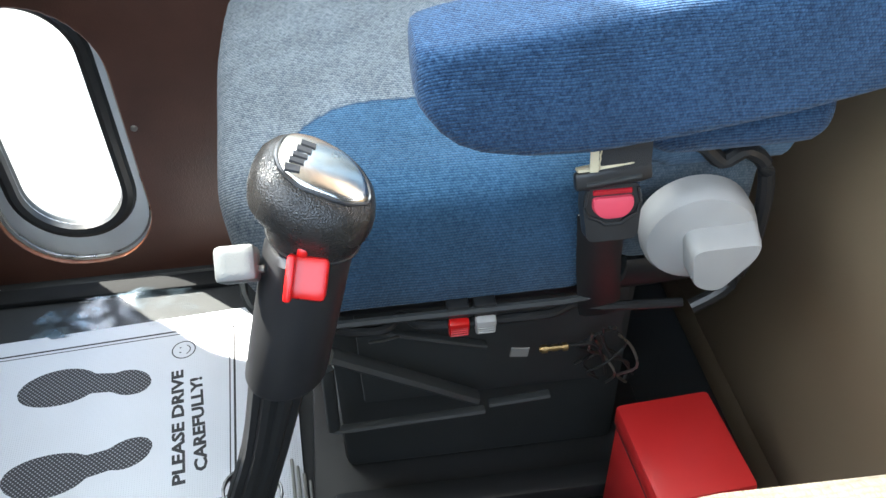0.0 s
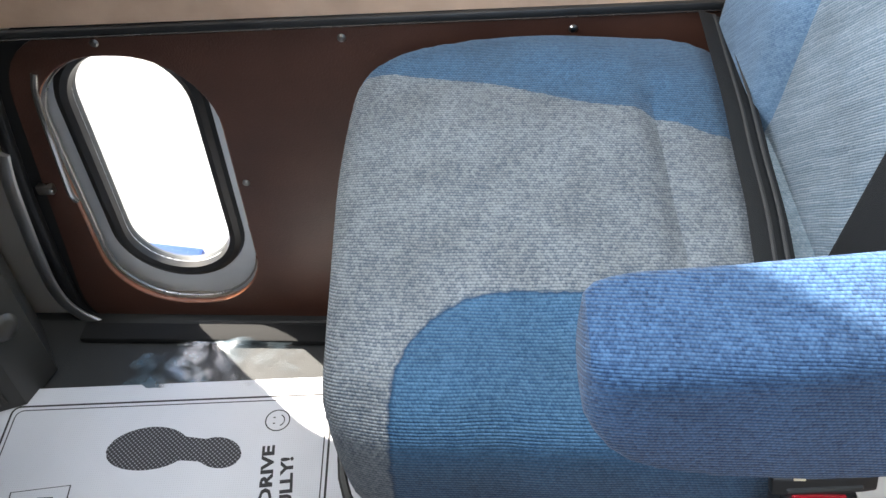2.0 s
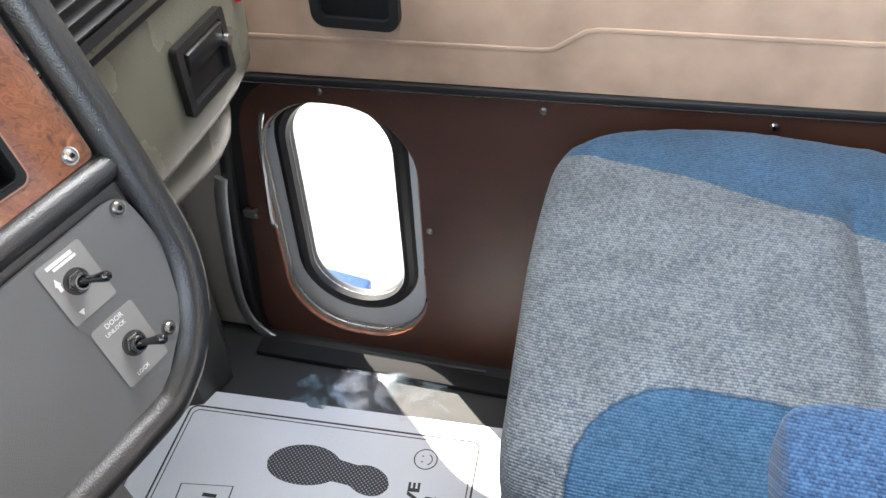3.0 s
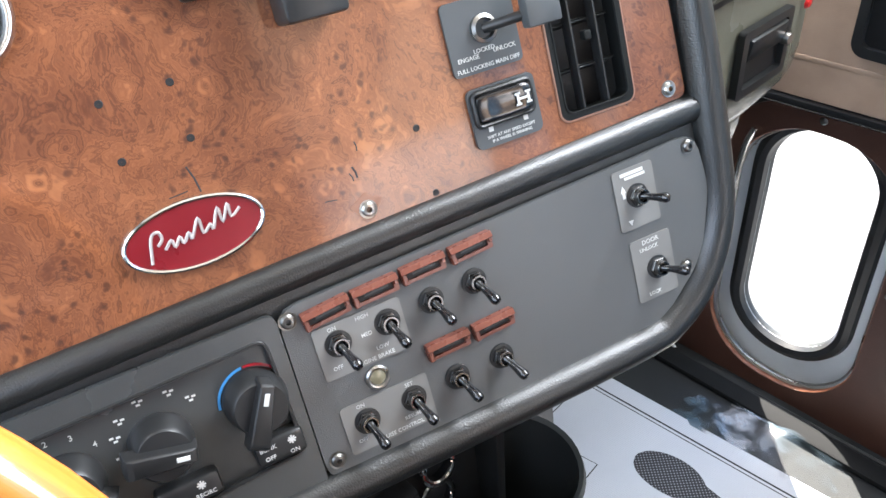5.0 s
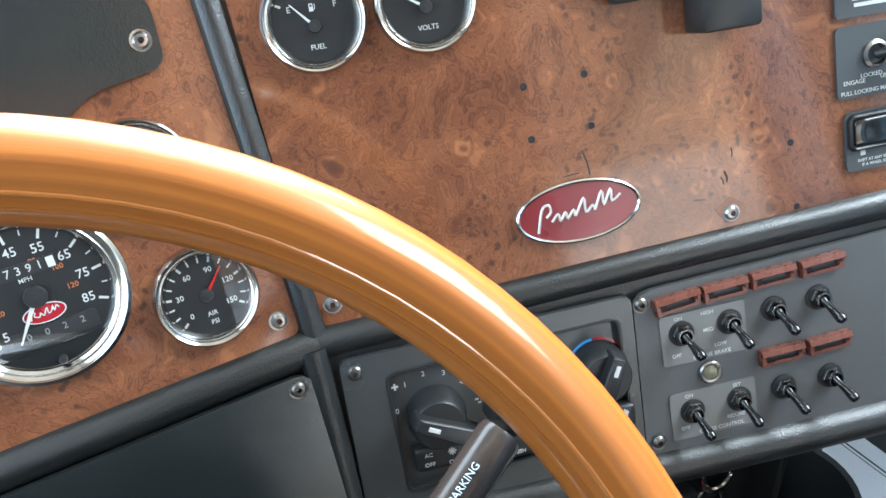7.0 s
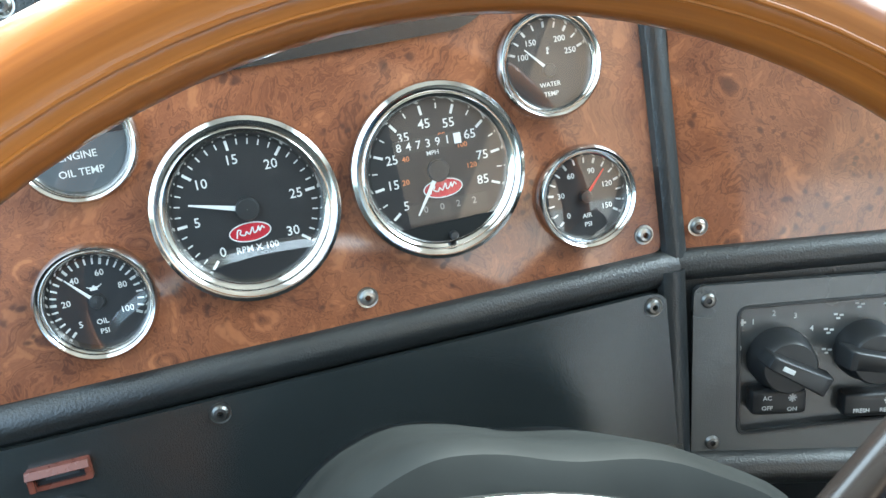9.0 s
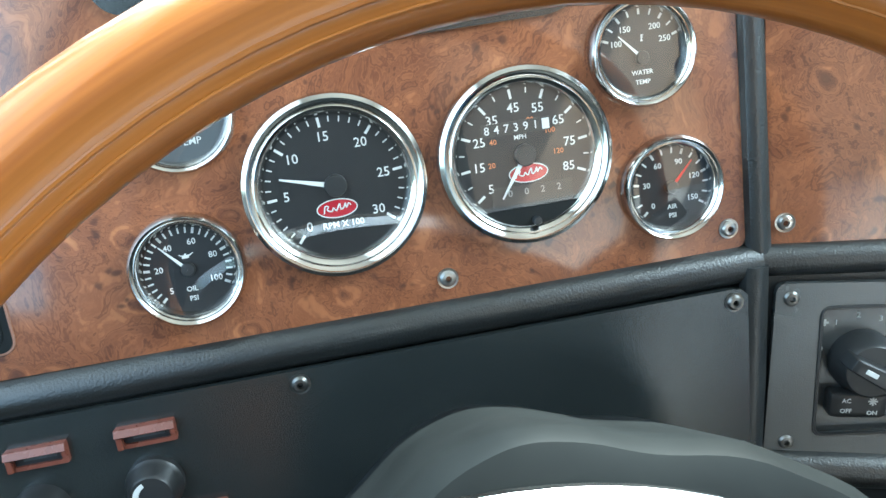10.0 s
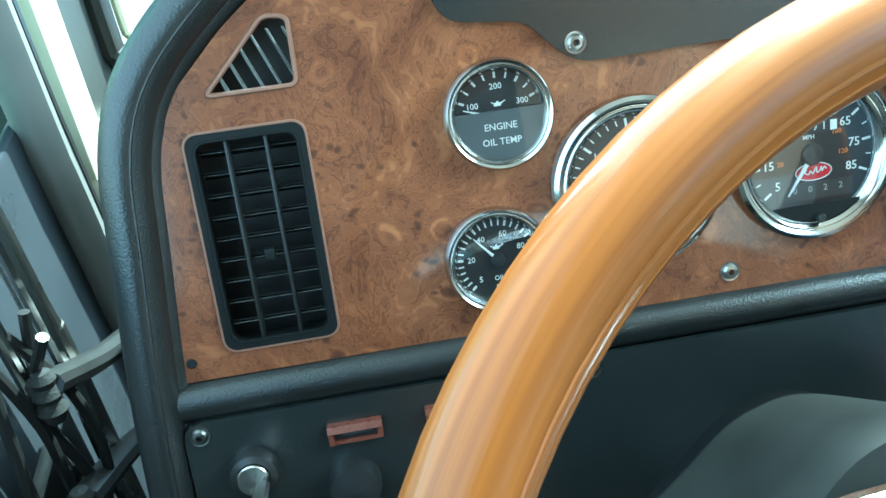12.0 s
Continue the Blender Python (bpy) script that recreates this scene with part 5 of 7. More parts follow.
part("recess_lip", bm_sweep([(x, y, 0.0006) for x, y in round_poly([(0.0370, -0.1205), (0.178, -0.1105), (0.1755, -0.0385), (0.0355, -0.0440)], 0.006, 4)], 0.0012, 0.0012, 6, closed=True, up=(0, 0, 1)), BLACK, hv)


def knob(u, v, r, turn, lab, mark=0.5):
    k = part("knob", bm_lathe([(r * 1.08, -0.0045), (r * 1.08, 0.001), (r, 0.004), (r * 0.94, 0.0125), (r * 0.86, 0.014), (0.0001, 0.0142)], 40, at(u, v)), BLACK, hv, lab)
    fin = round_poly([(-0.36 * r, -1.28 * r), (0.36 * r, -1.28 * r), (0.24 * r, 0.98 * r), (-0.24 * r, 0.98 * r)], 0.0012, 3)
    blade = bm_rings([[(x * q, y * q, z) for x, y in fin] for q, z in ((1.06, 0.009), (1.0, 0.0195), (0.93, 0.0215), (0.80, 0.0222))])
    blade.transform(at(u, v) @ pose(0, 0, 0, 0, 0, turn))
    part("grip", blade, BLACK, k, "tapered finger grip")
    part("pointer", bm_box(r * 0.16, r * 0.42, 0.0008, at(u, v, 0.0223) @ pose(0, 0, 0, 0, 0, turn) @ at(0, r * mark), 0.0002, 1), WHITE, k, "white pointer line")
    return k


knob(0.0605, -0.0760, 0.0165, 62, "round black fan knob", 0.3)
knob(0.1085, -0.0735, 0.0160, -100, "round black vent knob")
knob(0.1615, -0.0700, 0.0165, -24, "round black temperature knob")
for nm, a0, a1, mt in (("cold_arc", 95, 178, BLUE_INK), ("hot_arc", 15, 92, RED_INK)):
    pts = arc(0.1615, -0.0700, 0.0200, a0, a1, 16) + arc(0.1615, -0.0700, 0.0186, a1, a0, 16)
    part(nm, bm_plate(pts, -0.0045, -0.0040), mt, hv, smooth=False)
part("fan_numbers", bm_join(*[bm_text(s, 0.0045, at(x, y, -0.0042)) for s, x, y in (("0", 0.0385, -0.0700), ("1", 0.0455, -0.0545), ("2", 0.0570, -0.0500), ("3", 0.0690, -0.0520), ("4", 0.0785, -0.0600))], bm_bars([(0.0395, -0.0545, 0.004, 0.0012), (0.0395, -0.0545, 0.0012, 0.004)], -0.0042)), WHITE, hv, smooth=False)
part("vent_marks", bm_bars([(x + dx, y + dy, 0.0022, 0.0011) for x, y in ((0.088, -0.062), (0.093, -0.0535), (0.1045, -0.0475), (0.1205, -0.0485), (0.1300, -0.0560), (0.0875, -0.0740)) for dx, dy in ((-0.0015, 0.0012), (0.0018, 0.0006), (0.0, -0.0012))], -0.0042), WHITE, hv, smooth=False)


def rocker(x0, y0, x1, y1, words):
    r = part("rocker", bm_soft(x1 - x0, y1 - y0, 0.012, 0.003, 6, 0.0, at((x0 + x1) / 2, (y0 + y1) / 2, -0.0005)), BLACK, hv)
    letter_parts([*[bm_text(s, q, at((x0 + x1) / 2 + dx, (y0 + y1) / 2 + dy, 0.0057)) for s, dx, dy, q in words], bm_bars([((x0 + x1) / 2 + 0.007, (y0 + y1) / 2 + 0.003, 0.005, 0.0009), ((x0 + x1) / 2 + 0.007, (y0 + y1) / 2 + 0.003, 0.0009, 0.005)], 0.0057), *[bm_box(0.0048, 0.0008, 0.0002, at((x0 + x1) / 2 + 0.007, (y0 + y1) / 2 + 0.003, 0.0058) @ pose(0, 0, 0, 0, 0, a)) for a in (45, 135)]], r)


rocker(0.0430, -0.1078, 0.0740, -0.0922, (("AC", -0.007, 0.003, 0.0036), ("OFF", -0.007, -0.003, 0.0036), ("ON", 0.007, -0.004, 0.0036)))
rocker(0.0950, -0.1115, 0.1300, -0.0970, (("FRESH", -0.008, -0.003, 0.0034), ("RECIRC", 0.008, -0.003, 0.0034)))
rocker(0.1510, -0.1085, 0.1795, -0.0930, (("BUNK", -0.007, 0.003, 0.0036), ("OFF", -0.007, -0.003, 0.0036), ("ON", 0.007, -0.004, 0.0036)))

# ---- driver's lower panel ----
kn = thing("dimmer_knob", PLL @ at(-0.3300, -0.0370), "round black knob with a white crescent", "knob")
part("skirt", bm_lathe([(0.0142, 0.0), (0.0142, 0.004), (0.0125, 0.006), (0.0112, 0.014), (0.0100, 0.0155), (0.0001, 0.016)], 32), BLACK, kn)
cres = [(0.0085 * math.cos(radians(a)), 0.0085 * math.sin(radians(a))) for a in range(110, 251, 14)]
cres += [(0.0025 + 0.0082 * math.cos(radians(a)), 0.0075 * math.sin(radians(a))) for a in range(236, 123, -14)]
part("crescent", bm_plate(cres, 0.0158, 0.0164), WHITE, kn, smooth=False)
k2 = thing("pull_knob", PLL @ at(-0.3845, -0.0400), "plain round black pull knob", "knob")
part("skirt", bm_lathe([(0.0140, 0.0), (0.0140, 0.006), (0.0128, 0.012), (0.0001, 0.0135)], 32), BLACK, k2)
ig = thing("ignition_switch", PLL @ at(-0.4343, -0.0243), "ignition lock with a key and ring in it", "ignition")
part("collar", bm_lathe([(0.0135, 0.0), (0.0135, 0.004), (0.0120, 0.0075), (0.0088, 0.009), (0.0086, 0.006)], 32), BLACK, ig)
part("barrel", bm_lathe([(0.0086, 0.004), (0.0084, 0.0105), (0.0078, 0.0112), (0.0001, 0.0114)], 28), SATIN, ig)
KD = Vector((math.cos(radians(48)), math.sin(radians(48)), 0))
KF = basis((0.0040, -0.0005, 0.0115), KD, KD.cross(Vector((0, 0, 1))))
part("key_blade", bm_box(0.0080, 0.012, 0.0020, KF @ at(0, 0.005)), STEEL, ig)
part("key", bm_plate(round_poly([(-0.0055, 0.007), (0.0055, 0.007), (0.0085, 0.014), (0.0080, 0.031), (-0.0080, 0.031), (-0.0085, 0.014)], 0.004, 4), -0.0012, 0.0012, (ellipse(0.0032, 0.0032, 12, 0, 0.0255),), KF), STEEL, ig, "worn steel key")
KH = KF @ Vector((0, 0.0262, 0))
KN_ = KD.cross(Vector((0, 0, 1)))
part("key_ring", bm_sweep([KH + Vector((0, -0.0135, 0)) + 0.0140 * (math.cos(radians(a)) * KN_ + math.sin(radians(a)) * Vector((-KN_.y, KN_.x, 0))) for a in range(0, 360, 15)], 0.0010, 0.0010, 6, closed=True), CHROME, ig, "bright split ring")

# Steering column and its cover.
col = thing("steering_column", MW, "matte black steering column with a moulded cover", "steering column")
part("tube", bm_lathe([(0.036, -0.06), (0.036, -0.30), (0.0001, -0.30)], 28), MATTE, col)
shroud = round_poly([(-0.115, 0.0), (-0.104, 0.042), (-0.078, 0.058), (-0.046, 0.081), (-0.018, 0.0875), (0.006, 0.082), (0.030, 0.071), (0.066, 0.063), (0.112, 0.032), (0.130, -0.02), (0.10, -0.07), (-0.08, -0.07)], 0.018, 4)
cov_bm = bmesh.new()
cov_rings = [[cov_bm.verts.new((x * k + 0.014, y * k - 0.004, z)) for x, y in shroud] for k, z in ((0.80, -0.084), (0.93, -0.088), (0.985, -0.096), (1.0, -0.11), (1.0, -0.19))]
for a, b in zip(cov_rings, cov_rings[1:]):
    for i in range(len(a)):
        cov_bm.faces.new((a[i], a[(i + 1) % len(a)], b[(i + 1) % len(a)], b[i]))
cov_bm.faces.new(cov_rings[0][::-1])
cov_bm.faces.new(cov_rings[-1])
part("cover", cov_bm, SHROUD, col, "moulded black column cover")


# ---- passenger seat ----
def pad(outline, profile, crown=0.0, wave=None, tucks=None):
    """A cushion: one plan outline drawn in by each profile step (inset, height), crowned to its middle."""
    xs, ys = [p[0] for p in outline], [p[1] for p in outline]
    cx, cy, hx, hy = (min(xs) + max(xs)) / 2, (min(ys) + max(ys)) / 2, (max(xs) - min(xs)) / 2, (max(ys) - min(ys)) / 2
    rings = [[(cx + (x - cx) * (1 - d / hx), cy + (y - cy) * (1 - d / hy), z + (tucks(x, y, z) if tucks else 0)) for x, y in outline] for d, z in profile]
    top = profile[-1]
    for k in range(1, 15):
        f = 1 - (k / 15)
        ring = []
        for x, y in outline:
            px, py = cx + (x - cx) * (1 - top[0] / hx) * f, cy + (y - cy) * (1 - top[0] / hy) * f
            ring.append((px, py, top[1] + crown * (1 - f ** 2.2) + (wave(px, py) if wave else 0)))
        rings.append(ring)
    return bm_rings(rings)


SEAT = at(1.15, 0.55, 0)
seat = thing("passenger_chair", SEAT, "blue passenger chair with grey tweed cushion, armrest and black metal base", "chair")
plan = refine(round_poly([(0.880, 0.385), (0.879, 0.770), (1.20, 0.795), (1.375, 0.790), (1.424, 0.62), (1.405, 0.385)], 0.075, 7), 4)


def dents(x, y):
    s = -0.006 * math.exp(-((y - 0.492 + 0.02 * (x - 1.13)) / 0.010) ** 2) * (1 if 1.0 < x < 1.27 else 0.3)
    s += 0.003 * math.exp(-((y - 0.512) / 0.014) ** 2)
    # A bow-shaped wrinkle and a few short creases across the near corner.
    arch = (y - 0.60) ** 2 * 1.9 + 0.935
    s -= 0.0035 * math.exp(-((x - arch) / 0.007) ** 2) * math.exp(-((y - 0.60) / 0.085) ** 2)
    s += 0.0030 * noise.noise(Vector((x * 55, y * 26, 1.0))) * math.exp(-((x - 0.915) / 0.04) ** 2)
    return s + 0.0025 * math.sin(x * 31 + y * 17) * math.sin(y * 23 - x * 9)


def tuck(x, y, z):
    """Gathers where the top cover is sewn to the side."""
    return 0.0022 * math.exp(-((z - 0.530) / 0.012) ** 2) * noise.noise(Vector((x * 70, y * 70, 3.0)))


inw("cushion", pad(plan, [(0.030, 0.392), (0.012, 0.398), (0.003, 0.420), (0.0, 0.455), (-0.002, 0.490), (-0.002, 0.508), (0.000, 0.520), (0.0035, 0.529), (0.010, 0.537), (0.022, 0.5445), (0.040, 0.550)], 0.016, dents, tuck), CLOTH, seat, "grey tweed cushion with blue sides")
rear = refine(round_poly([(0.915, 0.27), (0.915, 0.405), (1.215, 0.415), (1.215, 0.27)], 0.02, 4), 2)
inw("cushion_rear", pad(rear, [(0.01, 0.40), (0.0, 0.42), (0.0, 0.535), (0.006, 0.548)], 0.004), TWEED, seat, "grey tweed strip behind the belt")
inw("cushion_piping", bm_sweep([(x, y, 0.392) for x, y in plan], 0.004, 0.004, 6, closed=True, up=(0, 0, 1)), MATTE, seat)


def lean(z):
    return 0.392 - 0.12 * (z - 0.56)


def bm_back(x0, x1, z0, z1, proud, thick, r=0.05):
    out = refine(round_poly([(x0, z0), (x1, z0), (x1, z1), (x0, z1)], r, 6), 3)
    cx, cz, hx, hz = (x0 + x1) / 2, (z0 + z1) / 2, (x1 - x0) / 2, (z1 - z0) / 2
    rings = []
    for d, e in ((0.02, -thick), (0.0, -thick + 0.02), (0.0, -0.03), (0.006, -0.012), (0.018, -0.002), (0.035, 0.004)):
        rings.append([(cx + (x - cx) * (1 - d / hx), lean(z) + proud + e, cz + (z - cz) * (1 - d / hz)) for x, z in out])
    for k in range(1, 8):
        f = 1 - k / 8
        rings.append([(cx + (x - cx) * (1 - 0.035 / hx) * f, lean(cz + (z - cz) * f) + proud + 0.004 + 0.010 * (1 - f * f), cz + (z - cz) * (1 - 0.035 / hz) * f) for x, z in out])
    return bm_rings(rings)


inw("backrest", bm_back(0.915, 1.40, 0.49, 1.30, -0.015, 0.13, 0.07), TWEED, seat, "grey tweed backrest")
inw("side_bolster", bm_back(1.205, 1.425, 0.505, 1.22, 0.004, 0.15, 0.075), BLUE2, seat, "plain blue bolster")
inw("side_bolster", bm_back(0.885, 0.985, 0.52, 1.22, 0.004, 0.15, 0.045), BLUE2, seat, "plain blue bolster")
# Armrest: section rounded, front end nosed, rising slightly to the rear.
arm_rings = []
for y, dz, sx, b0 in ((0.6015, -0.004, 0.50, 0.660), (0.5995, 0.0, 0.72, 0.652), (0.594, 0.001, 0.88, 0.645), (0.585, 0.002, 0.96, 0.633), (0.572, 0.004, 1.0, 0.622), (0.555, 0.006, 1.0, 0.614), (0.52, 0.010, 1.0, 0.607), (0.47, 0.0175, 1.0, 0.605), (0.40, 0.027, 1.0, 0.612), (0.32, 0.038, 1.0, 0.623), (0.24, 0.050, 1.0, 0.640), (0.20, 0.055, 0.9, 0.655)):
    top = 0.703 + dz
    hx = 0.039 * sx
    cxx = 0.852 + 0.03 * (0.6 - y) * 0.25
    arm_rings.append([(cxx + u * 1.0, y, v) for u, v in refine(round_poly([(-hx, b0), (hx, b0), (hx, top), (-hx, top - 0.004)], 0.016, 4), 2)])
inw("armrest", bm_rings(arm_rings), BLUE, seat, "blue woven padded armrest")
inw("armrest_pivot", bm_soft(0.055, 0.16, 0.060, 0.028, 8, 0, at(0.872, 0.335, 0.598)), BLUE, seat, "gathered blue cover under the armrest")
# Black base pan, its rolled rim and the carriage under it.
inw("base_pan", bm_soft(0.47, 0.46, 0.05, 0.02, 6, 0, at(1.155, 0.52, 0.375)), BLACK, seat, "black pressed steel seat pan")
rim = [(0.905, 0.70), (0.889, 0.675), (0.886, 0.64), (0.90, 0.625), (0.90, 0.615), (0.886, 0.60), (0.884, 0.54), (0.884, 0.475), (0.892, 0.455), (0.895, 0.44), (0.887, 0.42), (0.880, 0.34)]
inw("pan_rim", bm_sweep(smooth_path([Vector((x, y, 0.372)) for x, y in rim], 4), 0.005, 0.005, 8), BLACK, seat, "rolled black rim")
inw("rear_tube", bm_sweep(smooth_path([Vector(p) for p in ((0.870, 0.335, 0.375), (0.872, 0.30, 0.40), (0.876, 0.285, 0.46), (0.876, 0.292, 0.53), (0.876, 0.315, 0.555), (0.878, 0.335, 0.545), (0.880, 0.36, 0.566), (0.90, 0.40, 0.565))], 4), 0.0075, 0.0075, 10), BLACK, seat, "bent black frame tube")
inw("pedestal", bm_box(0.40, 0.36, 0.30, at(1.175, 0.525, 0.17), 0.012), MATTE, seat, "matte black pedestal")
inw("base_plate", bm_box(0.46, 0.46, 0.02, at(1.155, 0.52, 0.010), 0.004), BLACK, seat)
inw("slide_rail", bm_box(0.035, 0.44, 0.03, at(0.905, 0.50, 0.035), 0.005), BLACK, seat)
for a, b, r in (((0.885, 0.695, 0.345), (0.90, 0.545, 0.235), 0.011), ((0.885, 0.700, 0.325), (0.90, 0.705, 0.205), 0.007), ((0.900, 0.705, 0.205), (0.90, 0.535, 0.212), 0.006), ((0.91, 0.70, 0.365), (0.93, 0.53, 0.285), 0.006), ((0.905, 0.53, 0.215), (0.905, 0.46, 0.22), 0.006)):
    inw("brace", bm_sweep([a, b], r, r * 0.6, 8), MATTE, seat, "flat black scissor brace")
inw("side_panel", bm_box(0.010, 0.30, 0.17, at(0.945, 0.52, 0.28), 0.004), MATTE, seat)
for y, m2, lab in ((0.566, RED, "red rocker tab"), (0.5395, GREY, "grey rocker tab")):
    inw("rocker", bm_box(0.012, 0.0205, 0.024, at(0.880, y, 0.372) @ pose(0, 0, 0, 0, -14), 0.003), m2, seat, lab)
    inw("rocker_body", bm_box(0.020, 0.0215, 0.018, at(0.889, y, 0.390), 0.002), BLACK, seat)
    for k in range(5):
        inw("grip_rib", bm_box(0.0015, 0.017, 0.0014, at(0.8735, y, 0.366 + k * 0.003), 0.0004, 1), m2, seat)
inw("hose", bm_sweep(smooth_path([Vector(p) for p in ((0.882, 0.475, 0.326), (0.882, 0.45, 0.324), (0.885, 0.425, 0.318), (0.89, 0.41, 0.29), (0.90, 0.40, 0.25))], 4), 0.0018, 0.0018, 6), BLACK, seat)
inw("hose_coupling", bm_join(*[bm_lathe([(0.0001, 0), (r, 0), (r, h), (0.0001, h)], 10, basis((0.880, y, 0.325), (1, 0, 0), (0, -1, 0))) for y, r, h in ((0.483, 0.0028, 0.030), (0.481, 0.0045, 0.006), (0.470, 0.0036, 0.006), (0.459, 0.0045, 0.005))]), BRASS, seat, "small brass hose coupling")
inw("tag", bm_box(0.002, 0.019, 0.013, at(0.882, 0.503, 0.322) @ pose(0, 0, 0, 8), 0.0005, 1), PLATE, seat, "grey paper tag")
inw("bare_wire", bm_sweep(smooth_path([Vector(p) for p in ((0.89, 0.655, 0.352), (0.885, 0.64, 0.358), (0.88, 0.625, 0.367))], 4), 0.0014, 0.0014, 6), STEEL, seat, "bright bare wire end")
rngw = random.Random(4)
for k in range(7):
    p = Vector((0.895 + rngw.uniform(-0.02, 0.02), 0.415 + rngw.uniform(-0.02, 0.02), 0.33))
    path = [p]
    for j in range(4):
        p = p + Vector((rngw.uniform(-0.010, 0.012), rngw.uniform(-0.025, 0.025), -0.022))
        path.append(p)
    inw("wire", bm_sweep(smooth_path(path, 4), 0.0016, 0.0016, 6), BLACK if k % 3 else STEEL, seat)
# Round adjuster with its triangular grip.
KN = basis((0.860, 0.353, 0.485), (0, -1, 0), (-1, 0.10, -0.06))
inw("adjuster_dial", bm_lathe([(0.0001, 0.016), (0.039, 0.016), (0.047, 0.0135), (0.0505, 0.008), (0.0515, 0.0), (0.050, -0.016)], 48, KN), GREY, seat, "round light grey adjuster dial")
tri = round_poly([(-0.030, 0.016), (0.036, 0.024), (0.034, 0.004), (0.006, -0.042), (-0.020, -0.034)], 0.014, 5)
grip = bm_rings([[(x * s * 0.92 + 0.011, y * s * 0.92 - 0.002, z) for x, y in refine(tri, 1)] for s, z in ((1.10, 0.014), (1.06, 0.022), (1.02, 0.034), (0.99, 0.039), (0.95, 0.0415))])
grip.transform(KN)
inw("adjuster_grip", grip, GREY, seat, "rounded triangular grip")

# ---- seat belt ----
belt = thing("seat_belt", at(0.85, 0.44, 0.53), "black seat belt with a faded red release buckle", "seat belt")
BK = basis((0.838, 0.445, 0.548), (0, -1, 0), (-1, 0, 0.35))
hous = [(-0.021, -0.036), (0.021, -0.036), (0.0245, -0.006), (0.023, 0.012), (-0.023, 0.012), (-0.0245, -0.006)]
inw("buckle_housing", bm_plate(round_poly(hous, 0.006, 4), -0.012, 0.004, (), BK), BLACK, belt, "black buckle housing")
inw("buckle_frame", bm_sweep([BK @ Vector((x, y, 0.0052)) for x, y in ((-0.021, 0.009), (-0.0235, -0.004), (-0.020, -0.013), (-0.012, -0.0165), (-0.007, -0.0205), (0.007, -0.0205), (0.012, -0.0165), (0.020, -0.013), (0.0235, -0.004), (0.021, 0.009))], 0.0015, 0.0018, 6), BLACK, belt, "raised rim round the button")
press = round_poly([(-0.017, 0.0030), (0.017, 0.0030), (0.0175, -0.006), (0.013, -0.0125), (0.007, -0.0155), (-0.007, -0.0155), (-0.013, -0.0125), (-0.0175, -0.006)], 0.003, 3)
btn = bm_rings([[tuple(BK @ Vector((x * k, (y + 0.006) * k - 0.006, z))) for x, y in press] for k, z in ((1.0, 0.002), (1.0, 0.0065), (0.94, 0.0085), (0.6, 0.0092))])
inw("release_button", btn, PINK, belt, "faded red release button")
inw("button_slot", bm_box(0.033, 0.0045, 0.003, BK @ at(0, 0.0065, 0.0042), 0.0008, 1), RED_INK, belt, "dark red slot above the button")
inw("tongue", bm_soft(0.064, 0.017, 0.010, 0.004, 6, 0, BK @ at(0.0, 0.020, 0.004) @ pose(0, 0, 0, 0, 0, 5)), BLACK, belt, "black belt tongue")
inw("tongue_slot", bm_box(0.046, 0.004, 0.003, BK @ at(0.0, 0.017, 0.0085) @ pose(0, 0, 0, 0, 0, 5), 0.001, 1), MATTE, belt)
inw("tongue_edge", bm_soft(0.050, 0.0035, 0.011, 0.0016, 5, 0, BK @ at(-0.005, 0.0290, 0.004) @ pose(0, 0, 0, 0, 0, 5)), CREAM, belt, "yellowed plastic tongue edge")
inw("webbing", bm_sweep([(0.838, 0.437, 0.570), (0.846, 0.436, 0.60), (0.858, 0.434, 0.64), (0.90, 0.42, 0.665)], 0.0014, 0.022, 8, up=(0, 1, 0)), BELT2, belt, "black woven webbing")
inw("label", bm_box(0.0012, 0.007, 0.030, at(0.838, 0.4630, 0.592) @ pose(0, 0, 0, 0, 12), 0.0002, 1), CREAM, belt, "yellowed cloth label")
inw("label_stitch", bm_sweep(smooth_path([Vector((0.8362 + 0.0002 * (k % 2), 0.4590 - 0.0007 * (k % 2), 0.578 + 0.0035 * k)) for k in range(9)], 2), 0.0007, 0.0007, 5), CREAM, belt, "zigzag stitching")
inw("stalk", bm_sweep([(0.850, 0.447, 0.525), (0.868, 0.437, 0.45), (0.885, 0.425, 0.38), (0.905, 0.415, 0.345)], 0.004, 0.021, 8, up=(0, 1, 0)), BLACK, belt, "black buckle stalk")
lap = [Vector(p) for p in ((0.93, 0.428, 0.572), (1.0, 0.432, 0.570), (1.08, 0.424, 0.571), (1.16, 0.419, 0.571), (1.225, 0.414, 0.571), (1.30, 0.411, 0.571), (1.40, 0.405, 0.566))]
inw("lap_webbing", bm_sweep(smooth_path(lap, 5), 0.019, 0.0013, 10, up=(0, -0.35, 1)), BELT, belt, "black woven webbing")
for k in (-1, 0, 1):
    inw("webbing_rib", bm_sweep(smooth_path([p + Vector((0, k * 0.0085, 0.0016 - k * 0.003)) for p in lap], 5), 0.0022, 0.0008, 6, up=(0, -0.35, 1)), BELT2, belt)
inw("shoulder_webbing", bm_sweep(smooth_path([Vector((0.972 + 0.05 * (z - 0.60), lean(z) + 0.020, z)) for z in (0.565, 0.62, 0.7, 0.8, 0.95, 1.15, 1.30)], 4), 0.028, 0.0013, 10, up=(0, 1, 0.12)), BELT, belt, "black woven webbing")

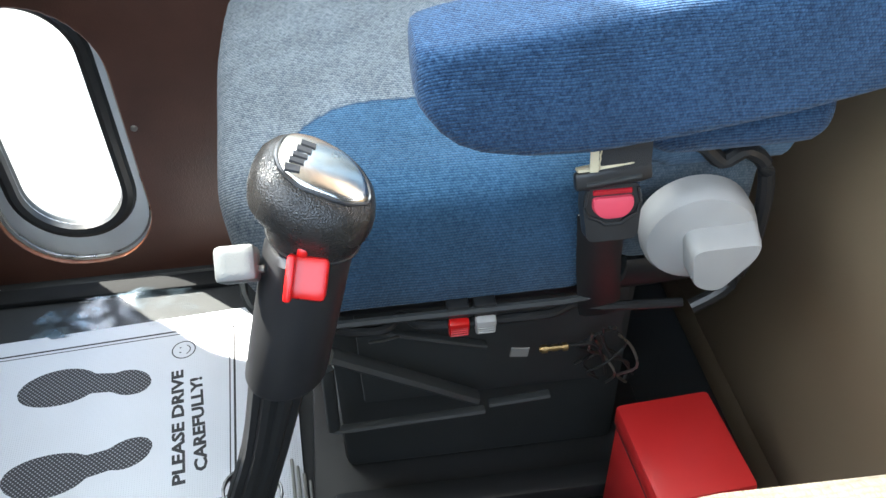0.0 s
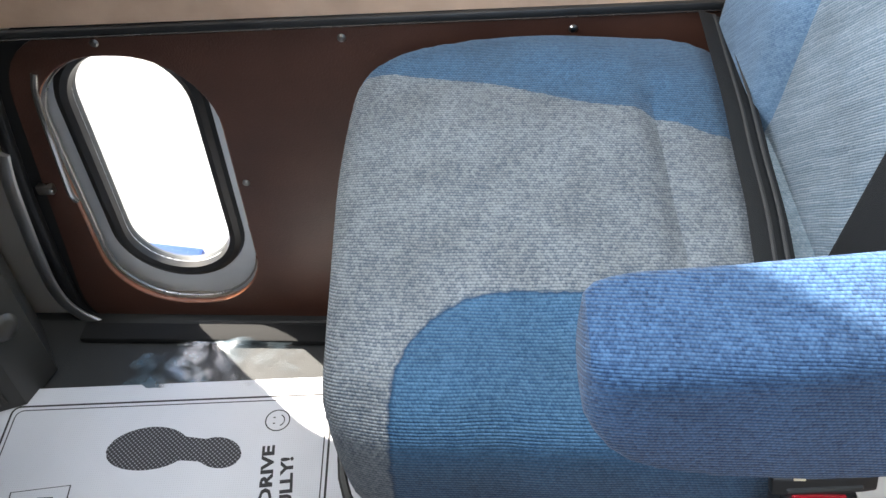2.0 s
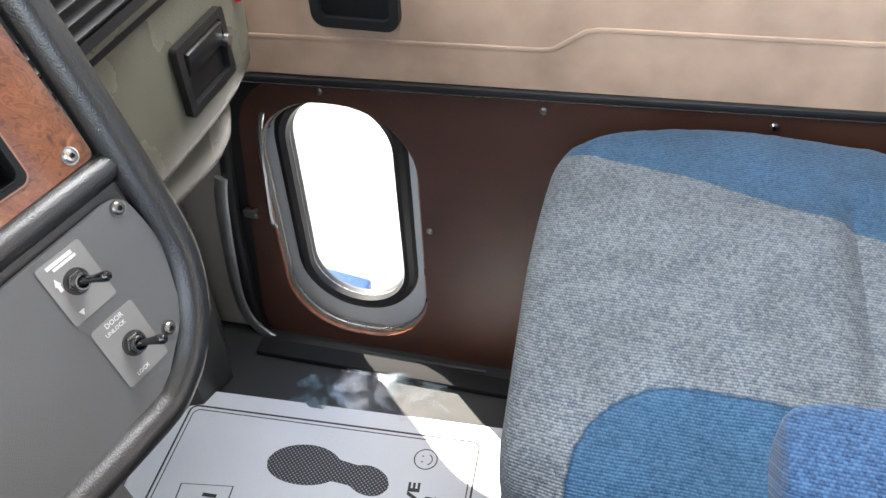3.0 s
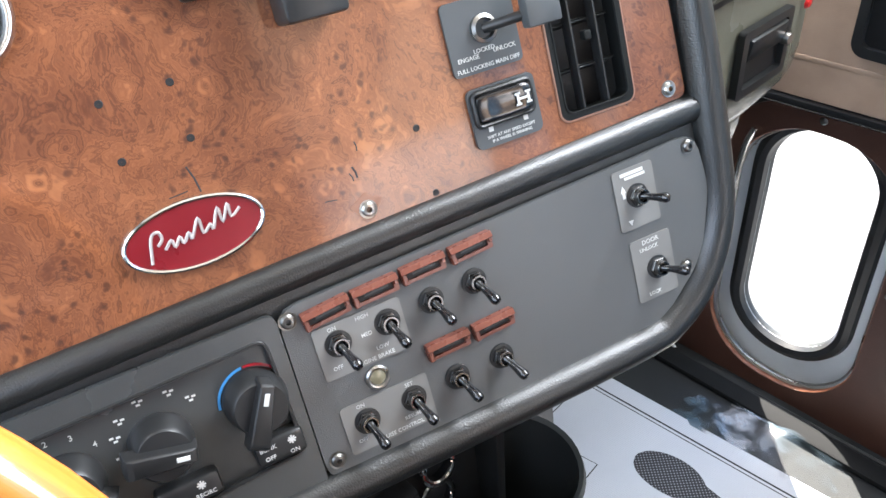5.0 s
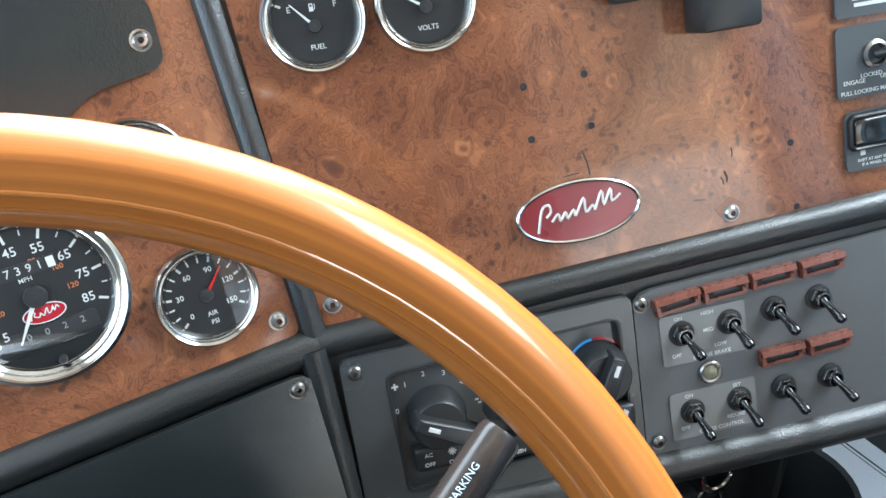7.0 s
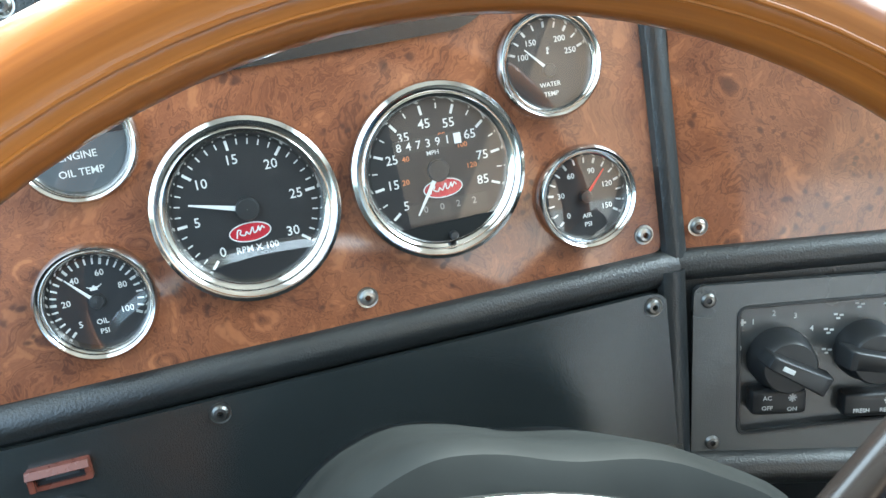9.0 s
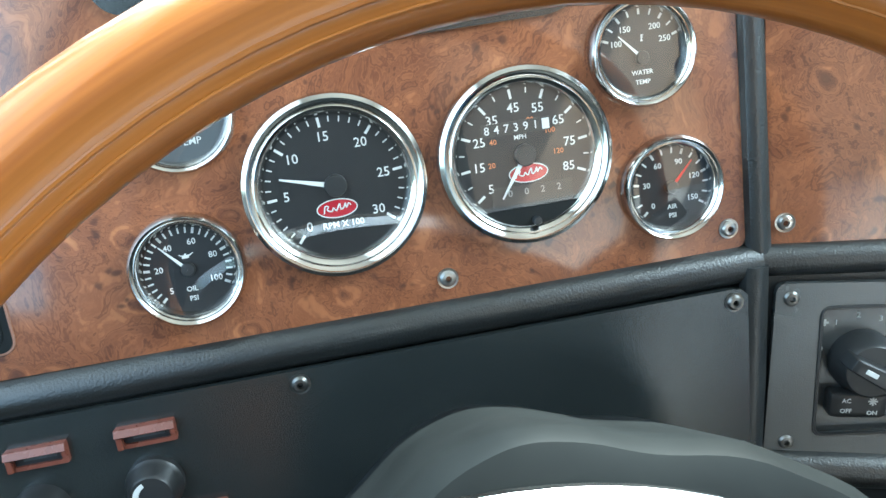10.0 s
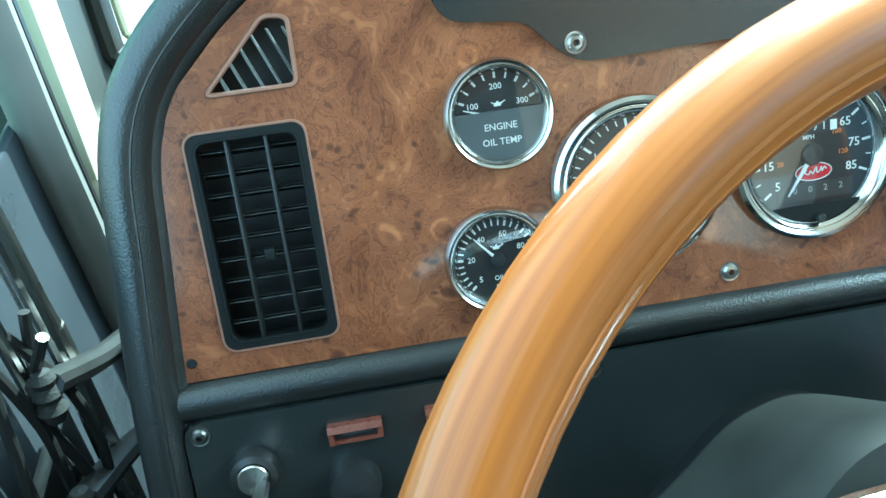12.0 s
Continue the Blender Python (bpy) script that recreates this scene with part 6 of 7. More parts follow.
# ---- red box ----
RB = basis((0.815, 0.335, 0.0), (-0.998, -0.06, 0), (0, 0, 1))
redbox = thing("storage_box", RB, "red painted metal box on the cab floor behind the gear lever", "box")
part("body", bm_box(0.122, 0.104, 0.195, at(0, 0, 0.0975), 0.006), REDBOX, redbox)
part("lid", bm_box(0.127, 0.109, 0.030, at(0, 0, 0.211), 0.006), REDBOX, redbox, "shallow red lid")
part("lid_seam", bm_box(0.1235, 0.1055, 0.0025, at(0, 0, 0.1955)), MATTE, redbox)

# ---- gear lever ----
GL = at(0.70, 0.86, 0)
lever = thing("gear_lever", GL, "black gear lever with silver-capped knob and red selector switch", "gear lever")
inw("sleeve", bm_rings([[tuple(c + Vector((math.cos(a) * r * 0.97, math.sin(a) * r, 0))) for a in [2 * math.pi * i / 32 for i in range(32)]] for c, r in ((Vector((0.6505, 0.672, 0.692)), 0.0210), (Vector((0.650, 0.673, 0.689)), 0.0236), (Vector((0.646, 0.684, 0.650)), 0.0236), (Vector((0.643, 0.697, 0.603)), 0.0234), (Vector((0.6428, 0.698, 0.600)), 0.0222), (Vector((0.6428, 0.698, 0.600)), 0.0130))]), SLEEVE, lever, "smooth black rubber sleeve")
for k in range(9):
    a = 2 * math.pi * k / 9
    off = Vector((math.cos(a) * 0.0125, math.sin(a) * 0.0125, 0))
    inw("air_line", bm_sweep(smooth_path([Vector(p) + off * s for p, s in (((0.645, 0.701, 0.60), 1.0), ((0.655, 0.722, 0.52), 0.85), ((0.668, 0.752, 0.42), 1.0), ((0.685, 0.80, 0.22), 1.1), ((0.70, 0.86, 0.0), 1.2))], 4), 0.0052, 0.0052, 8), BLACK, lever)
inw("cable_tie", bm_sweep([Vector((0.681, 0.738, 0.452)) * 0 + Vector((0.6635, 0.742, 0.455)) + Vector((math.cos(2 * math.pi * i / 24) * 0.0195, math.sin(2 * math.pi * i / 24) * 0.0195, math.sin(2 * math.pi * i / 24) * 0.006)) for i in range(24)], 0.0012, 0.0026, 6, closed=True, up=(0, 0, 1)), BLACK, lever, "black cable tie")
# Head of the lever: local z along the shaft, x to the rear, y away from the driver.
KB = basis((0.6505, 0.671, 0.694), (-0.10, -0.96, -0.26), (0.06, -0.27, 0.96))
sections = tuple((h * 0.84, xl, xr, yh) for h, xl, xr, yh in ((0.0, -0.0228, 0.0242, 0.0236), (0.004, -0.0232, 0.0250, 0.0242), (0.009, -0.0236, 0.0265, 0.0252), (0.0125, -0.0262, 0.0278, 0.0262), (0.0150, -0.0318, 0.0284, 0.0272), (0.0190, -0.0345, 0.0289, 0.0278), (0.026, -0.0352, 0.0290, 0.0280), (0.033, -0.0342, 0.0284, 0.0272), (0.039, -0.0318, 0.0268, 0.0254), (0.044, -0.0275, 0.0235, 0.0220), (0.0475, -0.0205, 0.0180, 0.0165), (0.0495, -0.0110, 0.0100, 0.0090), (0.0500, -0.0020, 0.0020, 0.0020)))


def head_point(h, xl, xr, yh, a):
    c, q = math.cos(a), math.sin(a)
    x = (xl + xr) / 2 + (xr - xl) / 2 * math.copysign(abs(c) ** 0.86, c)
    y = yh * math.copysign(abs(q) ** 0.86, q)
    k = (h / 0.042) ** 1.5
    return Vector((x, y, h - 0.30 * x * k + 0.14 * y * k))


head = bm_rings([[tuple(head_point(h, xl, xr, yh, 2 * math.pi * i / 48)) for i in range(48)] for h, xl, xr, yh in sections])
tree = BVHTree.FromBMesh(head)


def on_head(x, y, lift):
    hit = tree.ray_cast(Vector((x, y, 0.2)), Vector((0, 0, -1)))[0]
    return KB @ Vector((x, y, hit.z + lift))


head.transform(KB)
kn = inw("knob", head, LEATHER, lever, "pebbled black leather knob")
cap_line = round_poly([(-0.0235, -0.004), (-0.0200, 0.0125), (-0.007, 0.0180), (0.010, 0.0150), (0.0215, 0.0045), (0.0245, -0.0085), (0.013, -0.0185), (-0.010, -0.0200), (-0.0205, -0.0135)], 0.006, 4)
cap_c = Vector((0.0, -0.002, 0))
capbm = bm_rings([[tuple(on_head(cap_c.x + (x - cap_c.x) * k, cap_c.y + (y - cap_c.y) * k, z)) for x, y in cap_line] for k, z in ((1.0, -0.002), (1.0, 0.0008), (0.965, 0.0018), (0.88, 0.0022), (0.7, 0.0024), (0.45, 0.0026), (0.2, 0.0027))])
cap = inw("cap", capbm, SATIN, lever, "satin silver oval cap")
inw("cap_rim", bm_sweep([on_head(cap_c.x + (x - cap_c.x) * 1.03, cap_c.y + (y - cap_c.y) * 1.03, 0.0006) for x, y in cap_line], 0.0009, 0.0009, 6, closed=True), SLEEVE, lever)
for yy, hw in ((-0.0140, 0.0017), (-0.0096, 0.0013), (-0.0056, 0.0013), (-0.0008, 0.0018), (0.0044, 0.0018)):
    xm = -0.0105 + 0.0030 * yy / 0.01
    inw("mark", bm_rings([[tuple(on_head(x, y, z)) for x, y in ((xm - 0.0036, yy - hw), (xm + 0.0036, yy - hw), (xm + 0.0036, yy + hw), (xm - 0.0036, yy + hw))] for z in (0.0020, 0.0034)]), INK, lever, "worn dark mark", smooth=False)
SW = basis((0.6245, 0.6745, 0.6890), (0.02, -0.97, -0.24), (-0.86, 0.05, 0.42))
inw("selector_switch", bm_soft(0.0190, 0.0215, 0.012, 0.0025, 6, 0, SW @ at(0.001, -0.001, 0) @ pose(0, 0, 0, -10, 0, 0)), RED, lever, "bright red selector switch")
inw("selector_ridge", bm_box(0.0040, 0.0235, 0.008, SW @ at(-0.0075, -0.0005, 0.0065) @ pose(0, 0, 0, -10, 0, 0), 0.0016), RED, lever, "raised ridge")
inw("selector_tip", bm_box(0.0055, 0.0065, 0.006, SW @ at(-0.0030, 0.0125, 0.0015), 0.0018), RED, lever)
inw("range_switch", bm_soft(0.0205, 0.0185, 0.022, 0.0028, 6, 0, basis((0.642, 0.7095, 0.685), (0.1, -0.99, -0.1), (-0.7, 0.0, 0.7))), PLATE2, lever, "grey range switch")
inw("switch_stem", bm_sweep([(0.640, 0.712, 0.683), (0.638, 0.696, 0.684)], 0.002, 0.002, 8), STEEL, lever)
inw("collar", bm_sweep([KB @ Vector((0.0008 + 0.0239 * math.cos(2 * math.pi * i / 40), 0.0240 * math.sin(2 * math.pi * i / 40), -0.001)) for i in range(40)], 0.0008, 0.0012, 6, closed=True), BLACK, lever)

# ---- floor mat ----
MT = at(1.117, 1.08, 0.0, 4.0)
fmat = thing("floor_mat", MT, "pale paper floor mat printed with black shoe soles and words", "floor mat")
mi = MT.inverted()


def ml(x, y, z=0.0046):
    return mi @ Vector((x, y, z))


part("sheet", bm_plate(rrect(-0.195, -0.305, 0.190, 0.305, 0.012), 0.0005, 0.0040), PAPER, fmat)
for d, wd in ((0.0, 0.0016), (0.007, 0.0009)):
    out = rrect(-0.172 + d, -0.215 + d, 0.158 - d, 0.262 - d, 0.012)
    part("border_line", bm_sweep([(x, y, 0.0042) for x, y in out], wd, 0.0003, 6, closed=True, up=(0, 0, 1)), INK, fmat)


def sole(toe, heel, side):
    a, b = mi @ Vector((*heel, 0)), mi @ Vector((*toe, 0))
    ln = (b - a).length
    m = basis((a.x, a.y, 0.0041), (b - a), (0, 0, 1))
    left, right = [], []
    for i in range(41):
        t = i / 40
        half = 0.0255 * math.sqrt(max(0.0, 1 - ((t - 0.17) / 0.172) ** 2)) if t < 0.34 else 0.0
        fore = 0.037 * math.sqrt(max(0.0, 1 - ((t - 0.70) / 0.302) ** 2)) if t > 0.40 else 0.0
        waist = 0.019 + 0.006 * max(0, (t - 0.3)) if 0.16 < t < 0.62 else 0.0
        h = max(half, fore, waist, 0.0005)
        bend = side * 0.008 * math.sin(math.pi * min(1, max(0, t)))
        left.append((t * ln, h * 1.0 + bend))
        right.append((t * ln, -h * 0.92 + bend))
    return bm_plate(left + right[::-1][:], -0.0001, 0.0003, (), m)


part("shoe_print", sole((1.188, 1.188), (1.183, 0.993), -1), SOLE, fmat, "black dotted shoe sole print")
part("shoe_print", sole((1.030, 1.172), (1.067, 0.976), 1), SOLE, fmat, "black dotted shoe sole print")


def mat_text(body, a, b, size):
    p, q = mi @ Vector((*a, 0)), mi @ Vector((*b, 0))
    bm = bm_text(body, size, None, 0.00012, "CENTER", 0.0009)
    xs = [v.co.x for v in bm.verts]
    k = (q - p).length / (max(xs) - min(xs))
    c = (p + q) / 2
    bm.transform(basis((c.x, c.y, 0.0043), (q - p), (0, 0, 1)) @ Matrix.Diagonal((k, 1, 1, 1)))
    part("lettering", bm, INK, fmat)


mat_text("PLEASE DRIVE", (0.994, 0.9305), (1.199, 0.9550), 0.0235)
mat_text("CAREFULLY!", (1.013, 0.9025), (1.182, 0.9255), 0.0235)
c = ml(1.242, 0.951)
part("round_mark", bm_sweep([(c.x + 0.0175 * math.cos(2 * math.pi * i / 36), c.y + 0.0175 * math.sin(2 * math.pi * i / 36), 0.0042) for i in range(36)], 0.0009, 0.0003, 6, closed=True, up=(0, 0, 1)), INK, fmat)
part("round_mark", bm_sweep([(c.x + 0.010 * math.cos(radians(a)), c.y + 0.010 * math.sin(radians(a)), 0.0042) for a in range(205, 340, 9)], 0.0008, 0.0003, 6, up=(0, 0, 1)), INK, fmat)
part("round_mark", bm_bars([(c.x - 0.005, c.y + 0.005, 0.0018, 0.003), (c.x + 0.005, c.y + 0.005, 0.0018, 0.003)], 0.0042), INK, fmat)
fr = [mi @ Vector((x, y, 0.0042)) for x, y in ((1.118, 1.300), (1.131, 1.2205), (1.000, 1.206), (0.985, 1.28))]
part("panel_line", bm_sweep(fr, 0.0011, 0.0003, 6, closed=True, up=(0, 0, 1)), INK, fmat)
part("script_bars", bm_bars([(fr[1].x - 0.02 - 0.014 * k, fr[1].y + 0.03 + 0.006 * (k % 3), 0.006, 0.022 - 0.005 * (k % 2)) for k in range(6)], 0.0042), INK, fmat)

# ---- wrapper on the floor ----
rp = random.Random(11)
WP = at(1.345, 1.07, 0.0, 3)
packet = thing("plastic_wrapper", WP, "crumpled clear plastic wrapper on the floor beside the mat, sky reflections in its blue", "wrapper")
bm = bmesh.new()
nx, ny = 12, 28
grid = [[bm.verts.new((-0.045 + 0.09 * i / nx + rp.uniform(-0.002, 0.002), -0.125 + 0.25 * j / ny + rp.uniform(-0.002, 0.002) + (0.010 * math.sin(i * 1.3) if j in (0, ny) else 0), 0.002 + 0.007 * max(0.0, math.sin(i * 0.45 + j * 0.3)) * max(0.0, math.sin(j * 0.37 - i * 0.2)) + rp.uniform(0, 0.0016))) for j in range(ny + 1)] for i in range(nx + 1)]
for i in range(nx):
    for j in range(ny):
        if not (j > 20 and i > 8) and not (j < 4 and i < 3):
            bm.faces.new((grid[i][j], grid[i + 1][j], grid[i + 1][j + 1], grid[i][j + 1]))
part("film", bm, FILM, packet)
for r in range(3):
    for k in range(5):
        part("print_bar", bm_box(0.0035, 0.020 - 0.004 * ((k + r) % 3), 0.0006, at(0.044 + 0.012 * r, -0.075 + 0.034 * k + 0.006 * r, -0.0052)), PLATE2, packet)

# ---- passenger side of the dashboard ----
PD = at(1.08, 1.2, 0.72)
pdash = thing("passenger_dash", PD, "dark grey-green moulded passenger dash with a black glovebox latch", "dashboard")


def section(x, prof):
    return [(x, y, z) for y, z in prof]


prof = [(1.60, 0.95), (1.20, 0.955), (1.115, 0.945), (1.09, 0.92), (1.083, 0.80), (1.080, 0.74), (1.080, 0.70), (1.084, 0.675), (1.096, 0.657), (1.115, 0.648), (1.16, 0.646), (1.60, 0.64)]
rings = []
for x, k in ((0.90, 0), (0.96, 0), (1.05, 0), (1.15, 0), (1.20, 0.004), (1.235, 0.012), (1.262, 0.026), (1.278, 0.050), (1.284, 0.085), (1.284, 0.12)):
    rings.append(section(x, [(min(1.6, y + k), z) for y, z in prof]))
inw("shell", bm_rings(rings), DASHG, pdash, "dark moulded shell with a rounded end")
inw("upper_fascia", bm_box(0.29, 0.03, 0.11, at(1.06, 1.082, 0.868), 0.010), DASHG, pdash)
inw("seam", bm_box(0.29, 0.006, 0.006, at(1.06, 1.080, 0.808)), DARK, pdash)
MB = basis((1.124, 1.079, 0.737), (1, 0, 0), (0, -1, 0))
inw("latch_bezel", bm_plate(rrect(-0.042, -0.033, 0.042, 0.032, 0.004), 0.0, 0.007, (rrect(-0.033, -0.025, 0.034, 0.024, 0.003),), MB), BLACK, pdash, "black glovebox latch bezel")
inw("latch_paddle", bm_box(0.062, 0.022, 0.012, MB @ at(0.001, 0.012, 0.002) @ pose(0, 0, 0, 10), 0.002), BLACK, pdash, "black latch paddle")
inw("latch_pocket", bm_box(0.066, 0.048, 0.002, MB @ at(0, 0, 0.0005)), DARK, pdash)
inw("key_cylinder", bm_lathe([(0.0001, 0.008), (0.005, 0.008), (0.006, 0.004), (0.006, 0)], 16, MB @ at(0.036, 0.002, 0.003)), STEEL, pdash)
inw("vent_frame", bm_plate(rrect(-0.09, -0.022, 0.060, 0.050, 0.004), 0.0, 0.006, (rrect(-0.082, -0.014, 0.052, 0.045, 0.003),), basis((1.0, 1.066, 0.850), (1, 0, 0), (0, -1, 0))), BLACK, pdash, "black vent frame")
# Black sheet on the fascia in place of the shade inside the vent.
inw("vent_shade", bm_box(0.15, 0.002, 0.07, at(0.985, 1.064, 0.864)), DARK, pdash)
for k in range(5):
    inw("vent_slat", bm_box(0.135, 0.006, 0.0016, at(0.985, 1.061, 0.842 + 0.011 * k) @ pose(0, 0, 0, 25)), BLACK, pdash)
inw("red_lamp", bm_lathe([(0.0001, 0.004), (0.004, 0.003), (0.006, 0)], 14, basis((1.216, 1.084, 0.752), (1, 0, 0), (0, -1, 0))), RED, pdash, "small red lamp")
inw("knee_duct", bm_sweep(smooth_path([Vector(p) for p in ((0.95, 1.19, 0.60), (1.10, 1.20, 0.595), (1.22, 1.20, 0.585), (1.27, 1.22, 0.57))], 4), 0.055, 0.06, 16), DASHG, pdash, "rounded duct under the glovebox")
# Side kick panel and firewall lining at the passenger's feet.
kick = thing("kick_panel", at(1.33, 1.45, 0), "black moulded kick panel with a round boss beside the footwell", "panel")
inw("shell", bm_rings([[(x, y, z) for x, y in ((1.215, 1.60), (1.228, 1.42), (1.262, 1.335), (1.33, 1.315), (1.42, 1.375), (1.44, 1.60))] for z in (0.0, 0.1, 0.3, 0.45, 0.64)]), KICK, kick)
inw("boss", bm_lathe([(0.0001, 0.010), (0.012, 0.010), (0.018, 0.006), (0.022, 0)], 24, basis((1.290, 1.322, 0.150), (0.9, -0.42, 0), (-0.42, -0.9, 0))), KICK, kick, "round moulded boss")
inw("ridge", bm_sweep([(1.252, 1.36, 0.02), (1.247, 1.365, 0.60)], 0.006, 0.006, 8), KICK, kick)
tagged(part("toe_board", bm_box(1.62, 0.02, 0.66, pose(0.62, 1.60, 0.30, -12)), CARPET_D), "dark carpeted firewall toe board", "wall", kind="structure")

# ---- under the centre dash ----
und = thing("socket_panel", at(0.70, 1.09, 0.45), "black bracket below the dash with two chrome-ringed power sockets", "socket panel")
inw("plate", bm_box(0.135, 0.012, 0.17, at(0.683, 1.084, 0.50) @ pose(0, 0, 0, -4), 0.003), BLACK, und)
inw("edge_flange", bm_box(0.010, 0.045, 0.17, at(0.752, 1.075, 0.485), 0.003), BLACK, und, "folded bracket edge")
inw("cover", bm_soft(0.10, 0.03, 0.09, 0.008, 5, 0, at(0.625, 1.075, 0.505)), BLACK, und, "black moulded cover")
for x, z in ((0.702, 0.541), (0.698, 0.504)):
    MS = basis((x, 1.076, z), (1, 0, 0), (0, -1, 0.25))
    inw("socket_ring", bm_sweep([MS @ Vector((0.0155 * math.cos(2 * math.pi * i / 32), 0.0155 * math.sin(2 * math.pi * i / 32), 0.003)) for i in range(32)], 0.0022, 0.003, 8, closed=True), CHROME, und, "chrome socket ring")
    inw("socket", bm_lathe([(0.0145, 0.003), (0.0135, -0.03), (0.0001, -0.03)], 24, MS), DARK, und)
cup = thing("cup_holder", at(0.795, 1.04, 0.36), "deep black plastic cup bin below the dash", "cup holder")
inw("bin", bm_lathe([(0.0001, 0.0), (0.060, 0.0), (0.072, 0.10), (0.080, 0.125), (0.085, 0.128), (0.088, 0.12), (0.082, 0.10), (0.07, -0.02), (0.0001, -0.02)], 40, at(0.762, 1.055, 0.37) @ Matrix.Diagonal((0.74, 0.74, 1, 1))), MATTE, cup)
inw("bracket", bm_sweep([(0.76, 1.08, 0.56), (0.77, 1.11, 0.47)], 0.04, 0.006, 8, up=(0, 1, 0)), BLACK, cup)
inw("rear_shield", bm_rings([[(0.762, 1.13, z), (0.805 + s, 1.085, z), (0.862 + s, 1.10, z), (0.87 + s, 1.14, z), (0.80, 1.16, z)] for z, s in ((0.40, 0.015), (0.50, 0.005), (0.62, -0.02))]), BLACK, cup, "black bin shield")
tagged(part("heater_box", bm_box(0.34, 0.36, 0.50, at(0.66, 1.38, 0.30), 0.02), MATTE), "black heater housing under the centre dash", "heater")

# ---- trailer brake lever ----
tb = thing("trailer_brake", at(0.40, 0.96, 0.80), "dark brown tube brake lever with faded pale lettering by the column", "lever")
p0, p1 = Vector((0.384, 0.945, 0.806)), Vector((0.452, 0.969, 0.842))
ML2 = basis(p0, (0, 0, 1), p1 - p0)
ln = (p1 - p0).length
inw("handle", bm_lathe([(0.0001, -0.06), (0.0085, -0.06), (0.0090, 0.0), (0.0095, ln - 0.003), (0.0085, ln), (0.0065, ln), (0.006, ln - 0.002), (0.0001, ln - 0.002)], 28, ML2), BAKE, tb, "dark brown tube")
txt = bm_text("NOT FOR PARKING", 0.0043, None, 0.0001, "RIGHT")
axis = (p1 - p0).normalized()
vd = Vector((-0.38, -0.5, 0.79))
vd = vd - axis * vd.dot(axis)
MTX = basis(p0 + (p1 - p0) * 0.80, p1 - p0, vd)
for v in txt.verts:
    a = v.co.y / 0.0094
    v.co = Vector((v.co.x, 0.0096 * math.sin(a), 0.0096 * math.cos(a) + v.co.z))
txt.transform(MTX)
inw("lettering", txt, mat("faded_lettering", (0.30, 0.36, 0.42), 0.5), tb)

# ---- driver side ----
da = thing("driver_armrest", at(0.49, 0.35, 0.55), "beige woven armrest pad of the driver seat", "armrest")
dv_rings = []
for y, k in ((0.528, 0.35), (0.522, 0.75), (0.508, 0.95), (0.48, 1.0), (0.30, 1.0), (0.10, 1.0)):
    dv_rings.append([(0.490 + 0.015 * (0.53 - y) * -1 + u * k, y, 0.575 + v * k) for u, v in refine(round_poly([(-0.05, -0.035), (0.05, -0.035), (0.05, 0.028), (-0.05, 0.028)], 0.022, 4), 2)])
inw("pad", bm_rings(dv_rings), TAN, da)
inw("bracket", bm_box(0.03, 0.05, 0.56, at(0.47, 0.17, 0.28), 0.006), BLACK, da, "black armrest bracket")
tun = thing("floor_tread", at(0.97, 0.735, 0), "ribbed grey rubber tread on the floor under the seat", "tread")
for k in range(12):
    x1 = 1.012 - 0.0125 * k
    inw("rib", bm_box(x1 - 0.80, 0.0042, 0.010, at((x1 + 0.80) / 2, 0.772 - 0.0078 * k, 0.005) @ pose(0, 0, 0, 0, 0, 5), 0.0014, 1), TREAD, tun)

# Driver door edge, seen past the end of the dashboard.
XW = -0.20
tagged(part("door_pillar", bm_box(0.03, 0.066, 1.1, at(XW + 0.004, 1.553, 1.235), 0.006), CREAM2), "cream painted windshield pillar", "pillar", kind="structure")
tagged(part("pillar_foot", bm_box(0.05, 0.16, 0.06, at(XW + 0.004, 1.60, 0.66), 0.015), CREAM2), "cream painted cowl below the pillar", "pillar", kind="structure")
vg = tagged(part("window_2", bm_box(0.005, 0.30, 1.0, at(XW - 0.02, 1.365, 1.21)), GREENGLASS), "green-tinted driver door glass", "window", kind="structure")
vg.visible_shadow = False
for y, x, r, m2, nm in ((1.475, XW + 0.012, 0.011, BLACK, "door_seal"), (1.452, XW + 0.018, 0.010, RUBBER, "door_seal"), (1.408, XW + 0.030, 0.013, PLATE, "door_channel")):
    tagged(part(nm, bm_sweep(smooth_path([Vector((x, y + 0.02, 0.45)), Vector((x, y + 0.014, 0.60)), Vector((x, y, 0.74)), Vector((x, y - 0.008, 0.9)), Vector((x, y - 0.01, 1.7))], 4), r, r * 1.3, 10), m2), "black rubber seal along the driver door" if m2 != PLATE else "grey metal channel along the driver door", "seal", kind="structure")
inner = tagged(part("driver_door_lining", bm_box(0.012, 0.50, 0.62, at(XW + 0.012, 1.17, 0.50), 0.004), SLATE), "blue-grey metal inner skin of the driver door", "door", kind="structure")
link = thing("pedal_linkage", at(-0.13, 1.2, 0.35), "steel rods and black levers of a linkage beside the dash end", "linkage")
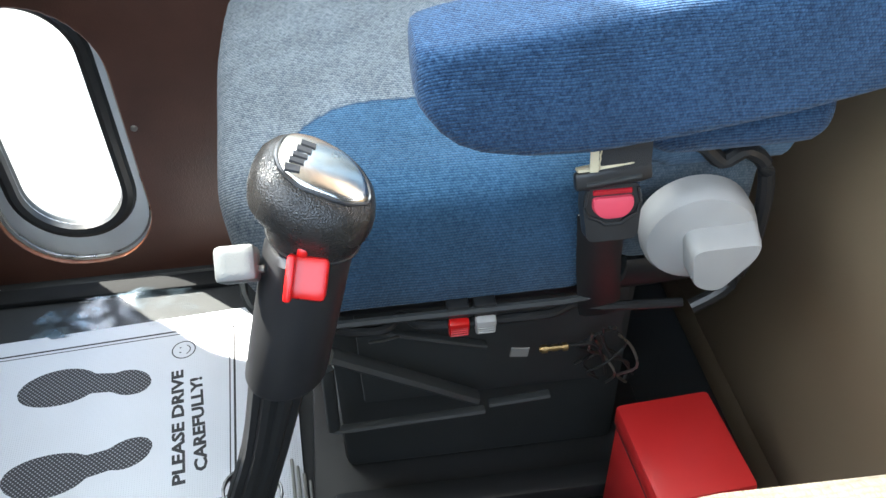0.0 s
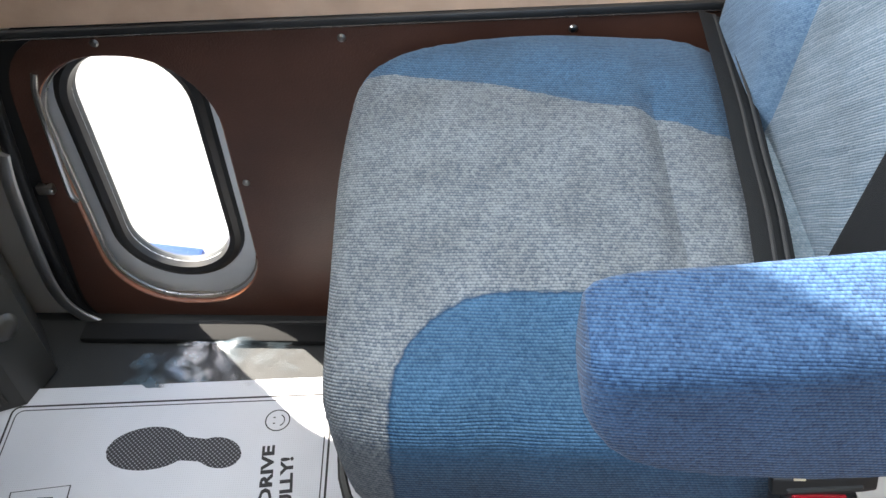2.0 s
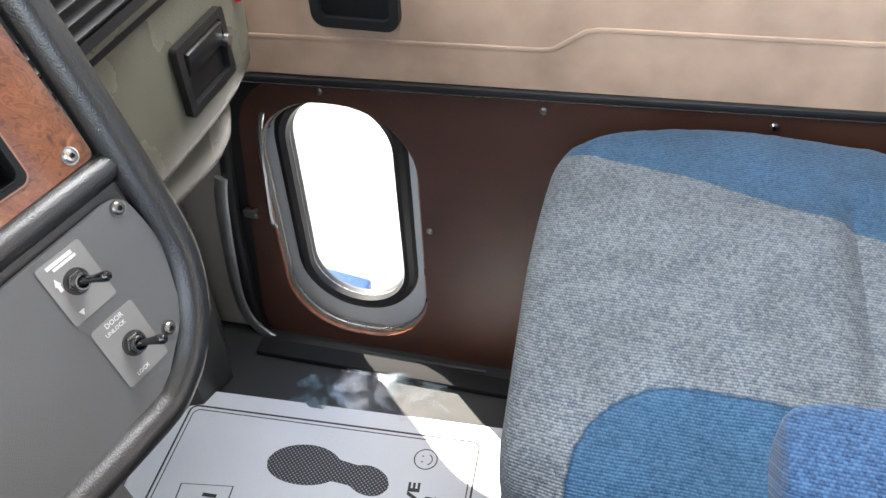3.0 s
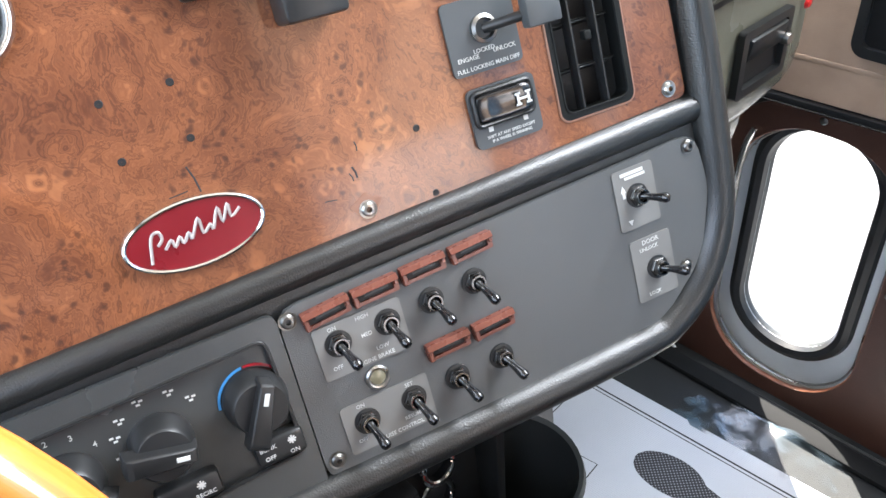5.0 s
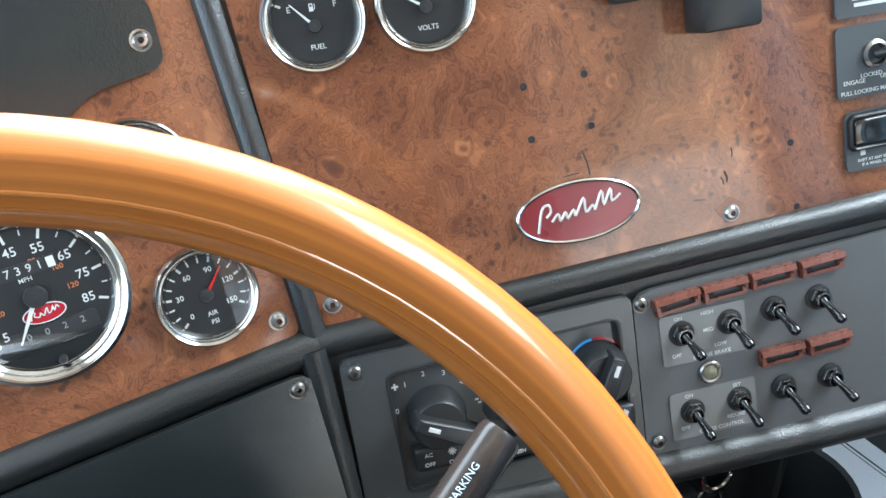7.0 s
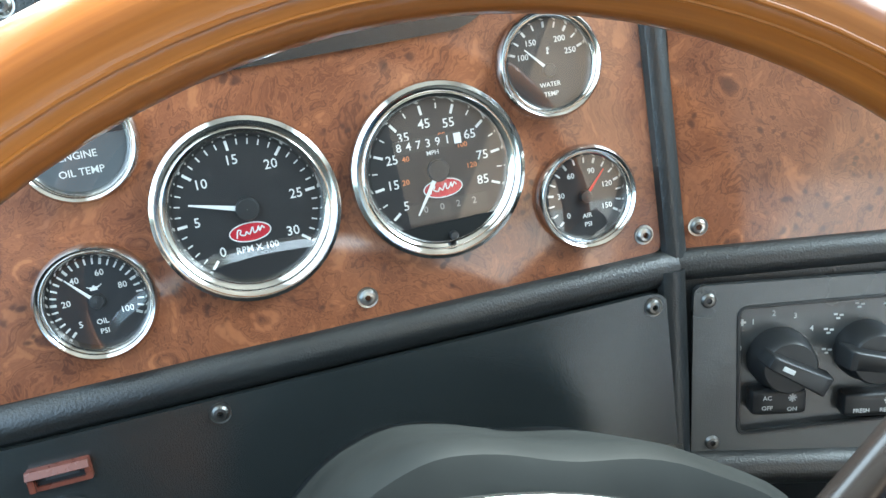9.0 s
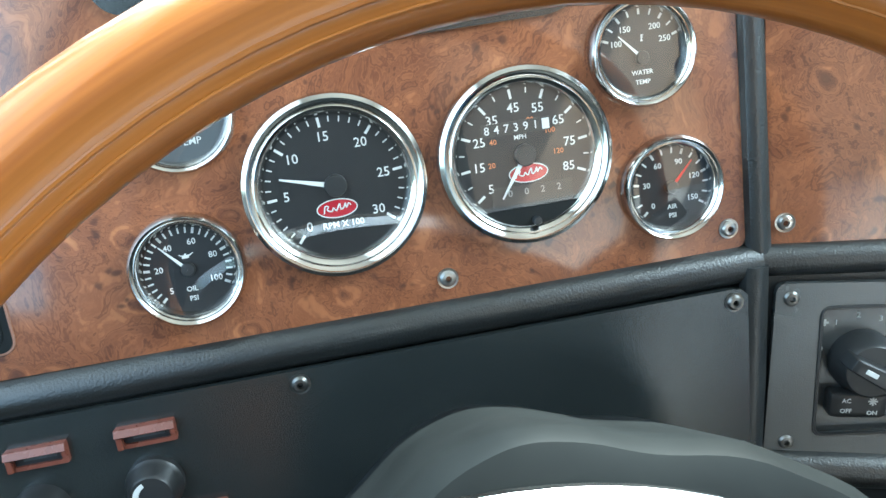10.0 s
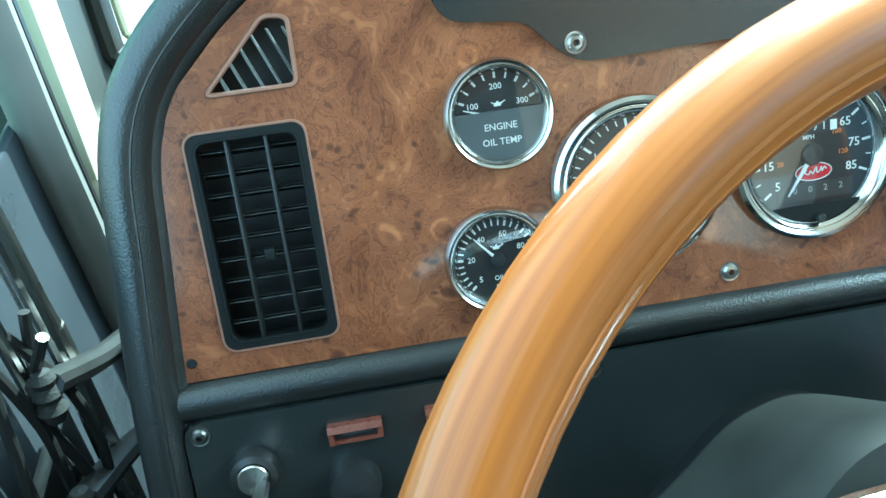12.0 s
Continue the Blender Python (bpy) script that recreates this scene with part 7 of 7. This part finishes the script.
for pts, r, m2 in ((((-0.14, 1.205, 1.02), (-0.14, 1.219, 0.78), (-0.14, 1.226, 0.726), (-0.14, 1.226, 0.35)), 0.0085, STEEL), (((-0.135, 1.195, 1.00), (-0.135, 1.21, 0.735), (-0.135, 1.207, 0.66), (-0.135, 1.20, 0.35)), 0.005, CHROME), (((-0.145, 1.170, 0.98), (-0.145, 1.181, 0.69), (-0.145, 1.18, 0.35)), 0.0045, CHROME), (((-0.15, 1.238, 0.95), (-0.15, 1.247, 0.55), (-0.15, 1.246, 0.35)), 0.006, STEEL)):
    inw("rod", bm_sweep(smooth_path([Vector(p) for p in pts], 4), r, r, 10), m2, link, "bright steel rod")
for a, b, cc in (((-0.128, 1.165, 0.765), (-0.128, 1.24, 0.712), (-0.128, 1.315, 0.668)), ((-0.126, 1.14, 0.692), (-0.126, 1.221, 0.642), (-0.126, 1.30, 0.585))):
    inw("lever", bm_sweep(smooth_path([Vector(a), Vector(b), Vector(cc)], 5), 0.011, 0.008, 10), BLACK, link, "black pressed lever")
    inw("lever_boot", bm_lathe([(0.0001, 0.010), (0.005, 0.009), (0.0075, 0.004), (0.006, 0.0), (0.0085, -0.006), (0.0065, -0.010), (0.009, -0.016), (0.005, -0.024)], 18, basis(a, (1, 0, 0), (0, 0.2, 1))), RUBBER, link, "black rubber boot")
rl = random.Random(8)
for k in range(6):
    y0 = 1.135 + 0.010 * k
    inw("cable", bm_sweep(smooth_path([Vector((-0.13 + rl.uniform(-0.02, 0.015), y0 + rl.uniform(-0.01, 0.01), z)) for z in (0.80, 0.74, 0.68, 0.60, 0.5, 0.35)], 4), 0.0035, 0.0035, 8), BLACK, link, "black cable")
inw("bracket", bm_box(0.012, 0.16, 0.25, at(-0.165, 1.16, 0.55), 0.004), MATTE, link)
inw("foot", bm_box(0.08, 0.20, 0.37, at(-0.14, 1.19, 0.185), 0.01), MATTE, link, "black linkage bracket down to the floor")
# Windshield edge and the hood beyond it.
seal_path = [Vector((x, 1.742, z)) for x, z in ((-0.192, 1.60), (-0.192, 1.10), (-0.192, 0.76), (-0.186, 0.718), (-0.165, 0.698), (-0.10, 0.708), (0.30, 0.838))]
tagged(part("windshield_gasket", bm_sweep(smooth_path(seal_path, 5), 0.016, 0.014, 10), BLACK), "black rubber windshield gasket", "gasket", kind="structure")
tagged(part("windshield_trim", bm_sweep(smooth_path([p + Vector((0.017, 0.016, 0.014)) for p in seal_path], 5), 0.006, 0.006, 8), CREAM2), "pale trim inside the windshield gasket", "trim", kind="structure")
hood = thing("hood", at(0.6, 2.6, -1.2), "pale blue painted truck hood beyond the windshield", "hood")
inw("hood_shell", bm_soft(1.1, 1.7, 0.75, 0.16, 10, 0.05, at(0.62, 2.75, 0.20)), HOODBLUE, hood)
inw("hood_base", bm_box(0.9, 1.5, 1.1, at(0.62, 2.75, -0.65), 0.02), MATTE, hood)
